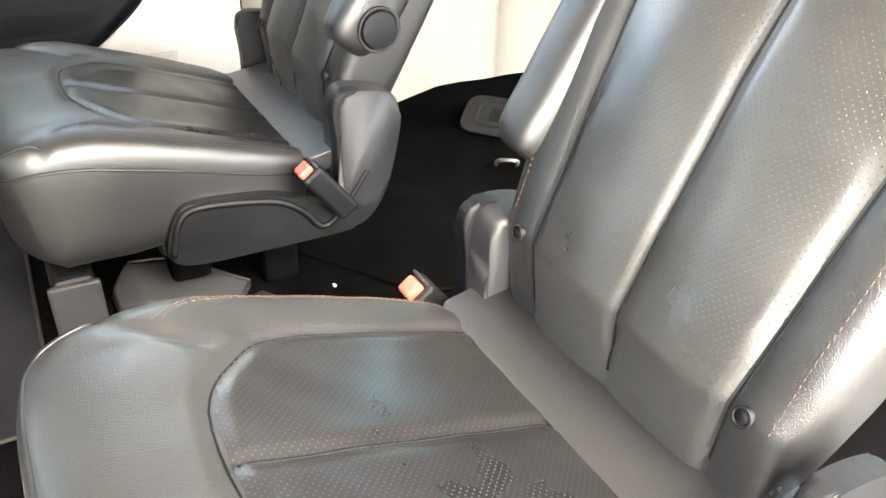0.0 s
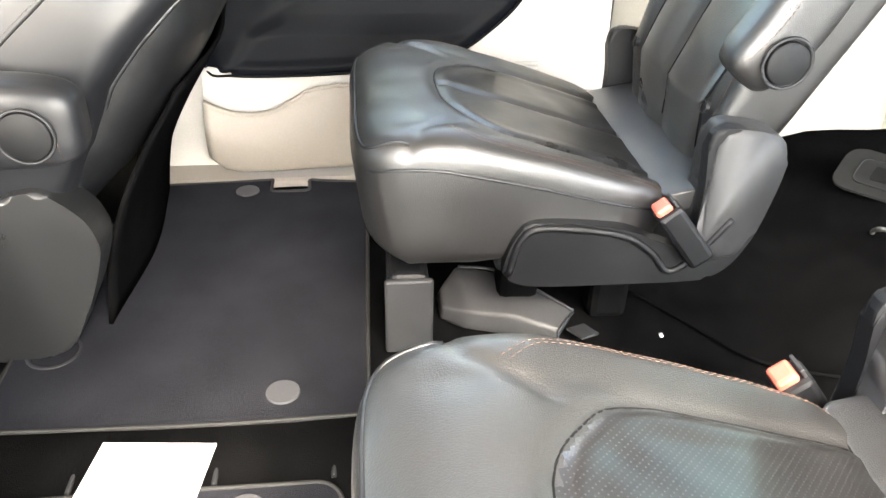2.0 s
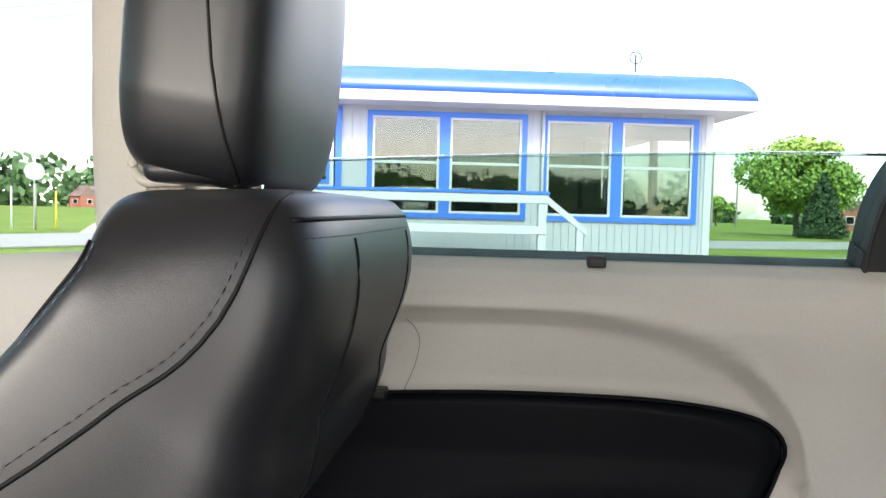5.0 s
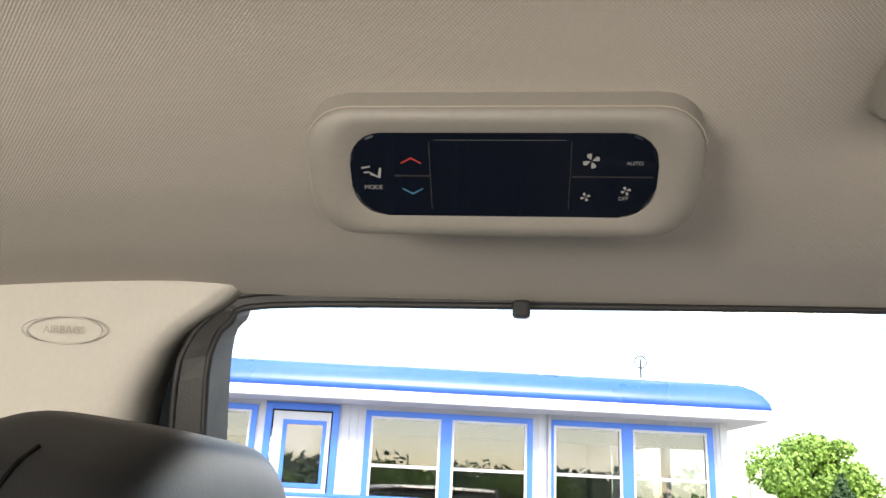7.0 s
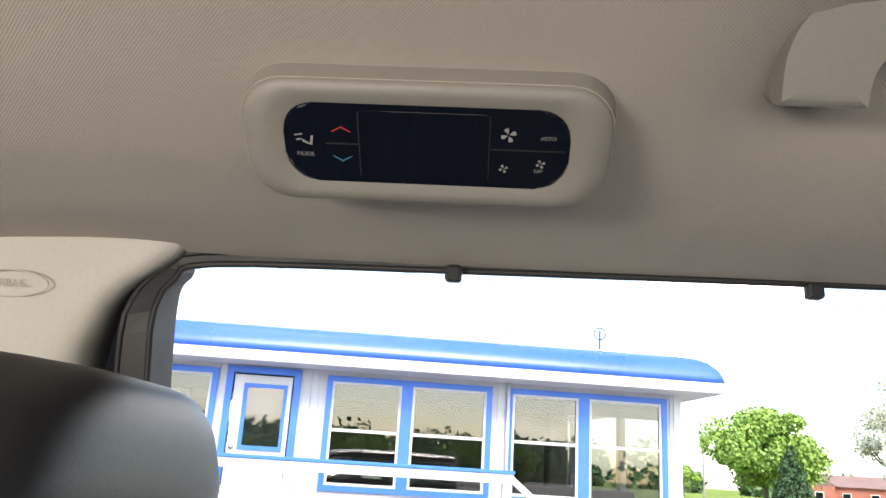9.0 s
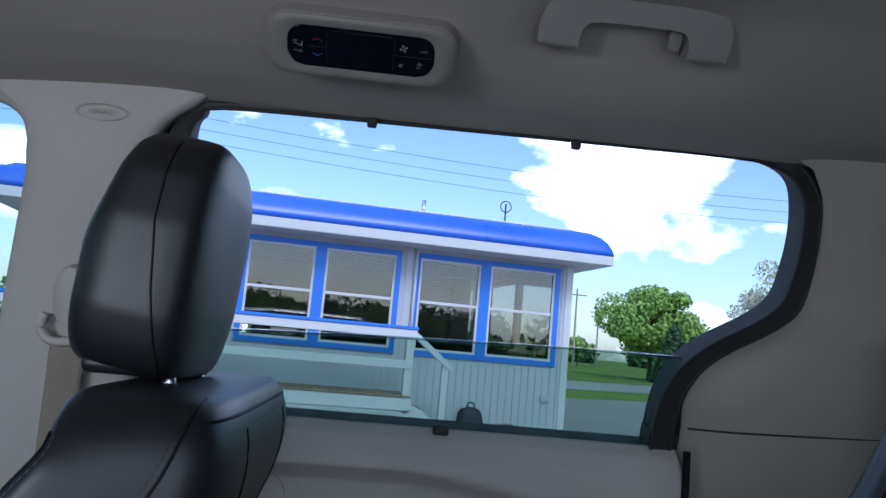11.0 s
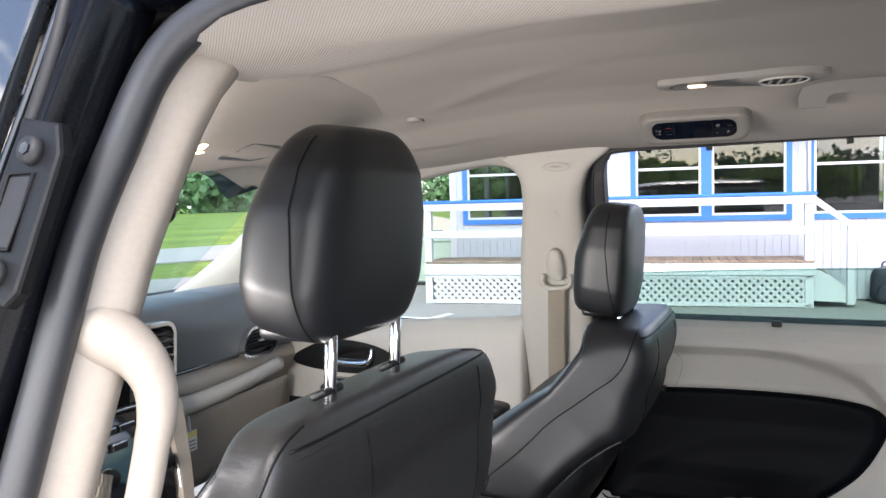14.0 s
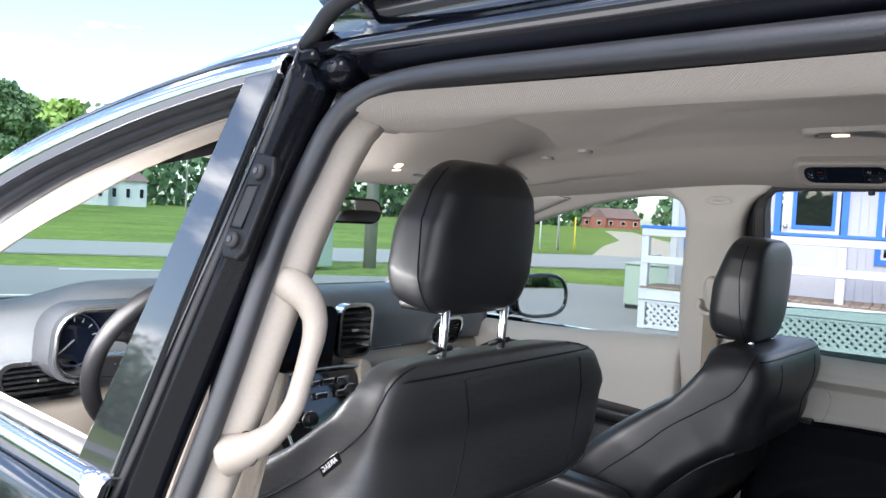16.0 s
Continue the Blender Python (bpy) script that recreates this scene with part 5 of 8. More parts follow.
# driver's belt hanging beside the pillar
db = thing("seat_belt", "grey-beige driver seat belt beside the pillar trim", "seat belt")
P = [[on_left(0.055 + 0.02 * t + q * 0.023, 1.23 - 0.62 * t, 0.054 + 0.02 * t) for q in np.linspace(-1, 1, 5)] for t in np.linspace(0, 1, 14)]
grid_mesh("webbing", np.array(P), BELT, db, "woven grey-beige webbing", thick=0.0016)

# ---- front of the cabin ----
DASH = mat("dark_grey_dash_plastic", (0.048, 0.052, 0.058), 0.5, vary=0.1, scale=10, bump=0.2, bump_scale=500)
DASH_TOP = mat("grey_soft_dash", (0.12, 0.13, 0.14), 0.55, vary=0.1, scale=10, bump=0.2, bump_scale=500)
dash = thing("dashboard", "dark grey dashboard with chrome-ringed vents and beige lower panel", "dashboard")
dx = np.linspace(-0.84, 0.84, 60)
prof = [(1.50, 1.125), (1.30, 1.16), (1.10, 1.185), (1.00, 1.185), (0.95, 1.165), (0.93, 1.12), (0.94, 1.06), (0.955, 1.00)]
P = []
for x in dx:
    hood = 0.045 * math.exp(-((x + 0.46) / 0.17) ** 4)
    mid = 0.03 * math.exp(-((x - 0.02) / 0.24) ** 4)
    side = 0.05 * (abs(x) > 0.0) * min(1, max(0, (abs(x) - 0.2) / 0.5))
    row = []
    for i, (y, z) in enumerate(prof):
        f = max(0, 1 - abs(i - 4) / 4)
        row.append((x, y + side * f - mid * f - hood * 0.6 * f, z + (hood if i in (2, 3, 4) else 0) * 0.9 + mid * 0.2 * f - side * 0.3 * f))
    P.append(np.array(smooth_line(row, 5)))
grid_mesh("dash_top", np.array(P), DASH_TOP, dash, "grey soft-touch dash top", thick=0.004)
P = []
for x in dx:
    side = 0.05 * min(1, max(0, (abs(x) - 0.2) / 0.5))
    P.append([(x, 0.950 + side, 1.01 - side * 0.2), (x, 0.925 + side, 0.985 - side * 0.2), (x, 0.92 + side, 0.95), (x, 0.95 + side, 0.90), (x, 0.99, 0.80), (x, 1.03, 0.66)])
grid_mesh("lower_panel", np.array(P), BEIGE, dash, "beige lower dash panel", thick=0.004)
tube("dash_seam", [(x, 0.944 + 0.05 * min(1, max(0, (abs(x) - 0.2) / 0.5)), 1.006 - 0.01 * min(1, max(0, (abs(x) - 0.2) / 0.5))) for x in dx], 0.005, GLOSSBLACK, dash)


def vent(cx, cy, cz, w, h, slats, lean=0.0, corner=0.03):
    T = lambda u, v, d: (cx + u + lean * v, cy + d, cz + v)
    out, inn = rounded(w, h, corner), rounded(w - 0.018, h - 0.018, corner * 0.75)
    v = part("air_vent", ring_plate(inn, out, 0.02, -0.012, T), CHROME, dash, "chrome-ringed air vent", False)
    part("vent_back", prism(inn, 0.02, 0.03, T), GLOSSBLACK, v)
    for k in range(slats):
        z = cz + (h - 0.03) * ((k + 0.5) / slats - 0.5)
        part("slat", boxed(cx + lean * (z - cz), cy + 0.004, z, w - 0.024, 0.018, 0.005, 0.001, None, 1), SHELL, v)
    part("vent_tab", boxed(cx, cy - 0.006, cz, 0.02, 0.012, 0.008, 0.002), BRUSHED, v)


vent(0.105, 0.868, 1.085, 0.125, 0.15, 7, 0.06)
vent(-0.235, 0.868, 1.085, 0.085, 0.13, 6, -0.06)
vent(0.59, 0.948, 1.035, 0.155, 0.088, 6, 0.35, 0.035)
vent(-0.70, 0.94, 1.035, 0.17, 0.085, 5, -0.25, 0.038)
part("screen_bezel", prism(rounded(0.21, 0.19, 0.025), 0.03, -0.004, lambda u, v, d: (-0.075 + u, 0.862 + d - 0.1 * v, 1.065 + v), 0.004), GLOSSBLACK, dash, "gloss black display bezel")
part("screen", prism(rounded(0.185, 0.115, 0.008), -0.004, -0.007, lambda u, v, d: (-0.075 + u, 0.862 + d - 0.1 * v, 1.085 + v)), SCREENK, dash, "dark touch display")
# centre stack
cs = [(-0.15, 0.985), (0.11, 0.985), (0.125, 0.95), (0.10, 0.80), (0.08, 0.76), (-0.12, 0.76), (-0.14, 0.80), (-0.165, 0.95)]
stack = part("control_fascia", prism(cs, 0.05, 0.0, lambda u, v, d: (u, 0.865 - 0.35 * (0.985 - v) + d, v), 0.008), GLOSSBLACK, dash, "gloss black centre stack with silver edges")
tube("fascia_edge", [(u, 0.862 - 0.35 * (0.985 - v), v) for u, v in smooth_line(cs, 5, True)], 0.005, BRUSHED, stack, closed=True)
for k, (u, v) in enumerate([(-0.10, 0.955), (-0.05, 0.957), (0.0, 0.958), (0.05, 0.957), (-0.10, 0.925), (-0.03, 0.926), (0.04, 0.925)]):
    part("button", boxed(u, 0.855 - 0.35 * (0.985 - v), v, 0.040, 0.010, 0.018, 0.003), BRUSHED, stack, "silver key")
for u, v in ((0.07, 0.925), (-0.085, 0.875), (0.06, 0.865)):
    y = 0.85 - 0.35 * (0.985 - v)
    part("knob", cyl(bmesh.new(), (u, y + 0.01, v), (u, y - 0.018, v + 0.006), 0.019, 0.017, 24, 0.003), SHELL, stack, "round black knob", True)
    tube("knob_ring", [(u + 0.020 * math.cos(a), y + 0.004, v + 0.020 * math.sin(a)) for a in np.linspace(0, 2 * np.pi, 24, endpoint=False)], 0.002, CHROME, stack, closed=True)
for k in range(3):
    part("tray_rib", boxed(-0.02, 0.80 - 0.02 * k, 0.745 - 0.045 * k, 0.22, 0.06, 0.014, 0.005), DASH, dash)
# beige side of the stack on the passenger's hand, and a hang tag
bs = smooth_line([(0.125, 0.99), (0.165, 0.985), (0.16, 0.93), (0.135, 0.82), (0.11, 0.75), (0.085, 0.75), (0.105, 0.84)], 4, True)
part("fascia_cheek", prism([tuple(p) for p in bs], 0.06, -0.012, lambda u, v, d: (u, 0.865 - 0.35 * (0.985 - v) + d, v), 0.004), BEIGE, dash, "beige stack side")
TAGY = mat("yellow_tag_card", (0.75, 0.70, 0.25), 0.7, vary=0.05)
tag_ob = thing("hang_tag", "white and yellow paper tag hanging below the dash", "tag")
part("tag_card", boxed(0.245, 0.90, 0.845, 0.045, 0.0015, 0.05), PAPER, tag_ob, "printed white paper tag")
part("tag_band", boxed(0.245, 0.8985, 0.862, 0.044, 0.001, 0.014), TAGY, tag_ob, "yellow band")
for k in range(3):
    part("print_bar", boxed(0.243, 0.8988, 0.845 - 0.009 * k, 0.034, 0.0008, 0.002), RUBBER, tag_ob)
tube("tag_string", [(0.245, 0.90, 0.868), (0.247, 0.905, 0.90), (0.25, 0.92, 0.94)], 0.004, PAPER, tag_ob)

P = []
for t in np.linspace(0, 1, 30):
    cx, cy = 0.150 + 0.52 * t, 0.905 + 0.045 * t
    cz = 0.935 - 0.010 * math.sin(math.pi * t) + 0.014 * t
    h = 0.019 + 0.004 * (1 - t)
    P.append([(cx + 0.002 * math.cos(a), cy - 0.022 * math.cos(a), cz + h * math.sin(a)) for a in np.linspace(-math.pi / 2, math.pi / 2, 11)])
grid_mesh("trim_spear", np.array(P), TRIM, dash, "pale beige trim strip", thick=0.003)
# black strip below the trim spear, put there as its shadow
tube("spear_shadow_strip", [(0.150 + 0.52 * t, 0.912 + 0.045 * t, 0.912 - 0.010 * math.sin(math.pi * t) + 0.016 * t) for t in np.linspace(0, 1, 20)], 0.003, RUBBER, dash)
P = [[(x, 0.918 + 0.05 * (x - 0.17) + 0.03 * q, 0.905 - 0.20 * q) for q in np.linspace(0, 1, 8)] for x in np.linspace(0.17, 0.72, 14)]
grid_mesh("glove_box_lid", np.array(P), BEIGE, dash, "beige glove box lid", thick=0.004)

# instrument cluster and steering wheel
cl = thing("instrument_cluster", "hooded instrument cluster with two dark round dials", "instruments")
part("cluster_hood", ring_plate(rounded(0.30, 0.135, 0.05), rounded(0.335, 0.165, 0.06), 0.03, -0.05, lambda u, v, d: (-0.545 + u, 0.92 + d - 0.2 * v, 1.115 + v)), DASH, cl, "dark hood", False)
tube("hood_ring", [(-0.545 + u, 0.868 - 0.2 * v, 1.115 + v) for u, v in rounded(0.31, 0.142, 0.05)], 0.0045, BRUSHED, cl, closed=True)
part("cluster_face", prism(rounded(0.30, 0.135, 0.05), 0.02, 0.025, lambda u, v, d: (-0.545 + u, 0.92 + d - 0.2 * v, 1.115 + v)), SCREENK, cl)
DIALB = mat("dial_blue_ring", (0.03, 0.035, 0.06), 0.3, vary=0.05)
for sx in (-0.095, 0.095):
    d0 = part("dial", cyl(bmesh.new(), (-0.545 + sx, 0.94, 1.115), (-0.545 + sx, 0.928, 1.115), 0.056, 0.056, 32), SCREENK, cl, "round dark dial", False)
    tube("dial_ring", [(-0.545 + sx + 0.056 * math.cos(a), 0.926, 1.115 + 0.056 * math.sin(a)) for a in np.linspace(0, 2 * np.pi, 32, endpoint=False)], 0.0018, DIALB, d0, closed=True)
    for k in range(11):
        a = radians(220 - 26 * k)
        part("tick", boxed(0, 0, 0, 0.010, 0.001, 0.0022, 0, Matrix.Translation((-0.545 + sx + 0.044 * math.cos(a), 0.926, 1.115 + 0.044 * math.sin(a))) @ Matrix.Rotation(-a, 4, "Y")), ICON, d0)
    part("needle", boxed(0, 0, 0, 0.04, 0.0015, 0.0025, 0, Matrix.Translation((-0.56 + sx, 0.925, 1.102)) @ Matrix.Rotation(radians(-40), 4, "Y")), ICON, d0)
RIM = mat("black_wheel_leather", (0.009, 0.009, 0.010), 0.45, vary=0.12, scale=20, spec=0.4)
sw = thing("steering_wheel", "black leather steering wheel with satin spokes", "steering wheel")
wm = Matrix.Translation((-0.487, 0.765, 1.088)) @ Matrix.Rotation(radians(24), 4, "X")
W = lambda u, v, d: tuple(wm @ Vector((u, d, v)))
tube("rim", [W(0.187 * math.cos(a), 0.187 * math.sin(a), 0) for a in np.linspace(0, 2 * np.pi, 64, endpoint=False)], 0.0185, RIM, sw, "leather rim", seg=14, closed=True, up=tuple(wm.to_3x3() @ Vector((0, 1, 0))))
part("hub", prism(rounded(0.17, 0.15, 0.06), 0.03, -0.03, W, 0.015, 3), SHELL, sw, "black airbag hub", True)
for sg in (-1, 1):
    part("spoke", prism([(sg * 0.07, 0.02), (sg * 0.18, 0.03), (sg * 0.18, -0.02), (sg * 0.07, -0.04)], 0.012, -0.008, W, 0.004), BRUSHED, sw, "satin spoke")
part("spoke", prism([(-0.03, -0.06), (0.03, -0.06), (0.022, -0.18), (-0.022, -0.18)], 0.012, -0.008, W, 0.004), SHELL, sw)
part("column", cyl(bmesh.new(), W(0, 0, 0.02), W(0, -0.02, 0.16), 0.045, 0.055, 20), SHELL, sw, "", True)
part("stalk", cyl(bmesh.new(), W(-0.03, 0.01, 0.05), W(-0.15, 0.04, 0.05), 0.008, 0.011, 12), SHELL, sw, "indicator stalk", True)

# centre console between the seats
cc = part("centre_console", boxed(-0.02, 0.52, 0.56, 0.17, 0.62, 0.24, 0.03, None, 3), DASH, None, smooth=False)
tagged(cc, "dark grey floor console between the front seats", "console")
part("console_lid", boxed(-0.02, 0.42, 0.69, 0.16, 0.36, 0.03, 0.012, None, 3), LEATHER2, cc, "padded black lid")

# windscreen, header, front pillars
wsn = thing("windscreen", "raked windscreen with a faint green tint", "window", kind="structure")
P = [[(x * (0.66 + 0.16 * (1 - t)), 0.88 + 0.66 * (1 - t) - 0.05 * x * x, 1.565 - 0.43 * (1 - t)) for x in np.linspace(-1, 1, 13)] for t in np.linspace(0, 1, 8)]
w = grid_mesh("pane", np.array(P), WIND, wsn)
w.visible_shadow = False
part("header_trim", boxed(0, 0.915, 1.55, 1.26, 0.07, 0.03, 0.012), CLOTH, wsn)
tube("cowl", [(x, 1.52 - 0.05 * x * x, 1.125) for x in np.linspace(-0.84, 0.84, 20)], 0.014, RUBBER, wsn)
for sg in (1, -1):
    scr = smooth_line([(0.668, 0.86, 1.532), (0.722, 1.00, 1.425), (0.780, 1.165, 1.31), (0.800, 1.39, 1.17), (0.815, 1.55, 1.09)], 8)
    dor = smooth_line([(0.705, 0.56, 1.492), (0.738, 0.78, 1.410), (0.788, 0.97, 1.312), (0.822, 1.09, 1.21), (0.850, 1.19, 1.10)], 8)
    P = []
    for a, b in zip(scr, dor):
        P.append([((a + (b - a) * q)[0] * sg - sg * 0.030 * math.sin(math.pi * q) ** 0.7, *(a + (b - a) * q)[1:]) for q in np.linspace(0, 1, 11)])
    ap = grid_mesh("pillar_front_right" if sg > 0 else "pillar_front_left", np.array(P), TRIM, thick=0.004)
    tagged(ap, "broad light grey windscreen pillar trim", "pillar", kind="structure")

# right front door
rd = thing("front_door", "closed front door with light grey trim, chrome handle and black armrest", "car door", "front doors")
pn = part("window_pane", prism(FRONT_R, -0.004, 0.0, on_right), PANE, rd, "clear side window pane")
pn.visible_shadow = False
tube("window_seal", [on_right(y, z, 0.006) for y, z in smooth_line([FRONT_R[0]] + FRONT_R[:0:-1][:5], 6)], 0.005, RUBBER, rd)
P = [[on_right(y, z + min(0.075, 0.02 + max(0.0, y - 0.2) * 0.35) * q, 0.012 + 0.05 * q * min(1.0, max(0.0, (y - 0.19) / 0.12))) for q in (0, 0.2, 0.5, 1.0)] for y, z in smooth_line([(0.20, 1.46), (0.216, 1.492), (0.246, 1.506), (0.30, 1.508), (0.40, 1.495), (0.51, 1.473), (0.62, 1.443), (0.74, 1.405), (0.86, 1.355), (0.98, 1.295), (1.08, 1.235)], 4)]
grid_mesh("cant_rail_trim", np.array(P), TRIM, rd, "light grey trim above the window", thick=0.003)
P = []
for y in np.linspace(0.235, 1.22, 40):
    zt = float(lerp(y, (0.235, 1.088), (0.45, 1.073), (0.66, 1.060), (1.0, 1.05), (1.22, 1.045)))
    P.append([(0.862, y, zt), (0.838, y, zt + 0.003), (0.815, y, zt - 0.01), (0.803, y, zt - 0.05), (0.800, y, 0.97), (0.797, y, 0.90), (0.790, y, 0.86), (0.792, y, 0.80), (0.785, y, 0.65), (0.77, y, 0.50)])
end = [(x + 0.075 - 0.075 * (k == 0), y - 0.012, z) for k, (x, y, z) in enumerate(P[0])]
P = [end, [(x + 0.004, y - 0.008, z) for x, y, z in P[0]]] + P
grid_mesh("door_trim", np.array(P), TRIM, rd, "light grey door trim", thick=0.004)
ho = smooth_line([(0.62, 0.955), (0.66, 0.985), (0.76, 1.005), (0.86, 1.0), (0.95, 0.965), (0.98, 0.935), (0.92, 0.915), (0.78, 0.905), (0.66, 0.915)], 5, True)
hr_ = part("handle_cup", prism([tuple(p) for p in ho], 0.806, 0.792, lambda u, v, d: (d, u, v), 0.004), SHELL, rd, "black handle cup")
tube("door_handle", smooth_line([(0.785, 0.83, 0.945), (0.778, 0.80, 0.938), (0.776, 0.72, 0.940), (0.780, 0.695, 0.955), (0.785, 0.69, 0.985)], 6), [0.007, 0.010, 0.010, 0.009, 0.006], CHROME, hr_, "chrome inner door handle", seg=10)
part("handle_dish", prism(rounded(0.15, 0.06, 0.02), 0.792, 0.7895, lambda u, v, d: (d, 0.765 + u, 0.957 + v)), GLOSSBLACK, hr_)
arm_r = Pad([(0.26, 0.845), (0.45, 0.85), (0.65, 0.855), (0.86, 0.86)], lambda v: lerp(v, (0, 0.05), (0.5, 0.055), (1, 0.035)), lambda v: 0.02 + 0 * v, lambda v: 0.035 + 0 * v, side=1, n=3, k=5, x0=0.775)
arm_r.build("armrest", LEATHER2, rd, "black padded door armrest", rows=30, cols=40, aspect=1.5)
part("switch_pod", boxed(0.765, 0.76, 0.885, 0.05, 0.14, 0.022, 0.008, None, 3), GLOSSBLACK, rd, "gloss black window switch pod")
# lower dark part of the door
P = [[(0.788, y, 0.82), (0.775, y, 0.78), (0.77, y, 0.66), (0.76, y, 0.5)] for y in np.linspace(0.232, 1.22, 10)]
grid_mesh("lower_trim", np.array(P), LEATHER2, rd, "black lower door trim", thick=0.003)

# exterior mirror on the right
mr = thing("door_mirror", "black door mirror with chrome-lit glass", "mirror")
MT = Matrix.Translation((1.035, 0.87, 1.137)) @ Matrix.Rotation(radians(-18), 4, "Z") @ Matrix.Rotation(radians(-3), 4, "X")
M = lambda u, v, d: tuple(MT @ Vector((u, d, v)))
mo = smooth_line([(-0.115, -0.045), (-0.11, 0.05), (-0.04, 0.078), (0.06, 0.078), (0.112, 0.045), (0.115, -0.03), (0.06, -0.072), (-0.06, -0.075)], 5, True)
part("housing", prism([tuple(p) for p in mo], 0.085, -0.006, M, 0.02, 3), SHELL, mr, "black mirror housing", True)
part("mirror_glass", prism([tuple(p * 0.90) for p in mo], -0.004, -0.008, M), MIRROR, mr, "silvered mirror glass")
tube("mirror_rim", [M(u * 0.955, v * 0.955, -0.008) for u, v in mo], 0.0075, GLOSSBLACK, mr, "gloss black rim", closed=True)
part("mirror_arm", boxed(0.925, 0.93, 1.085, 0.10, 0.06, 0.03, 0.012), GLOSSBLACK, mr)

# rear-view mirror, visors, overhead console
rv = thing("rearview_mirror", "small black-framed rear-view mirror", "mirror")
RM = Matrix.Translation((-0.035, 0.76, 1.418)) @ Matrix.Rotation(radians(-16), 4, "Z")
part("mirror_frame", prism(rounded(0.20, 0.066, 0.028), 0.022, 0.0, lambda u, v, d: tuple(RM @ Vector((u, d, v))), 0.006, 3), GLOSSBLACK, rv, "", True)
part("mirror_glass", prism(rounded(0.186, 0.054, 0.024), 0.0, -0.002, lambda u, v, d: tuple(RM @ Vector((u, d, v)))), MIRROR, rv)
part("mirror_stem", cyl(bmesh.new(), (0, 0.78, 1.42), (0, 0.93, 1.50), 0.010, 0.014, 12), RUBBER, rv, "", True)
for sx in (-0.38, 0.40):
    vz = 1.530 if sx > 0 else 1.535
    vi = part("sun_visor", prism(rounded(0.40, 0.19, 0.05), -0.006, 0.008, lambda u, v, d: (sx + u, 0.68 + v, vz + d - 0.12 * v), 0.005, 2), CLOTH, None, "", True)
    tagged(vi, "grey cloth sun visor folded against the headliner", "sun visor", "sun visors")
oc = thing("overhead_console", "light grey overhead console with a lit reading lamp", "overhead console")


def console_z(x, y):
    """The console's underside, which sweeps out into the headliner on both sides and behind."""
    low = float(lerp(y, (0.28, 1.66), (0.36, 1.622), (0.42, 1.580), (0.465, 1.543), (0.50, 1.522), (0.56, 1.512), (0.66, 1.503), (0.78, 1.496)))
    q = min(1.0, max(0.0, (abs(x) - 0.13) / 0.25))
    return low + (max(low, headliner_at(x, y)[2] + 0.004) - low) * q * q * (3 - 2 * q)


P = [[(x, y, console_z(x, y)) for x in np.linspace(-0.38, 0.38, 49)] for y in np.linspace(0.30, 0.78, 34)]
console = grid_mesh("console_body", np.array(P), CLOTH, oc, "greige console body sweeping into the headliner", thick=0.003)
for x, y in ((-0.130, 0.492), (-0.108, 0.520)):
    part("lamp_lens", prism(rounded(0.020, 0.016, 0.005), -0.004, 0.010, lambda u, v, d: (x + u, y + v, console_z(x, y + v) + d)), LAMP, console, "lit lamp lens")
part("console_tray", prism(rounded(0.12, 0.085, 0.025), -0.004, 0.012, lambda u, v, d: (0.03 + u, 0.515 + v, console_z(0.03, 0.515 + v) + d)), DASH, console, "dark recessed tray")

# ---- fittings on the headliner and pillars ----


def writing(text, size, m, material, parent):
    """Flat lettering as a mesh; m: its pose."""
    c = bpy.data.curves.new("text", "FONT")
    c.body, c.size, c.align_x, c.align_y = text, size, "CENTER", "CENTER"
    o = new("lettering", c)
    bpy.context.view_layer.update()
    me = bpy.data.meshes.new_from_object(o.evaluated_get(bpy.context.evaluated_depsgraph_get()))
    bpy.data.objects.remove(o)
    me.materials.clear()
    me.materials.append(material)
    t = new("lettering", me)
    t.parent = parent
    t.matrix_local = m
    return t


CN = Vector((-0.62, 0, -0.785)).normalized()
CB = Vector((-0.785, 0, 0.62)).normalized()
CC = Vector((0.524, -0.256, 1.5545)) - 0.003 * CN
CP = lambda u, v, d: tuple(CC + Vector((0, -u, 0)) + v * CB + d * CN)
CM = lambda u, v, d: Matrix.Translation(CP(u, v, d)) @ Matrix(((0, CB.x, CN.x, 0), (-1, CB.y, CN.y, 0), (0, CB.z, CN.z, 0), (0, 0, 0, 1)))
ctl = thing("climate_control_panel", "dark climate control panel in a light grey headliner surround", "control panel")
so, si = rounded(0.220, 0.080, 0.027), rounded(0.171, 0.0525, 0.019)
bm = bmesh.new()
lay = [[bm.verts.new(CP(u * f, v * g, d)) for u, v in o] for o, f, g, d in ((so, 1.05, 1.1, -0.035), (so, 1.0, 1.0, 0.001), (so, 0.985, 0.965, 0.005), (si, 1.10, 1.22, 0.005), (si, 1.0, 1.0, 0.003))]
for a, b in zip(lay[:-1], lay[1:]):
    for i in range(len(a)):
        j = (i + 1) % len(a)
        bm.faces.new((a[i], a[j], b[j], b[i]))
sur = part("surround", bm, SURROUND, ctl, "light grey plastic surround", True)
# joint line round the surround, drawn in for its slight shadow edge
tube("surround_edge_line", [CP(u * 1.004, v * 1.010, 0.0004) for u, v in so], 0.0006, BEIGE, sur, closed=True, seg=5)
face = part("panel_face", prism(si, -0.01, 0.0035, CP, 0.002), SCREENK, ctl, "dark glossy panel face")
part("display", prism(rounded(0.078, 0.044, 0.003), 0.0035, 0.0040, lambda u, v, d: CP(u - 0.001, v, d)), SCREENK, ctl)
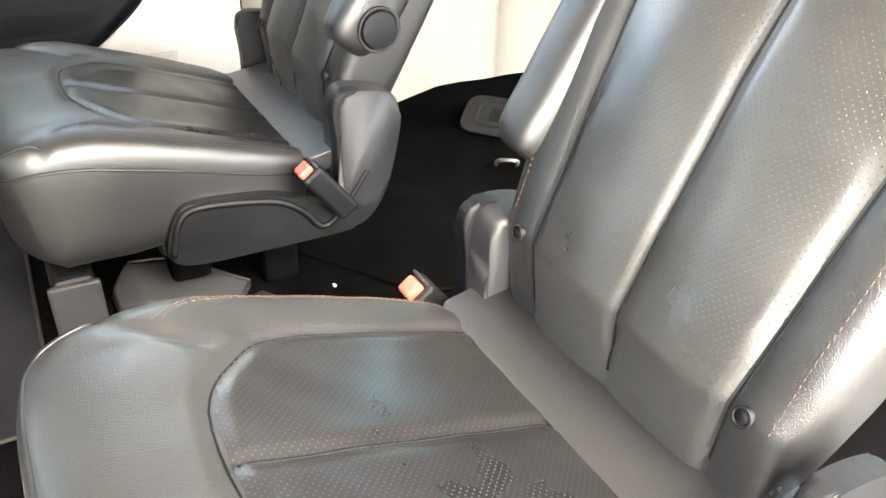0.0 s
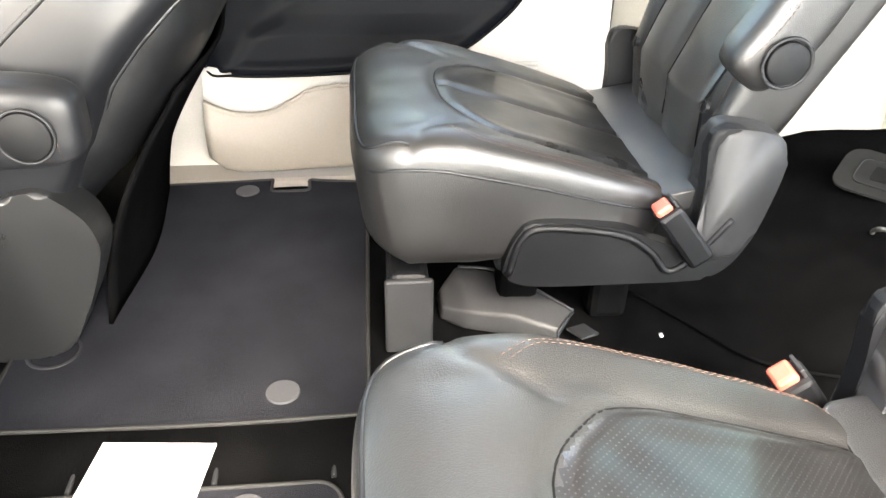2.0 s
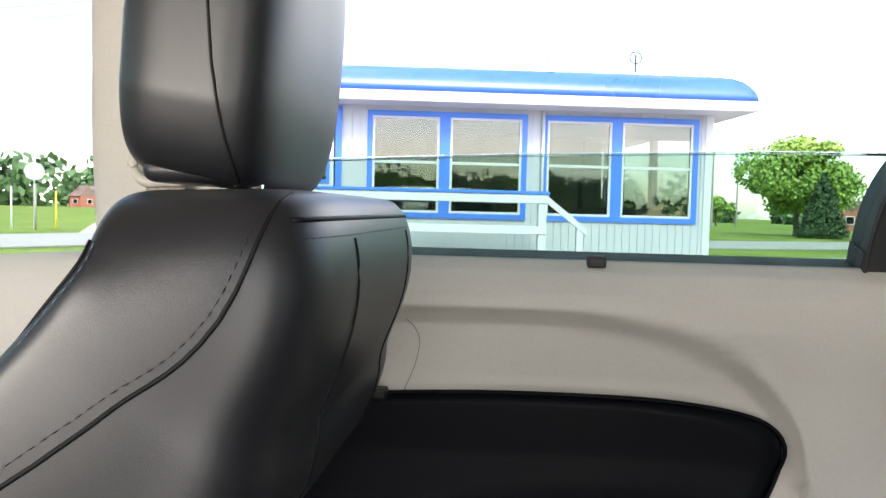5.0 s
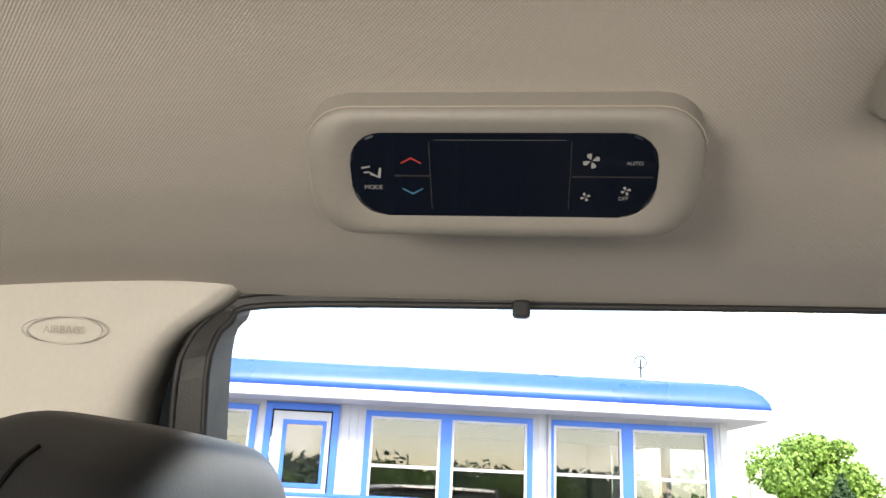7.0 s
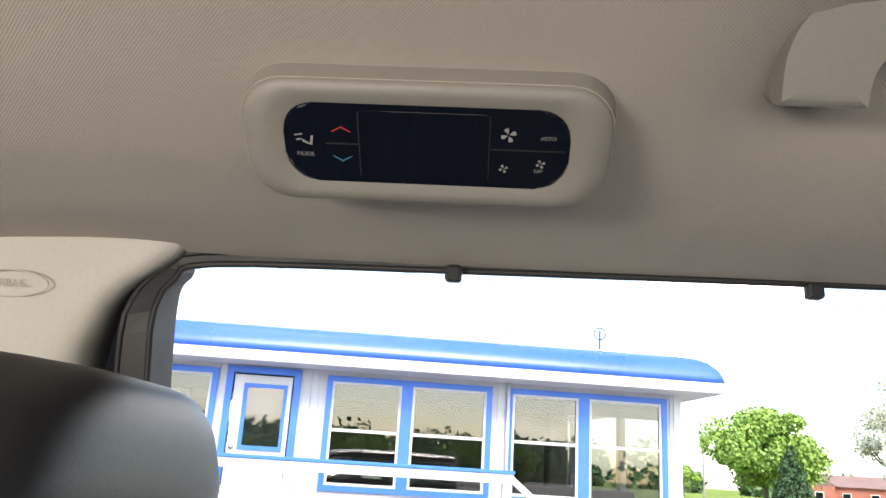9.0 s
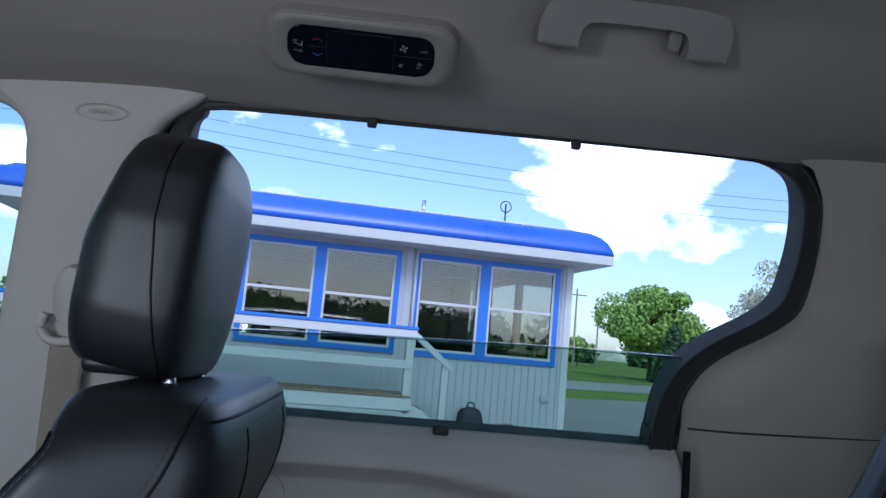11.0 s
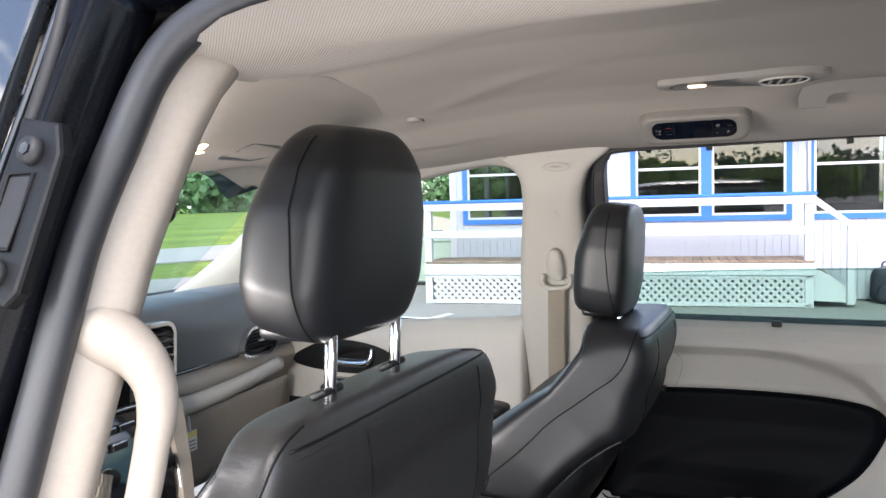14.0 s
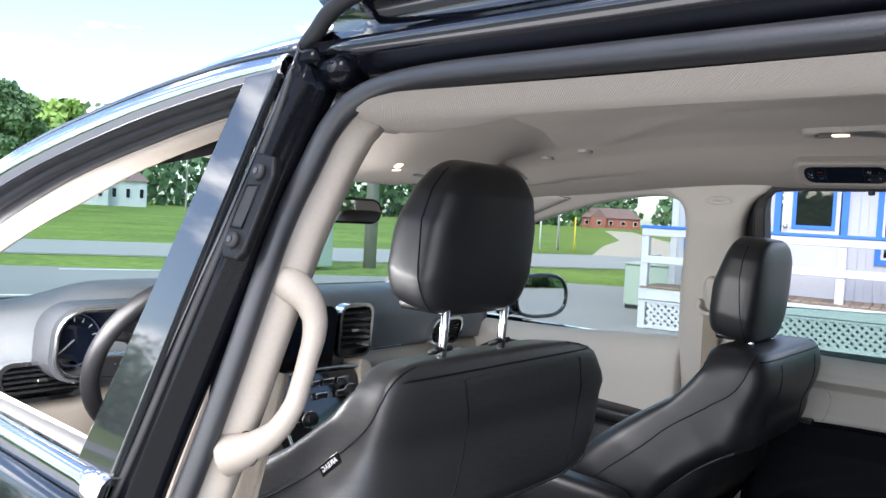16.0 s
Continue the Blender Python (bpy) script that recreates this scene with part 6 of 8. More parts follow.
for u in (-0.061, -0.040, 0.038):
    part("key_gap", boxed(0, 0, 0, 0.0006, 0.042 if u != -0.061 else 0.0006, 0.0006, 0, CM(u if u != -0.061 else -0.05, 0, 0.0040)), RUBBER, ctl)
for u in (-0.0505, 0.061):
    part("key_gap", boxed(0, 0, 0, 0.020 if u < 0 else 0.044, 0.0006, 0.0006, 0, CM(u, 0.0, 0.0040)), RUBBER, ctl)
writing("MODE", 0.0038, CM(-0.073, -0.0075, 0.0042), ICON, ctl)
writing("AUTO", 0.0033, CM(0.0725, 0.0085, 0.0042), ICON, ctl)
writing("OFF", 0.0032, CM(0.068, -0.0135, 0.0042), ICON, ctl)


def fan_icon(u, v, r):
    bm = bmesh.new()
    for k in range(4):
        a = k * math.pi / 2 + 0.4
        bm.faces.new([bm.verts.new(CP(u + r * q * math.cos(a + w), v + r * q * math.sin(a + w), 0.0043)) for q, w in ((0.12, 0), (0.6, -0.42), (1.0, -0.35), (1.05, 0.15), (0.8, 0.42), (0.45, 0.35))])
    part("fan_icon", bm, ICON, ctl)


fan_icon(0.049, 0.0100, 0.0046)
fan_icon(0.047, -0.0125, 0.0028)
fan_icon(0.069, -0.0085, 0.0028)
for v, m in ((0.0095, ICON_R), (-0.0095, ICON_B)):
    sg = 1 if v > 0 else -1
    bm = bmesh.new()
    for a in (-1, 1):
        q = [(a * 0.0055, -0.0018 * sg), (0, 0.0012 * sg), (0, 0.0024 * sg), (a * 0.0062, -0.0012 * sg)]
        bm.faces.new([bm.verts.new(CP(-0.0505 + u, v + w, 0.0043)) for u, w in q])
    part("arrow_icon", bm, m, ctl)
bm = bmesh.new()
for pts in ([(-0.002, 0.002), (0.003, -0.001), (0.004, 0.004), (0.0055, 0.004), (0.0045, -0.0025), (-0.001, -0.0005)], [(-0.006, 0.0035), (-0.001, 0.0045), (-0.001, 0.0055), (-0.006, 0.0045)], [(-0.005, 0.0005), (-0.002, 0.001), (-0.002, 0.002), (-0.005, 0.0015)]):
    bm.faces.new([bm.verts.new(CP(-0.073 + u, 0.001 + v, 0.0043)) for u, v in pts])
part("airflow_icon", bm, ICON, ctl)

# lamp and vent module
lm = thing("roof_lamp_and_vent", "light grey roof module with a lit lamp and round air vent", "roof lamp")
bo_ = smooth_line([(-0.205, 0.0), (-0.215, 0.017), (-0.28, 0.022), (-0.36, 0.026), (-0.43, 0.036), (-0.485, 0.026), (-0.510, 0.0), (-0.485, -0.024), (-0.43, -0.032), (-0.36, -0.022), (-0.28, -0.018), (-0.215, -0.015)], 5, True)
LT = lambda y, q, d: (0.372 - q, y, headliner_at(0.372 - q, y)[2] - d)
part("housing", prism([tuple(p) for p in bo_], -0.006, 0.011, LT, 0.005, 3), HANDLE, lm, "light grey housing", True)
part("lamp_lens", prism([(-0.279 + u, v) for u, v in rounded(0.034, 0.013, 0.004)], 0.010, 0.0135, LT, 0.001), LAMP, lm, "glowing warm lamp lens")
part("lamp_switch", prism([(-0.232 + u, v) for u, v in rounded(0.008, 0.005, 0.002)], 0.010, 0.0125, LT), RUBBER, lm)
ell = [(-0.432 + 0.042 * math.cos(a), 0.022 * math.sin(a)) for a in np.linspace(0, 2 * np.pi, 32, endpoint=False)]
vr = part("vent_throat", prism(ell, 0.006, 0.0142, LT), SEAMK, lm, "dark vent opening")
tube("vent_ring", [LT(y, q, 0.0142) for y, q in ell], 0.0024, TRIM, vr, closed=True)
for k in range(4):
    y = -0.457 + 0.0165 * k
    leaf = [(-0.013, -0.0012), (-0.005, -0.0040), (0.006, -0.0032), (0.013, -0.0008), (0.013, 0.0008), (0.006, 0.0018), (-0.005, 0.0015), (-0.013, 0.0012)]
    part("vane", prism([(y + v - 0.35 * u, u) for u, v in leaf], 0.0136, 0.0166, LT), HANDLE, vr, "curved grey vane")

# ceiling grab handle
gh2 = thing("ceiling_grab_handle", "light grey plastic grab handle with a coat hook", "grab handle")
HL = lambda y, x, d: (x, y, headliner_at(x, y)[2] - d)
GY, GX = -0.570, 0.512
gz = headliner_at(GX, GY)[2]
GV = Vector((-0.80, 0.0, -0.60))
GW = Vector((-0.60, 0.0, 0.80))
G3 = lambda u, v, d: tuple(Vector((GX, GY - u, gz)) + GV * d + GW * v)
bar = []
for q in smooth_line([(-0.112, -0.030), (-0.113, 0.0), (-0.104, 0.022), (-0.082, 0.031), (0.0, 0.033), (0.082, 0.031), (0.104, 0.022), (0.113, 0.0), (0.112, -0.030)], 8):
    bar.append(tuple(q))
inn_ = [(u * 0.57, -0.030 + (v + 0.030) * 0.56) for u, v in bar]
bm = prism(bar + inn_[::-1], 0.010, 0.032, G3, 0.008, 4)
part("handle_bar", bm, HANDLE, gh2, "moulded handle bar")
part("coat_hook", prism([(0.044, 0.006), (0.060, 0.006), (0.060, -0.024), (0.044, -0.022)], 0.004, 0.018, G3, 0.003, 2), HANDLE, gh2, "small coat hook", True)
for u in (-0.095, 0.095):
    part("handle_foot", prism([(u + a, -0.018 + b) for a, b in rounded(0.034, 0.030, 0.010)], -0.03, 0.014, G3, 0.002), HANDLE, gh2, "handle mounting foot", True)

# round clips on the headliner
for x, y in ((0.398, 0.335), (0.410, 0.460)):
    c = part("headliner_clip", cyl(bmesh.new(), HL(y, x, -0.006), HL(y, x, 0.0035), 0.021, 0.019, 24, 0.0015), HANDLE, None, "", True)
    tagged(c, "small oval light grey headliner clip", "clip", "headliner clips")

# seat belt on the right pillar
sb = thing("seat_belt", "grey-beige seat belt hanging from its pillar guide", "seat belt")
part("belt_slider", prism([tuple(p) for p in smooth_line([(0.128, 1.232), (0.133, 1.27), (0.126, 1.300), (0.112, 1.308), (0.098, 1.299), (0.092, 1.265), (0.096, 1.228)], 5, True)], 0.062, 0.084, lambda y, z, d: on_right(y, z, d), 0.005, 3), TRIM, sb, "light grey belt guide cover", True)
tube("guide_loop", smooth_line([on_right(0.144, 1.242, 0.080), on_right(0.149, 1.224, 0.084), on_right(0.135, 1.209, 0.088), on_right(0.110, 1.209, 0.088), on_right(0.086, 1.211, 0.088), on_right(0.072, 1.224, 0.084), on_right(0.078, 1.242, 0.080)], 6), 0.0065, TRIM, sb, "grey belt loop")
P = []
for t in np.linspace(0, 1, 24):
    z = 1.212 - 0.40 * t
    yc = 0.110 + 0.034 * t
    row = []
    for q in np.linspace(-1, 1, 7):
        row.append(on_right(yc + q * 0.023, z, 0.086 + 0.018 * t + 0.003 * math.sin(3 * t + q)))
    P.append(row)
grid_mesh("webbing", np.array(P), BELT, sb, "woven grey-beige webbing", thick=0.0016)
part("belt_tongue", boxed(*on_right(0.143, 0.925, 0.11), 0.022, 0.06, 0.05, 0.008, None, 3), SHELL, sb, "black belt tongue", True)
part("height_slot", prism(rounded(0.016, 0.11, 0.007), 0.053, 0.058, lambda u, v, d: on_right(0.105 + u, 1.345 + v, d)), TRIM, sb)
sb2 = thing("seat_belt", "grey-beige rear seat belt on the quarter trim", "seat belt")
RX2 = 0.715
part("belt_slider", prism(rounded(0.045, 0.085, 0.02), 0.0, 0.022, lambda u, v, d: (RX2 - d, -1.08 + u, 1.30 + v), 0.005, 3), TRIM, sb2, "light grey belt guide cover", True)
tube("guide_loop", smooth_line([(RX2 - 0.02, -1.04, 1.275), (RX2 - 0.028, -1.035, 1.255), (RX2 - 0.03, -1.08, 1.243), (RX2 - 0.028, -1.125, 1.255), (RX2 - 0.02, -1.12, 1.275)], 6), 0.008, TRIM, sb2, "grey belt loop")
P = [[(RX2 - 0.03 - 0.01 * t, -1.08 + q * 0.023 - 0.06 * t, 1.245 - 0.5 * t) for q in np.linspace(-1, 1, 5)] for t in np.linspace(0, 1, 12)]
grid_mesh("webbing", np.array(P), BELT, sb2, "woven webbing", thick=0.0016)
pm = Matrix.Translation(on_right(0.095, 1.508, 0.0445)) @ Matrix(((0, -0.276, -0.961, 0), (-1, 0, 0, 0), (0, 0.961, -0.276, 0), (0, 0, 0, 1)))
ab = thing("airbag_emblem", "small embossed airbag lettering on the pillar trim", "lettering")
writing("AIRBAG", 0.009, pm, BEIGE, ab)
tube("emblem_rim", [tuple(pm @ Vector((0.034 * math.cos(a), 0.011 * math.sin(a), 0.0))) for a in np.linspace(0, 2 * np.pi, 32, endpoint=False)], 0.0007, TRIM, ab, closed=True, seg=5)

# ---- floor things ----
mz = FLOOR_Z + 0.012


def floor_mat(outline, label, discs):
    ol = smooth_line(outline, 5, True) if len(outline) > 40 else np.array(outline)
    root = part("floor_mat", prism([tuple(p) for p in ol], FLOOR_Z + 0.002, mz, lambda u, v, d: (u, v, d + 0.0015 * math.sin(u * 21) * math.cos(v * 17)), 0.0), MAT)
    tagged(root, label, "floor mat", "floor mats")
    tube("binding", [(u, v, mz) for u, v in ol], 0.003, MATEDGE, root, "stitched grey binding", closed=True, seg=6)
    for x, y in discs:
        part("anchor_disc", cyl(bmesh.new(), (x, y, mz - 0.002), (x, y, mz + 0.003), 0.0225, 0.0215, 32), DISC, root, "round grey anchor disc")


def corner(x, y, r, a0, a1, n=6):
    return [(x + r * math.cos(radians(a0 + (a1 - a0) * k / n)), y + r * math.sin(radians(a0 + (a1 - a0) * k / n))) for k in range(n + 1)]


floor_mat(corner(0.055, -0.257, 0.02, 180, 270) + [(0.36, -0.283), (0.50, -0.285)] + corner(0.665, -0.262, 0.02, 270, 360) + [(0.694, -0.20)] + corner(0.690, -0.184, 0.008, 0, 90, 3) + corner(0.664, -0.166, 0.012, 270, 180, 4) + [(0.652, -0.13)]
          + corner(0.664, -0.118, 0.012, 180, 90, 4) + corner(0.694, -0.098, 0.008, 270, 360, 3) + [(0.695, 0.0)] + corner(0.66, 0.16, 0.03, 0, 90) + [(0.40, 0.20), (0.2, 0.20)] + corner(0.07, 0.17, 0.03, 90, 180) + [(0.036, 0.05), (0.032, -0.10)],
          "charcoal carpet mat with grey binding and two anchor discs", [(0.083, -0.168), (0.655, -0.062)])
floor_mat(corner(-0.10, -0.215, 0.03, 0, -90) + [(-0.36, -0.25), (-0.55, -0.25)] + corner(-0.66, -0.22, 0.03, 270, 180) + [(-0.69, 0.0)] + corner(-0.66, 0.17, 0.03, 180, 90) + [(-0.4, 0.20)] + corner(-0.10, 0.17, 0.03, 90, 0) + [(-0.068, 0.0)],
          "charcoal carpet mat with grey binding by the open doorway", [(-0.104, -0.141)])
for y in (-0.235, -0.10, 0.06):
    part("channel_rib", boxed(-0.017, y, FLOOR_Z + 0.004, 0.085, 0.006, 0.010, 0.002), RUBBER, floor)
paper = part("paper_sheet", prism([(-0.009, -0.098), (0.004, 0.034), (-0.091, 0.047), (-0.100, -0.085)], mz + 0.006, mz + 0.0085, lambda u, v, d: (u, v, d + 0.006 * math.exp(-((u + 0.05) / 0.03) ** 2)), 0.0), PAPER)
tagged(paper, "blank white folded paper lying between the floor mats", "paper")

# support and storage pouch below the right-hand seat
sp = part("seat_support", boxed(0.215, -0.337, 0.50, 0.10, 0.055, 0.13, 0.012, Matrix.Identity(4), 3), SHELL)
tagged(sp, "black plastic folding support below the captain seat", "seat support")
part("support_rib", boxed(0.165, -0.337, 0.50, 0.01, 0.066, 0.12, 0.004), RUBBER, sp)
pouch = thing("storage_pouch", "slumped black vinyl pouch lying below the seat", "pouch")
bm = bmesh.new()
loops = [[bm.verts.new(p) for p in st] for st in (
    [(0.232, -0.386, 0.440), (0.228, -0.390, 0.466), (0.262, -0.388, 0.474), (0.290, -0.386, 0.440)],
    [(0.206, -0.418, 0.440), (0.206, -0.430, 0.470), (0.283, -0.415, 0.503), (0.306, -0.412, 0.440)],
    [(0.184, -0.486, 0.440), (0.187, -0.490, 0.474), (0.262, -0.484, 0.500), (0.292, -0.484, 0.440)],
    [(0.164, -0.548, 0.440), (0.166, -0.550, 0.461), (0.196, -0.580, 0.472), (0.232, -0.590, 0.440)])]
for a, b in zip(loops[:-1], loops[1:]):
    for k in range(4):
        bm.faces.new((a[k], a[(k + 1) % 4], b[(k + 1) % 4], b[k]))
bm.faces.new(loops[0][::-1])
bm.faces.new(loops[-1])
bmesh.ops.recalc_face_normals(bm, faces=bm.faces)
bmesh.ops.bevel(bm, geom=bm.edges[:], offset=0.006, segments=3, affect="EDGES", profile=0.6)
pb = part("pouch_body", bm, POUCH, pouch, "creased black vinyl", True)
tube("pouch_piping", smooth_line([(0.281, -0.418, 0.502), (0.262, -0.484, 0.4995), (0.197, -0.578, 0.472)], 8), 0.0022, LEATHER2, pb)
tube("end_piping", smooth_line([(0.166, -0.550, 0.444), (0.168, -0.552, 0.461), (0.194, -0.577, 0.471)], 6), 0.0022, LEATHER2, pb)
part("strap_end", boxed(0, 0, 0, 0.030, 0.040, 0.004, 0.0015, Matrix.Translation((0.172, -0.588, 0.452)) @ Matrix.Rotation(0.6, 4, "Z") @ Matrix.Rotation(0.25, 4, "X")), RUBBER, pb, "loose strap end")

# recessed plate and tie-down hook in the rear floor
pl_ = thing("floor_anchor_plate", "grey plastic anchor plate in the black carpet", "anchor plate")
PT = lambda u, v, d: (0.515 + 0.75 * u - 0.66 * v, -1.25 + 0.66 * u + 0.75 * v, 0.505 + d - 0.42 * v)
part("plate", prism(rounded(0.165, 0.105, 0.028), 0.0, 0.004, PT, 0.002), PLATE, pl_, "grey plate")
tube("recess_rim", [PT(u * 0.62, v * 0.60, 0.0042) for u, v in rounded(0.165, 0.105, 0.028)], 0.0022, PLATE, pl_, "raised rim of the recess", closed=True)
part("slot", prism(rounded(0.046, 0.034, 0.004), 0.004, 0.0050, PT), SEAMK, pl_, "dark slot")
hk = tube("tie_down_hook", smooth_line([(0.405, -1.175, 0.448), (0.385, -1.158, 0.472), (0.360, -1.150, 0.490), (0.345, -1.163, 0.494), (0.342, -1.180, 0.488), (0.362, -1.192, 0.468), (0.385, -1.205, 0.446)], 6), 0.0042, STEEL_DULL, None)
tagged(hk, "dull metal tie-down loop in the rear floor carpet", "hook")
lint = part("lint", boxed(0.172, -0.707, FLOOR_Z + 0.003, 0.008, 0.005, 0.003, 0.001), PAPER)
tagged(lint, "tiny pale fleck on the black carpet", "lint")
cup = tube("cup_ring", [(0.190 + 0.034 * math.cos(a), 0.148 + 0.034 * math.sin(a), FLOOR_Z + 0.010) for a in np.linspace(0, 2 * np.pi, 28, endpoint=False)], 0.004, RUBBER, None, closed=True)
tagged(cup, "dark rubber floor ring beside the seat rail", "ring")
hair = tube("loose_hair", smooth_line([(0.800, -0.177, 1.023), (0.795, -0.190, 1.012), (0.794, -0.196, 0.995), (0.797, -0.190, 0.965), (0.80, -0.177, 0.933)], 8), 0.0004, RUBBER, None, seg=4)
tagged(hair, "single dark hair caught on the door trim", "hair")

# white lettering of the woven tag on the driver seat's flank
tm = Matrix.Translation((-0.7445, -0.022, 1.112)) @ Matrix(((0, 0, -1, 0), (-0.77, -0.64, 0, 0), (0.64, -0.77, 0, 0), (0, 0, 0, 1))) @ Matrix.Rotation(radians(180), 4, "Z")
tg = part("fabric_tag", boxed(0, 0, 0, 0.042, 0.014, 0.0016, 0.0004, tm), GLOSSBLACK, driver, "small black woven safety tag")
writing("AIRBAG", 0.0095, tm @ Matrix.Translation((0, 0, 0.0016)), ICON_W, tg)

# ---- the diner ----
FN, FU = Vector((0.990, 0.139, 0)), Vector((-0.139, 0.990, 0))
FACE = 9.70


def at(s, c, z):
    """A point by its place along the facade, its distance from the van, and its height."""
    v = FN * c + FU * s
    return (v.x, v.y, z)


def slab(bm, s0, s1, c0, c1, z0, z1, bevel=0.0):
    m = Matrix.Translation(at((s0 + s1) / 2, (c0 + c1) / 2, (z0 + z1) / 2)) @ Matrix(((FN.x, FU.x, 0, 0), (FN.y, FU.y, 0, 0), (0, 0, 1, 0), (0, 0, 0, 1)))
    return box(bm, 0, 0, 0, abs(c1 - c0), abs(s1 - s0), abs(z1 - z0), bevel, m, 1)


SIDING = mat("white_painted_siding", (0.45, 0.47, 0.52), 0.6, vary=0.05, scale=1.2, fine=40, bump=0.1, bump_scale=60)
WHITE = mat("white_paint", (0.56, 0.57, 0.59), 0.5, vary=0.05, scale=2, fine=60, bump=0.1, bump_scale=80)
BLUE = mat("royal_blue_paint", (0.035, 0.17, 0.66), 0.42, vary=0.08, scale=2, fine=40)
AWN = mat("blue_roof_metal", (0.03, 0.12, 0.62), 0.32, vary=0.10, scale=0.8, fine=12)
DECK = mat("weathered_deck_boards", (0.23, 0.175, 0.125), 0.85, vary=0.3, scale=1.5, fine=50, bump=0.4, bump_scale=60, island=True)
INSIDE = mat("dim_room_walls", (0.30, 0.27, 0.235), 0.8, vary=0.2, scale=1.5)
VALANCE = mat("brown_valance_cloth", (0.10, 0.085, 0.07), 0.85, vary=0.15, scale=3)
WPANE = glass("diner_window_pane", (0.56, 0.57, 0.56), 1.95)
diner = thing("diner", "white-sided diner with blue window frames and rounded blue roof edge", "building")
WINS = [(1.52, 2.59, False), (-0.775, 0.21, True), (-1.83, -0.775, True), (-2.995, -2.02, True), (-4.06, -2.995, True)]
Z0, Z1 = 1.06, 2.41
DOOR = (0.53, 1.42, 0.58, 2.45)
# wall pieces between the openings
solids = [(-4.20, 2.74, 0.02, Z0), (-4.20, 2.74, 2.45, 2.66), (-4.20, -4.06, Z0, 2.45), (-2.02, -1.83, Z0, 2.45), (0.21, 0.53, Z0, 2.45), (1.42, 1.52, Z0, 2.45), (2.59, 2.74, Z0, 2.45),
          (-4.06, -2.02, Z1, 2.45), (-1.83, 0.21, Z1, 2.45), (1.52, 2.59, Z1, 2.45)]
bm = bmesh.new()
for s0, s1, z0, z1 in solids:
    slab(bm, s0, s1, FACE, FACE + 0.12, z0, z1)
wall = part("wall", bm, SIDING, diner, "white vertical board siding")
# battens of the siding
for k in range(70):
    s = -4.15 + 0.1 * k
    for s0, s1, z0, z1 in solids:
        if s0 + 0.02 < s < s1 - 0.02 and not (DOOR[0] < s < DOOR[1]):
            part("siding_board", slab(bmesh.new(), s - 0.0465, s + 0.0465, FACE - 0.013, FACE + 0.002, z0, z1), SIDING, wall)
for s in (-4.20, 2.74):
    part("corner_board", slab(bmesh.new(), s - 0.05, s + 0.05, FACE - 0.03, FACE + 0.08, 0.02, 2.5, 0.005), WHITE, diner, "white corner board")
bm = bmesh.new()
# end and rear walls stand between large window openings
for s0, s1 in ((-4.2, -4.12), (2.66, 2.74)):
    slab(bm, s0, s1, FACE + 0.1, FACE + 4.0, 0.02, 1.06)
    slab(bm, s0, s1, FACE + 0.1, FACE + 4.0, 2.41, 2.6)
    for c in (0.1, 2.0, 3.8):
        slab(bm, s0, s1, FACE + c, FACE + c + 0.2, 1.06, 2.41)
slab(bm, -4.2, 2.74, FACE + 3.9, FACE + 4.0, 0.02, 1.06)
slab(bm, -4.2, 2.74, FACE + 3.9, FACE + 4.0, 2.41, 2.6)
for q in (-4.2, -2.6, -2.2, -0.6, 0.2, 1.6, 2.4):
    slab(bm, q, q + 0.34, FACE + 3.9, FACE + 4.0, 1.06, 2.41)
slab(bm, -4.2, 2.74, FACE + 0.1, FACE + 4.0, 0.35, 0.40)
slab(bm, -4.2, 2.74, FACE + 0.1, FACE + 4.0, 2.60, 2.66)
part("side_walls", bm, SIDING, diner)
part("room_lining", slab(bmesh.new(), -3.2, 1.2, FACE + 2.6, FACE + 2.65, 0.4, 2.6), INSIDE, diner, "dim interior wall")
part("valance", slab(bmesh.new(), -4.08, 2.62, FACE + 0.28, FACE + 0.32, 2.16, 2.60), VALANCE, diner, "brown inner valance above the windows")
bm = bmesh.new()
for s0, s1, c0, c1, z0, z1 in ((-4.0, -2.2, 1.0, 1.6, 0.4, 1.25), (-1.7, -0.9, 1.2, 1.8, 0.4, 1.35), (-0.3, 0.2, 1.5, 2.0, 0.4, 1.9), (1.7, 2.1, 0.9, 1.3, 0.4, 2.1), (-3.3, -3.0, 1.9, 2.2, 0.4, 2.3)):
    slab(bm, s0, s1, FACE + c0, FACE + c1, z0, z1, 0.02)
part("furnishings", bm, INSIDE, diner, "dim counters and cupboards")
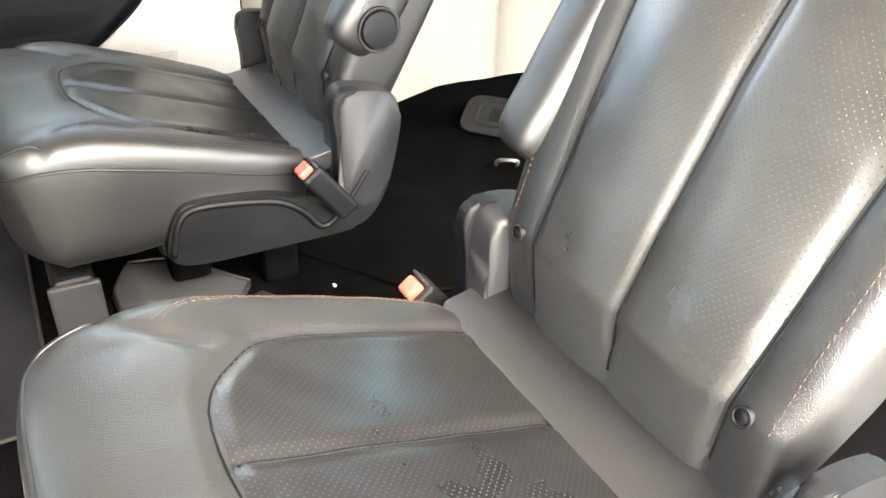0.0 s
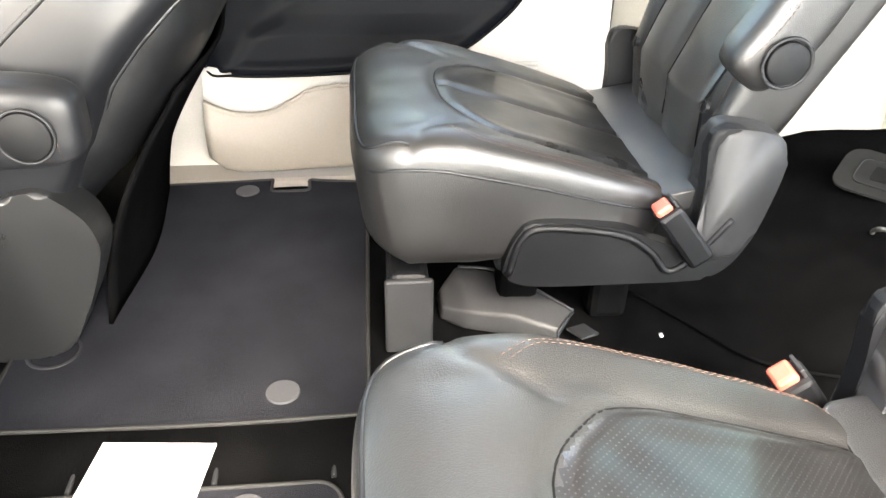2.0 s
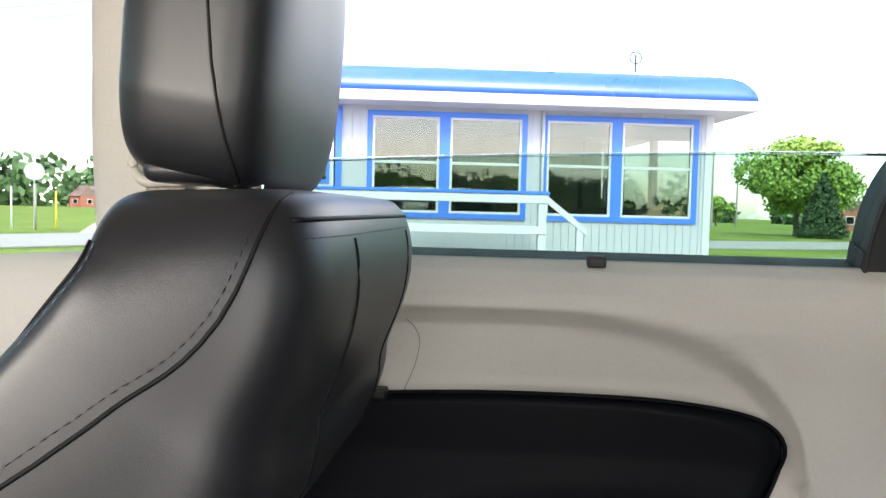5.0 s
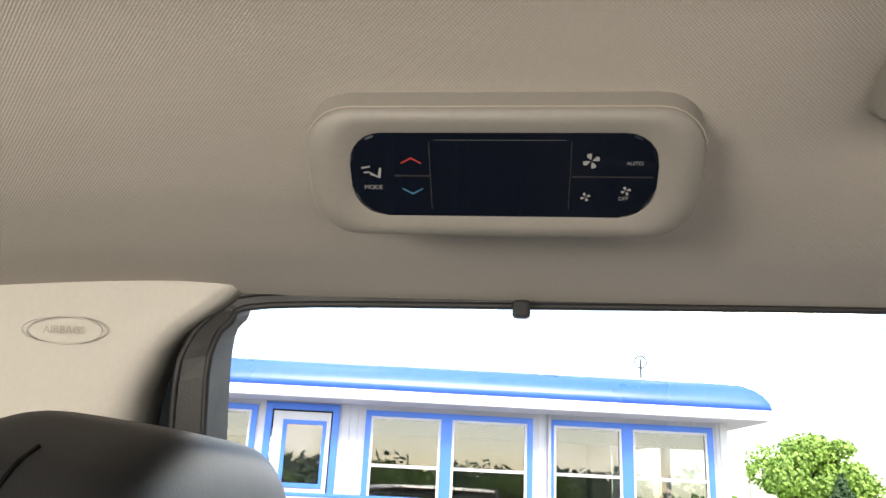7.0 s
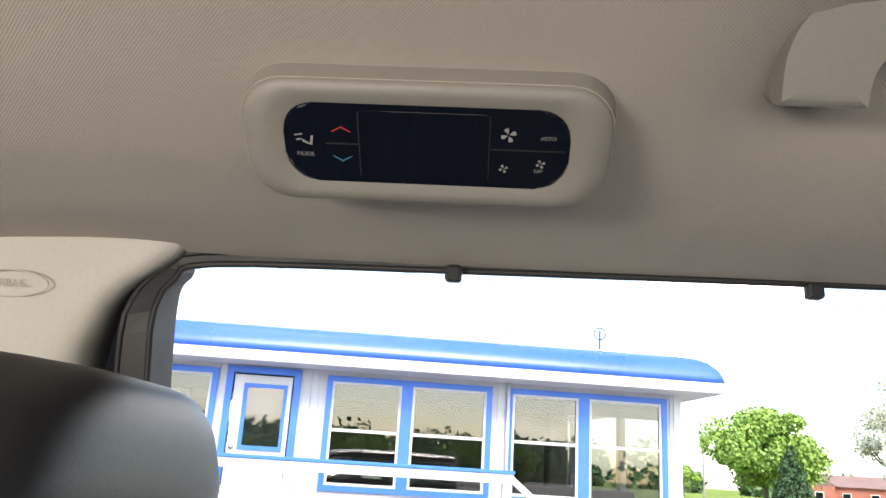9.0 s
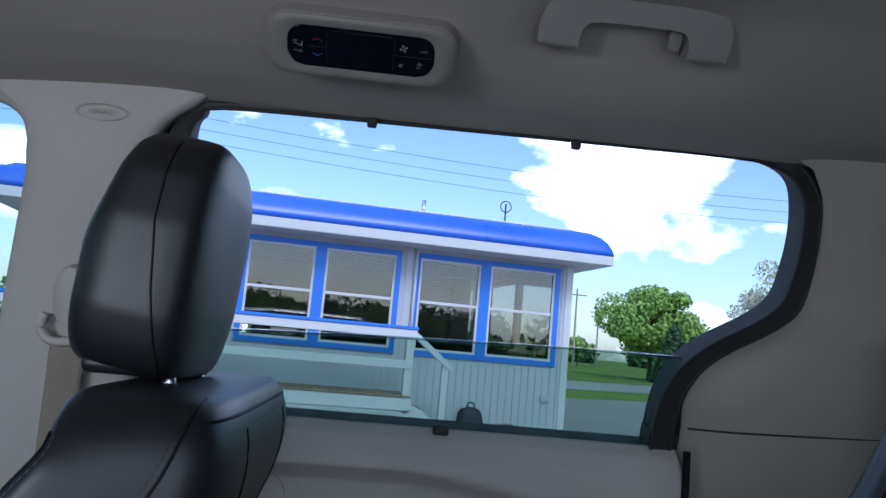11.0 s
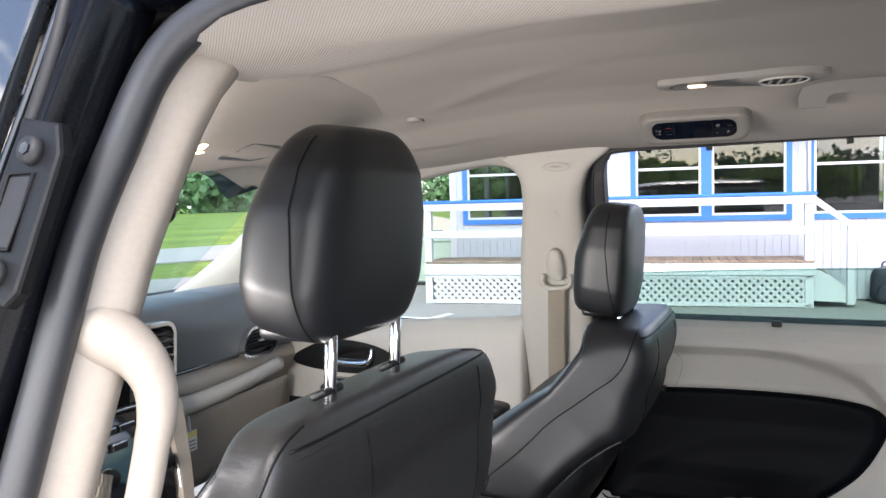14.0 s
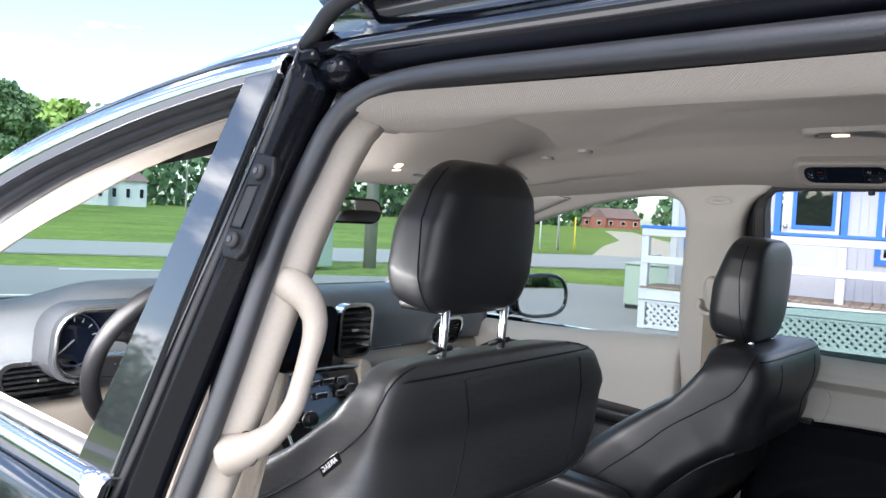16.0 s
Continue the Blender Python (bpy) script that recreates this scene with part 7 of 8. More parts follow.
for s0, s1, full in WINS:
    a, b = s0 + 0.0, s1 - 0.0
    wn = part("window", ring_plate([(a + 0.068, Z0 + 0.068), (b - 0.068, Z0 + 0.068), (b - 0.068, Z1 - 0.068), (a + 0.068, Z1 - 0.068)], [(a, Z0), (b, Z0), (b, Z1), (a, Z1)], FACE - 0.035, FACE + 0.04, lambda u, v, d: at(u, d, v)), BLUE, diner, "blue-framed sash window")
    part("sash", ring_plate([(a + 0.098, Z0 + 0.098), (b - 0.098, Z0 + 0.098), (b - 0.098, Z1 - 0.098), (a + 0.098, Z1 - 0.098)], [(a + 0.068, Z0 + 0.068), (b - 0.068, Z0 + 0.068), (b - 0.068, Z1 - 0.068), (a + 0.068, Z1 - 0.068)], FACE - 0.02, FACE + 0.03, lambda u, v, d: at(u, d, v)), WHITE, wn, "white sash")
    part("meeting_rail", slab(bmesh.new(), a + 0.098, b - 0.098, FACE - 0.015, FACE + 0.02, 1.75, 1.785), WHITE, wn)
    part("pane", slab(bmesh.new(), a + 0.09, b - 0.09, FACE + 0.004, FACE + 0.009, Z0 + 0.09, Z1 - 0.09), WPANE, wn)
dr = part("door", slab(bmesh.new(), DOOR[0] + 0.10, DOOR[1] - 0.10, FACE - 0.012, FACE + 0.05, DOOR[2], DOOR[3] - 0.10), WHITE, diner, "white entrance door with a blue-framed light")
part("door_frame", ring_plate([(DOOR[0] + 0.08, DOOR[2]), (DOOR[1] - 0.08, DOOR[2]), (DOOR[1] - 0.08, DOOR[3] - 0.08), (DOOR[0] + 0.08, DOOR[3] - 0.08)], [(DOOR[0], DOOR[2] - 0.01), (DOOR[1], DOOR[2] - 0.01), (DOOR[1], DOOR[3]), (DOOR[0], DOOR[3])], FACE - 0.03, FACE + 0.03, lambda u, v, d: at(u, d, v)), BLUE, dr, "blue door frame")
part("light_frame", ring_plate([(0.72, 1.52), (1.15, 1.52), (1.15, 2.20), (0.72, 2.20)], [(0.68, 1.47), (1.20, 1.47), (1.20, 2.25), (0.68, 2.25)], FACE - 0.03, FACE - 0.005, lambda u, v, d: at(u, d, v)), BLUE, dr, "blue light frame")
part("door_light", slab(bmesh.new(), 0.72, 1.15, FACE - 0.018, FACE - 0.013, 1.52, 2.20), WPANE, dr)
part("door_knob", cyl(bmesh.new(), at(1.27, FACE - 0.02, 1.50), at(1.27, FACE - 0.07, 1.50), 0.03, 0.025, 14), BRUSHED, dr, "", True)
part("meter_box", slab(bmesh.new(), -4.0, -3.88, FACE - 0.05, FACE, 0.58, 0.66, 0.01), SIDING, diner, "small grey outlet cover")
part("drain_pipe", cyl(bmesh.new(), at(-2.03, FACE - 0.05, 1.0), at(-2.03, FACE - 0.05, 2.47), 0.02, None, 10), WHITE, diner, "white downpipe", True)
# roof: white fascia, rounded blue edge, flat top
EAVE, S0, S1 = FACE - 0.50, -4.62, 3.16
bm = bmesh.new()
slab(bm, S0, S1, EAVE, EAVE + 7.0, 2.47, 2.60, 0.01)
part("fascia", bm, WHITE, diner, "white eaves fascia")
prof = [(0.0, 2.60), (0.015, 2.68), (0.06, 2.77), (0.13, 2.85), (0.23, 2.91), (0.36, 2.945), (0.5, 2.955), (3.5, 2.98)]
P = []
for s in (S0, S1):
    pass
ss = [S0, S0 + 0.02, S0 + 0.07, S0 + 0.15, S0 + 0.26, S0 + 0.42] + list(np.linspace(S0 + 0.5, S1 - 0.5, 30)) + [S1 - 0.42, S1 - 0.26, S1 - 0.15, S1 - 0.07, S1 - 0.02, S1]
P = []
for s in ss:
    e = min(s - S0, S1 - s)
    top = float(lerp(e, (0, 2.60), (0.02, 2.69), (0.07, 2.78), (0.15, 2.86), (0.26, 2.92), (0.42, 2.955), (9, 2.955)))
    P.append([at(s, EAVE + c, min(z, top + 0.02 * (c > 1))) for c, z in prof])
grid_mesh("roof", np.array(P), AWN, diner, "rounded glossy blue roof edge", thick=0.02)
part("ridge_cap", slab(bmesh.new(), S0 + 0.4, S1 - 0.4, EAVE + 0.5, EAVE + 0.62, 2.955, 2.985), BRUSHED, diner, "pale metal roof cap")
part("vent_pipe", cyl(bmesh.new(), at(-2.15, EAVE + 1.0, 2.9), at(-2.15, EAVE + 1.0, 3.22), 0.025, None, 10), BRUSHED, diner, "", True)
an = part("antenna", cyl(bmesh.new(), at(-3.35, EAVE + 1.0, 2.9), at(-3.35, EAVE + 1.0, 3.32), 0.012, None, 8), RUBBER, diner)
tube("antenna_loop", [at(-3.35 + 0.08 * math.cos(a), EAVE + 1.0, 3.28 + 0.08 * math.sin(a)) for a in np.linspace(0, 2 * np.pi, 20, endpoint=False)], 0.008, RUBBER, an, closed=True)

# deck with railing, lattice and steps
deck = thing("deck", "white-railed timber deck with lattice skirt before the diner", "deck")
DF = 8.93
D0, D1 = -1.97, 2.94
part("deck_frame", slab(bmesh.new(), D0, D1, DF + 0.03, FACE - 0.03, 0.42, 0.545), WHITE, deck)
part("rim_board", slab(bmesh.new(), D0 - 0.02, D1 + 0.02, DF - 0.02, DF + 0.03, 0.40, 0.555, 0.005), WHITE, deck, "white rim board")
for s in (D0, 0.45, D1 - 0.08):
    part("post", slab(bmesh.new(), s, s + 0.10, DF, DF + 0.10, 0.0 if s != 0.45 else 0.55, 1.36, 0.006), WHITE, deck, "white post")
part("top_rail", slab(bmesh.new(), D0 - 0.03, D1 + 0.03, DF - 0.03, DF + 0.13, 1.375, 1.415, 0.006), BLUE, deck, "blue-topped hand rail")
part("top_rail_board", slab(bmesh.new(), D0 - 0.02, D1 + 0.02, DF - 0.015, DF + 0.03, 1.27, 1.376, 0.006), WHITE, deck, "white rail board")
part("mid_rail", slab(bmesh.new(), D0, D1, DF - 0.015, DF + 0.025, 0.90, 1.0, 0.006), WHITE, deck, "white middle rail")
part("side_rail", slab(bmesh.new(), D1 - 0.04, D1, DF + 0.1, FACE - 0.05, 1.27, 1.376, 0.006), WHITE, deck)
part("side_rail", slab(bmesh.new(), D1 - 0.04, D1, DF + 0.1, FACE - 0.05, 0.90, 1.0, 0.006), WHITE, deck)
# lattice of crossed laths
bm = bmesh.new()
for sgn, cc in ((1, DF + 0.012), (-1, DF + 0.022)):
    for k in range(60):
        s = D0 - 0.4 + 0.098 * k
        z0, z1 = 0.03, 0.39
        a, b = s, s + sgn * 0.36
        for lo, hi in ((D0 + 0.1, D1 - 0.1),):
            t0, t1 = 0.0, 1.0
            if b != a:
                q = sorted(((lo - a) / (b - a), (hi - a) / (b - a)))
                t0, t1 = max(t0, q[0]), min(t1, q[1])
            if t1 - t0 > 0.05:
                p, r = Vector(at(a + (b - a) * t0, cc, z0 + (z1 - z0) * t0)), Vector(at(a + (b - a) * t1, cc, z0 + (z1 - z0) * t1))
                d = (r - p).normalized()
                w = d.cross(FN) * 0.018
                f = FN * 0.005
                vs = [bm.verts.new(v) for v in (p + w - f, p - w - f, r - w - f, r + w - f, p + w + f, p - w + f, r - w + f, r + w + f)]
                for i in ((0, 1, 2, 3), (7, 6, 5, 4), (0, 3, 7, 4), (1, 5, 6, 2), (0, 4, 5, 1), (3, 2, 6, 7)):
                    bm.faces.new([vs[j] for j in i])
tagged(part("lattice", bm, WHITE, deck, "white diagonal lattice skirt"), kind="stuff")
bm = bmesh.new()
slab(bm, D0 + 0.02, D1 - 0.02, DF, DF + 0.03, 0.36, 0.41)
slab(bm, D0 + 0.02, D1 - 0.02, DF, DF + 0.03, 0.01, 0.05)
part("lattice_frame", bm, WHITE, deck)
# solid sheet behind the lattice, standing for the shaded void
part("under_deck", slab(bmesh.new(), D0 + 0.1, D1 - 0.1, DF + 0.3, DF + 0.32, 0.0, 0.42), INSIDE, deck, "added sheet in place of the shaded void under the deck")
# steps at the right end
for k in range(3):
    part("step", slab(bmesh.new(), D0 - 0.02 - 0.14 * (k + 1), D0 - 0.14 * k, DF + 0.1, FACE - 0.1, 0.40 - 0.13 * k, 0.435 - 0.13 * k, 0.004), DECK, deck, "grey timber step")
st = [(-1.97, 0.50), (-1.97, 0.08), (-2.45, 0.06), (-2.45, 0.13), (-2.3, 0.28), (-2.15, 0.40)]
part("stringer", prism(st, DF + 0.08, DF + 0.11, lambda u, v, d: at(u, d, v)), WHITE, deck, "white stair stringer")
part("newel", slab(bmesh.new(), -2.42, -2.34, DF + 0.02, DF + 0.10, 0.04, 0.98, 0.006), WHITE, deck, "white newel post")
part("stair_rail", prism([(-1.93, 1.40), (-1.93, 1.31), (-2.46, 0.90), (-2.46, 0.98)], DF, DF + 0.05, lambda u, v, d: at(u, d, v)), WHITE, deck, "sloping white stair rail")
bd = None
for k in range(46):
    s = D0 + 0.005 + 0.1068 * k
    if bd is None:
        bd = part("board", slab(bmesh.new(), 0, 0.10, DF - 0.03, FACE - 0.02, 0.555, 0.583, 0.004), DECK, deck)
        base = bd.data
        bd.location = FU * s
    else:
        o = new("board", base)
        o.parent = deck
        o.location = FU * s

# things by the wall
bp_ = thing("backpack", "dark navy backpack standing against the siding", "backpack")
NAVY = mat("navy_nylon", (0.018, 0.022, 0.035), 0.7, vary=0.3, scale=12, bump=0.3, bump_scale=120)
REDN = mat("red_nylon", (0.50, 0.02, 0.03), 0.6, vary=0.2, scale=12, bump=0.3, bump_scale=120)


def soft_bag(root, mat_, s, c, w, d, h, name):
    P = []
    for t in np.linspace(0, 1, 16):
        e = (1 - abs(2 * t - 1) ** 4) ** 0.35
        row = []
        for a in np.linspace(0, 2 * np.pi, 24, endpoint=False):
            ca, sa = math.cos(a), math.sin(a)
            r = (abs(ca) ** 3.2 + abs(sa) ** 3.2) ** (-1 / 3.2)
            k = e * (1 - 0.18 * t * t) * (1 + 0.05 * math.sin(5 * a + 7 * t))
            row.append(at(s + w / 2 * r * ca * k, c + d / 2 * r * sa * k, 0.005 + h * t))
        P.append(row)
    return grid_mesh(name, np.array(P), mat_, root, close_u=True)


soft_bag(bp_, NAVY, -2.88, FACE - 0.22, 0.36, 0.24, 0.46, "bag_body")
soft_bag(bp_, NAVY, -2.88, FACE - 0.345, 0.27, 0.10, 0.24, "front_pocket")
tube("carry_loop", smooth_line([at(-2.83, FACE - 0.22, 0.45), at(-2.84, FACE - 0.22, 0.50), at(-2.88, FACE - 0.22, 0.52), at(-2.92, FACE - 0.22, 0.50), at(-2.93, FACE - 0.22, 0.45)], 5), 0.01, NAVY, bp_)
rb = thing("lunch_bag", "red and black soft cooler bag on the asphalt", "bag")
soft_bag(rb, REDN, -3.38, FACE - 0.25, 0.34, 0.24, 0.21, "bag_body")
part("bag_lid", slab(bmesh.new(), -3.53, -3.23, FACE - 0.36, FACE - 0.14, 0.195, 0.222, 0.012), REDN, rb, "red zipped lid", False)
part("side_pocket", slab(bmesh.new(), -3.575, -3.53, FACE - 0.34, FACE - 0.16, 0.03, 0.18, 0.012), NAVY, rb, "black mesh side pocket", False)
tube("carry_handle", smooth_line([at(-3.29, FACE - 0.25, 0.21), at(-3.30, FACE - 0.25, 0.262), at(-3.38, FACE - 0.25, 0.275), at(-3.46, FACE - 0.25, 0.262), at(-3.47, FACE - 0.25, 0.21)], 5), 0.009, NAVY, rb, "black carry handle")
HOSE = mat("green_hose_rubber", (0.02, 0.16, 0.09), 0.5, vary=0.1)
hs = tube("garden_hose", [at(-4.75 - 0.16 * t + (0.30 + 0.02 * t) * math.cos(2.1 * t * 3), FACE + 0.9 + 0.5 * math.sin(2.1 * t * 3) - 0.05 * t, 0.012 + 0.004 * t) for t in np.linspace(0, 6, 90)], 0.011, HOSE, None)
tagged(hs, "loose coil of green garden hose on the asphalt", "hose")
AC = mat("pale_green_metal", (0.38, 0.46, 0.38), 0.6, vary=0.08, scale=3)
ac = thing("utility_cabinet", "pale green metal cabinet beside the deck", "cabinet")
part("cabinet_body", slab(bmesh.new(), 3.05, 3.95, 11.1, 11.9, 0.06, 0.74, 0.02), AC, ac)
part("cabinet_lid", slab(bmesh.new(), 3.03, 3.97, 11.08, 11.92, 0.74, 0.77, 0.008), AC, ac)
part("cabinet_base", slab(bmesh.new(), 3.08, 3.92, 11.13, 11.87, 0.0, 0.06), RUBBER, ac)
LINE = mat("worn_white_road_paint", (0.62, 0.62, 0.60), 0.8, vary=0.15, scale=4, fine=60)


def stripe(a, b, w):
    a, b = Vector((*a, 0)), Vector((*b, 0))
    q = (b - a).normalized().cross(Vector((0, 0, 1))) * w / 2
    o = part("parking_line", prism([(a + q).xy, (b + q).xy, (b - q).xy, (a - q).xy], 0.001, 0.005, lambda u, v, d: (u, v, d)), LINE)
    tagged(o, "worn white painted parking line", "parking line", "parking lines", kind="structure")


for s in (2.6, -0.2, -2.95):
    p, q = at(s - 0.25, 8.0, 0), at(s + 0.9, 4.2, 0)
    stripe(p[:2], q[:2], 0.1)
stripe((9.95, -1.69), (8.0, -2.03), 0.10)
stripe((8.0, 7.6), (11.0, 8.9), 0.12)
stripe((4.9, 14.3), (8.0, 13.0), 0.12)
stripe((2.0, 11.0), (5.0, 9.6), 0.12)

# ---- distance ----
LEAF = mat("spring_leaves", (0.15, 0.29, 0.045), 0.6, vary=0.4, scale=0.6, fine=3, tint=(0.24, 0.38, 0.08))
PALE = mat("pale_blossom_leaves", (0.30, 0.36, 0.20), 0.7, vary=0.35, scale=0.8, fine=3, tint=(0.55, 0.55, 0.47))
LEAF_D = mat("dark_conifer_needles", (0.04, 0.09, 0.035), 0.7, vary=0.4, scale=0.6, fine=3)
# far leaves: distance haze is put into their bluish colour
LEAF_HAZE = mat("hazed_far_leaves", (0.095, 0.175, 0.075), 0.8, vary=0.45, scale=0.05, fine=0.6)
BARK = mat("grey_bark", (0.10, 0.08, 0.06), 0.9, vary=0.3, scale=3, bump=0.5, bump_scale=20)
rng = np.random.default_rng(5)


def leaf_mesh(name, blobs, size, count, material, parent, label=""):
    """Crown of small leaf clumps scattered over the skins of many blobs."""
    verts, faces = [], []
    for (cx, cy, cz, rx, rz) in blobs:
        n = count
        d = rng.normal(size=(n, 3))
        d /= np.linalg.norm(d, axis=1, keepdims=True)
        rad = rng.uniform(0.55, 1.08, (n, 1))
        p = np.array((cx, cy, cz)) + d * rad * np.array((rx, rx, rz))
        a = rng.normal(size=(n, 3))
        a /= np.linalg.norm(a, axis=1, keepdims=True)
        b = np.cross(a, d + 0.3 * rng.normal(size=(n, 3)))
        b /= np.linalg.norm(b, axis=1, keepdims=True) + 1e-9
        s = size * rng.uniform(0.6, 1.3, (n, 1))
        for i in range(n):
            o = len(verts)
            verts += [p[i] - a[i] * s[i], p[i] + b[i] * s[i] * 0.7, p[i] + a[i] * s[i], p[i] - b[i] * s[i] * 0.7]
            faces.append((o, o + 1, o + 2, o + 3))
    return obj(name, verts, faces, material, parent, label, smooth=False)


def broad_tree(x, y, h, w, label, blobs=26, count=190, size=0.34, leaf=LEAF, base=0.0):
    root = thing("tree", label, "tree", "trees")
    tr = tube("trunk", smooth_line([(x, y, base - 0.1), (x + 0.05, y, base + h * 0.2), (x - 0.05, y + 0.1, base + h * 0.45), (x, y, base + h * 0.75)], 6), [h * 0.035, h * 0.026, h * 0.018, h * 0.006], BARK, root, "tapered trunk")
    bl = []
    for k in range(blobs):
        a, q = rng.uniform(0, 2 * np.pi), rng.uniform(0, 1) ** 0.6
        zz = rng.uniform(0.30, 0.95)
        rr = w / 2 * q * math.sin(math.pi * min(1, (zz - 0.12) / 0.92)) ** 0.7
        r = rng.uniform(0.10, 0.19) * w
        bl.append((x + rr * math.cos(a), y + rr * math.sin(a), base + h * zz, r, r * 0.8))
        if k < 9:
            tube("limb", smooth_line([(x, y, base + h * (0.22 + 0.04 * k)), (x + rr * 0.5 * math.cos(a), y + rr * 0.5 * math.sin(a), base + h * (zz * 0.75)), (bl[-1][0], bl[-1][1], bl[-1][2])], 4), [h * 0.012, h * 0.004], BARK, tr, seg=6)
    leaf_mesh("crown", bl, size, count, leaf, root, "loose leafy crown")
    return root


def polar(d, r):
    v = Vector((d[0], d[1], 0)).normalized() * r
    return v.x, v.y


x, y = polar((0.941, -0.338), 62)
broad_tree(x, y, 6.9, 7.4, "bright green maple on the lawn beyond the road", 60, 520, 0.14)


def conifer(x, y, h, w, label):
    """A cone of drooping needle whorls round a straight trunk."""
    root = thing("tree", label, "tree", "trees")
    tube("trunk", [(x, y, -0.1), (x, y, h * 0.5), (x, y, h * 0.97)], [h * 0.025, h * 0.015, h * 0.003], BARK, root, "straight trunk")
    bl = []
    for k in range(17):
        t = k / 16
        r = w / 2 * (1 - t) ** 0.85 + 0.05
        n = max(3, int(11 * (1 - t)))
        for i in range(n):
            a = 2 * np.pi * (i / n) + 1.7 * k
            q = 0.72 * r * rng.uniform(0.8, 1.12)
            bl.append((x + q * math.cos(a), y + q * math.sin(a), h * (0.06 + 0.91 * t), 0.34 * r + 0.08, 0.17 * r + 0.10))
    leaf_mesh("crown", bl, 0.085, 130, LEAF_D, root, "dense dark needles")
    return root


x, y = polar((0.931, -0.364), 57)
conifer(x, y, 4.3, 3.0, "dark pointed spruce beside the maple")
x, y = polar((0.884, -0.468), 48)
broad_tree(x, y, 7.6, 5.6, "pale young tree in thin blossom", 24, 200, 0.10, PALE)
x, y = polar((0.969, -0.25), 120)
broad_tree(x, y, 4.0, 4.2, "round bush far off on the lawn", 12, 90, 0.4)
x, y = polar((0.30, 0.954), 72)
broad_tree(x, y, 10.5, 8.0, "tall leafy tree seen past the front door", 40, 420, 0.22, LEAF_HAZE)
x, y = polar((0.36, 0.93), 105)
broad_tree(x, y, 13, 12.0, "broad leafy tree on the far field", 26, 150, 0.6)

for k, (x, y, h, w) in enumerate(((-64, 6, 4.4, 9), (-70, -9, 4.8, 10), (-60, 22, 4.0, 9), (-76, 14, 5.6, 12), (-68, -24, 4.6, 10))):
    broad_tree(x, y, h, w, "leafy tree on the far side of the lot", 30, 300, 0.25)
# far woods: one mesh of clumps round the fields
bl = []
for k in range(420):
    a = radians(rng.uniform(-30, 300))
    r = rng.uniform(185, 235)
    h = rng.uniform(9, 15) * (0.45 if a < radians(15) else 1.0) * (1.75 if radians(46) < a < radians(150) else 1.0)
    bl.append((r * math.cos(a), r * math.sin(a), h * 0.42 - 0.5, h * 0.55, h * 0.55))
wood = leaf_mesh("far_woods", bl, 1.25, 200, LEAF_HAZE, None)
tagged(wood, "long belt of green woodland behind the fields", "woodland", kind="stuff")

# brick house beyond the field
BRICK = mat("red_brick", (0.34, 0.12, 0.09), 0.85, vary=0.2, scale=0.6, fine=6, bump=0.3, bump_scale=10)
SHING = mat("brown_shingles", (0.20, 0.13, 0.12), 0.9, vary=0.2, scale=0.5, fine=5)


def house(x, y, w, d, hw, hr, turn, wall_m, label):
    root = thing("house", label, "house", "far houses")
    m = Matrix.Translation((x, y, -0.08)) @ Matrix.Rotation(turn, 4, "Z")
    T = lambda u, v, q: tuple(m @ Vector((u, v, q)))
    part("wall", boxed(0, 0, hw / 2, w, d, hw, 0, m), wall_m, root)
    for (cx, cw, cd, ch) in ((0, w + 0.8, d + 0.8, hr), (-w * 0.22, w * 0.30, d + 2.4, hr * 0.85)):
        bm = bmesh.new()
        v = [bm.verts.new(T(cx + a * cw / 2, b * cd / 2, hw)) for a, b in ((-1, -1), (1, -1), (1, 1), (-1, 1))]
        if cx == 0:
            r1, r2 = bm.verts.new(T(cx - cw * 0.32, 0, hw + ch)), bm.verts.new(T(cx + cw * 0.32, 0, hw + ch))
            fs = ((v[0], v[1], r2, r1), (v[2], v[3], r1, r2), (v[1], v[2], r2), (v[3], v[0], r1), (v[3], v[2], v[1], v[0]))
        else:
            r1, r2 = bm.verts.new(T(cx, -cd / 2, hw + ch)), bm.verts.new(T(cx, cd / 2, hw + ch))
            fs = ((v[0], v[1], r1), (v[1], v[2], r2, r1), (v[2], v[3], r2), (v[3], v[0], r1, r2), (v[3], v[2], v[1], v[0]))
        for f in fs:
            bm.faces.new(f)
        part("roof", bm, SHING, root, "brown shingled roof")
    part("gable_wing", boxed(-w * 0.22, -d / 2 - 0.5, hw / 2, w * 0.26, 1.6, hw, 0, m), wall_m, root)
    for k in range(5):
        u = -w * 0.42 + w * 0.21 * k
        wn = part("window", boxed(u, -d / 2 - (1.35 if k == 1 else 0.03), hw * 0.52, w * 0.07, 0.1, hw * 0.42, 0, m), WHITE, root, "white framed window")
        part("pane", boxed(u, -d / 2 - (1.42 if k == 1 else 0.1), hw * 0.52, w * 0.055, 0.06, hw * 0.34, 0, m), SCREENK, wn)
    return root


x, y = polar((0.876, 0.483), 205)
house(x, y, 14.5, 9, 2.6, 2.6, radians(-58), BRICK, "red brick bungalow with a brown roof across the field")
x, y = polar((0.430, 0.903), 140)
house(x, y, 10, 7, 4.2, 2.0, radians(-25), WHITE, "white far-off house at the wood's edge")
x, y = polar((0.912, -0.410), 110)
house(x, y, 14, 9, 2.4, 1.4, radians(-110), BRICK, "low red brick building behind the trees")

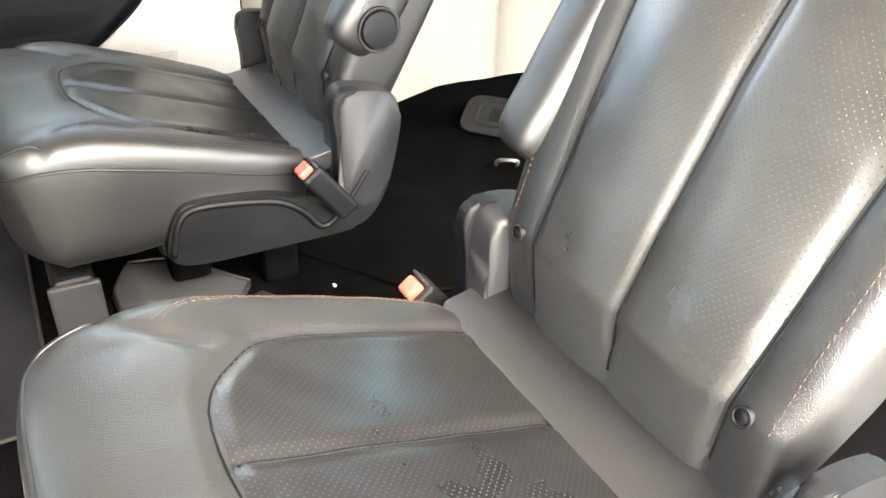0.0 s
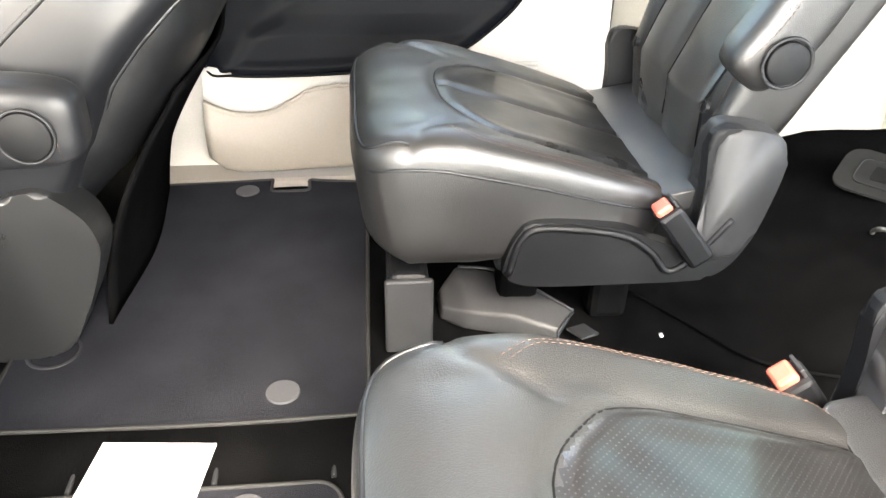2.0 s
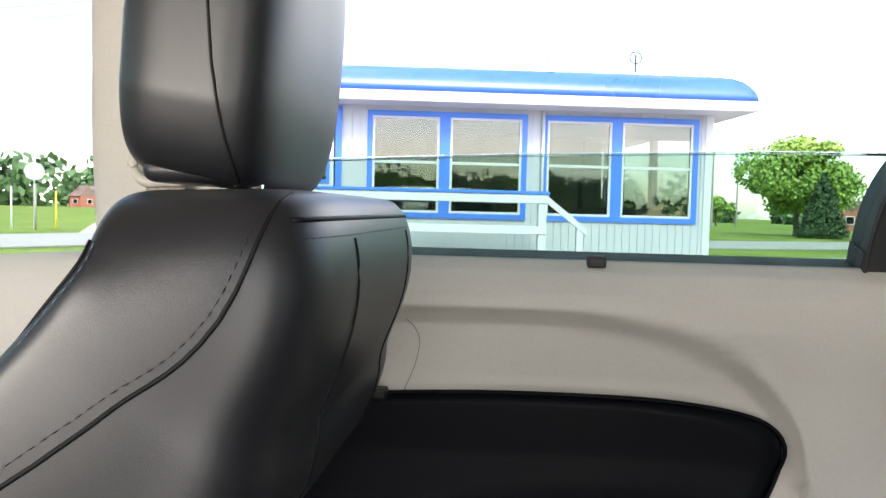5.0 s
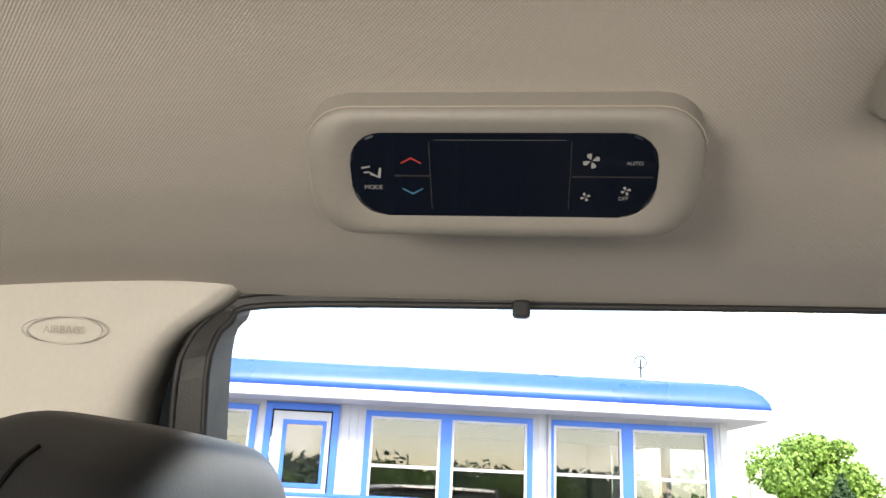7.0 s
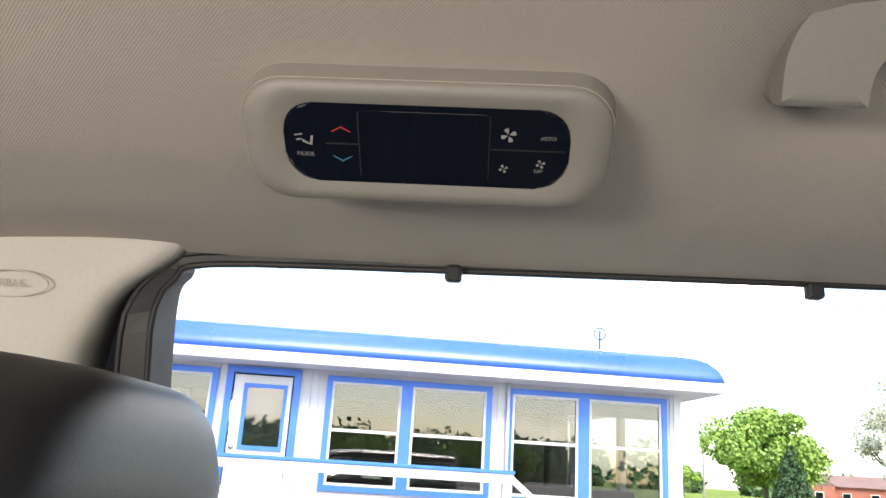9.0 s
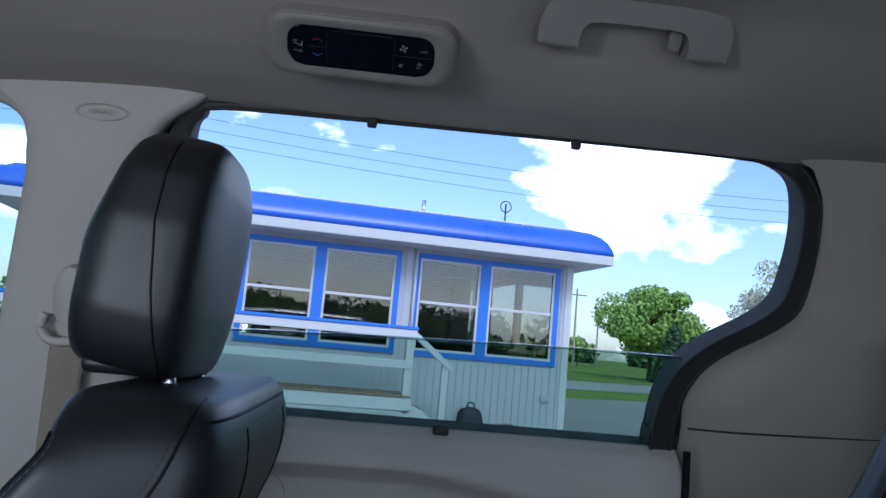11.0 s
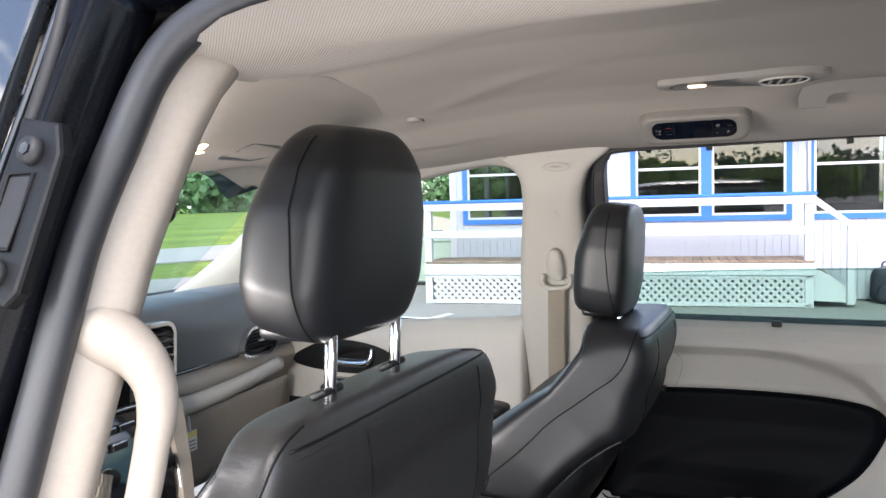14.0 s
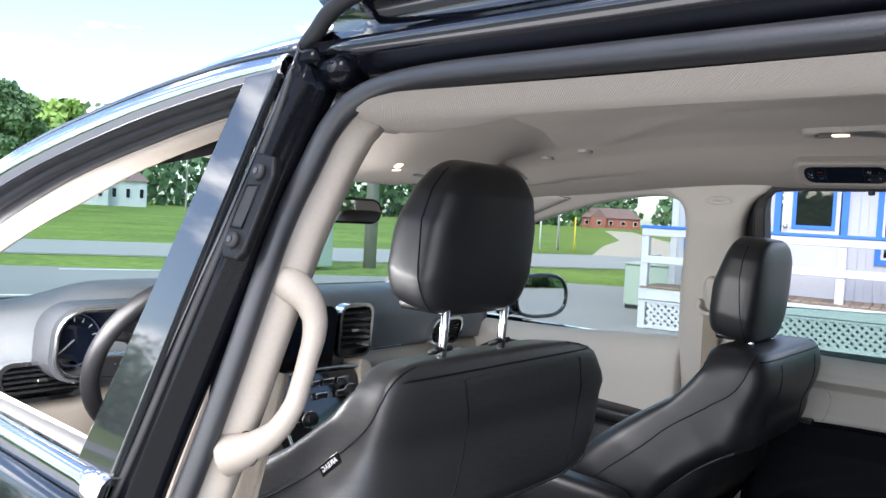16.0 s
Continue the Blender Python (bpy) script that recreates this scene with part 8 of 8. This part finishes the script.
# signs, poles and boxes by the road
POLE = mat("weathered_pole_wood", (0.28, 0.26, 0.23), 0.85, vary=0.2, scale=3, bump=0.4, bump_scale=30)
STEEL = mat("galvanised_steel", (0.42, 0.43, 0.44), 0.45, metal=0.7, vary=0.1)
YEL = mat("yellow_marker_plastic", (0.75, 0.55, 0.05), 0.5, vary=0.08)
pole = thing("utility_pole", "thick pale utility pole beside the road", "utility pole", "utility poles")
part("shaft", cyl(bmesh.new(), (12.5, 13.8, -0.1), (12.5, 13.8, 9.5), 0.17, 0.12, 14), POLE, pole, "", True)
part("crossarm", boxed(12.5, 13.8, 8.8, 2.2, 0.12, 0.12), POLE, pole)
gb = thing("utility_box", "pale green metal utility box on the verge", "utility box")
part("box_body", boxed(10.6, 13.9, 0.62, 0.85, 0.7, 1.25, 0.03), AC, gb)
part("box_lid", boxed(10.6, 13.9, 1.27, 0.92, 0.77, 0.06, 0.015), AC, gb)
ss_ = thing("stop_sign", "octagonal stop sign seen from behind on a steel post", "road sign")
x, y = polar((0.841, 0.541), 38)
part("sign_post", cyl(bmesh.new(), (x, y, -0.1), (x, y, 2.3), 0.035, None, 8), STEEL, ss_)
part("sign_plate", cyl(bmesh.new(), (x - 0.02, y - 0.012, 2.45), (x + 0.02, y + 0.012, 2.45), 0.42, None, 8), STEEL, ss_, "pale octagonal plate")
for d, hgt, m in (((0.828, 0.560), 1.75, WHITE), ((0.842, 0.540), 1.9, POLE), ((0.853, 0.522), 1.6, YEL)):
    x, y = polar(d, 37)
    mk = part("marker_post", cyl(bmesh.new(), (x, y, -0.1), (x, y, hgt), 0.045, 0.035, 8), m, None, "", True)
    tagged(mk, "slim roadside marker post standing in the grass", "marker post", "marker posts")
ys = part("warning_sign", boxed(*polar((0.60, 0.80), 58), 1.9, 0.7, 0.7, 0.7, 0.02), YEL)
tagged(ys, "small yellow roadside sign before the woods", "road sign")
for i, (d, r, h) in enumerate((((0.968, -0.245), 95, 9.5), ((0.962, -0.272), 120, 9.0), ((0.50, 0.86), 130, 9.0))):
    x, y = polar(d, r)
    pw = thing("utility_pole", "slender far utility pole with a crossarm", "utility pole", "utility poles")
    part("shaft", cyl(bmesh.new(), (x, y, -0.1), (x, y, h), 0.16, 0.1, 8), POLE, pw)
    part("crossarm", boxed(x, y, h - 0.8, 0.2, 2.4, 0.14), POLE, pw)
for k in range(3):
    z = 8.4 + 0.45 * k
    wv = tube("power_line", [(26 + 30 * math.sin(t * 0.2), 60 - 140 * t, z - 1.2 * math.sin(math.pi * ((t * 3) % 1))) for t in np.linspace(0, 1, 60)], 0.008, RUBBER, None, seg=4)
    tagged(wv, "thin black power line across the sky", "power line", "power lines")
# sandy lane over the field
SAND = mat("sandy_gravel", (0.42, 0.35, 0.27), 0.95, vary=0.12, scale=0.4, fine=8)
ln = part("lane", prism([(28.5, 16.5), (31.0, 10.5), (60, 27), (120, 62), (118, 66), (58, 31), (40, 22.5)], -0.075, -0.05, lambda u, v, d: (u, v, d)), SAND)
tagged(ln, "sandy gravel lane leading over the field", "lane", kind="structure")

# ---- outside: ground, diner ----
ASPHALT = mat("pale_worn_asphalt", (0.25, 0.247, 0.238), 0.9, vary=0.18, scale=0.25, fine=30, bump=0.3, bump_scale=60, spec=0.2)
GRASS = mat("mown_grass", (0.10, 0.17, 0.03), 0.95, vary=0.4, scale=0.2, fine=4, bump=0.5, bump_scale=8, spec=0.1, tint=(0.16, 0.22, 0.045))
ROAD = mat("road_concrete", (0.30, 0.295, 0.285), 0.9, vary=0.1, scale=0.2, fine=12, spec=0.2)
P0 = [(-140, 70), (-40, 33), (4.2, 15.4), (13.5, 9.0), (23.9, -8.4), (45, -60), (60, -140)]
P1 = [(-138, 80), (-36, 39), (8.0, 18.2), (21.9, 10.7), (31, -9.5), (56, -60), (72, -140)]
P2 = [(-136, 92), (-33, 46), (11.0, 23.5), (29, 16.0), (41, -12), (66, -60), (82, -140)]
g = part("ground", prism([(-900, -900), (900, -900), (900, 900), (-900, 900)], -0.4, -0.08, lambda u, v, d: (u, v, d)), GRASS)
tagged(g, "mown green grass reaching to the horizon", "ground", kind="structure")
lot = part("pavement", prism([(-200, -300)] + P0 + [(60, -300)], -0.06, 0.0, lambda u, v, d: (u, v, d)), ASPHALT)
tagged(lot, "pale worn asphalt parking lot", "parking lot", kind="structure")
r = part("road", prism(P1 + P2[::-1], -0.07, -0.03, lambda u, v, d: (u, v, d)), ROAD)
tagged(r, "light grey road beyond a strip of grass", "road", kind="structure")
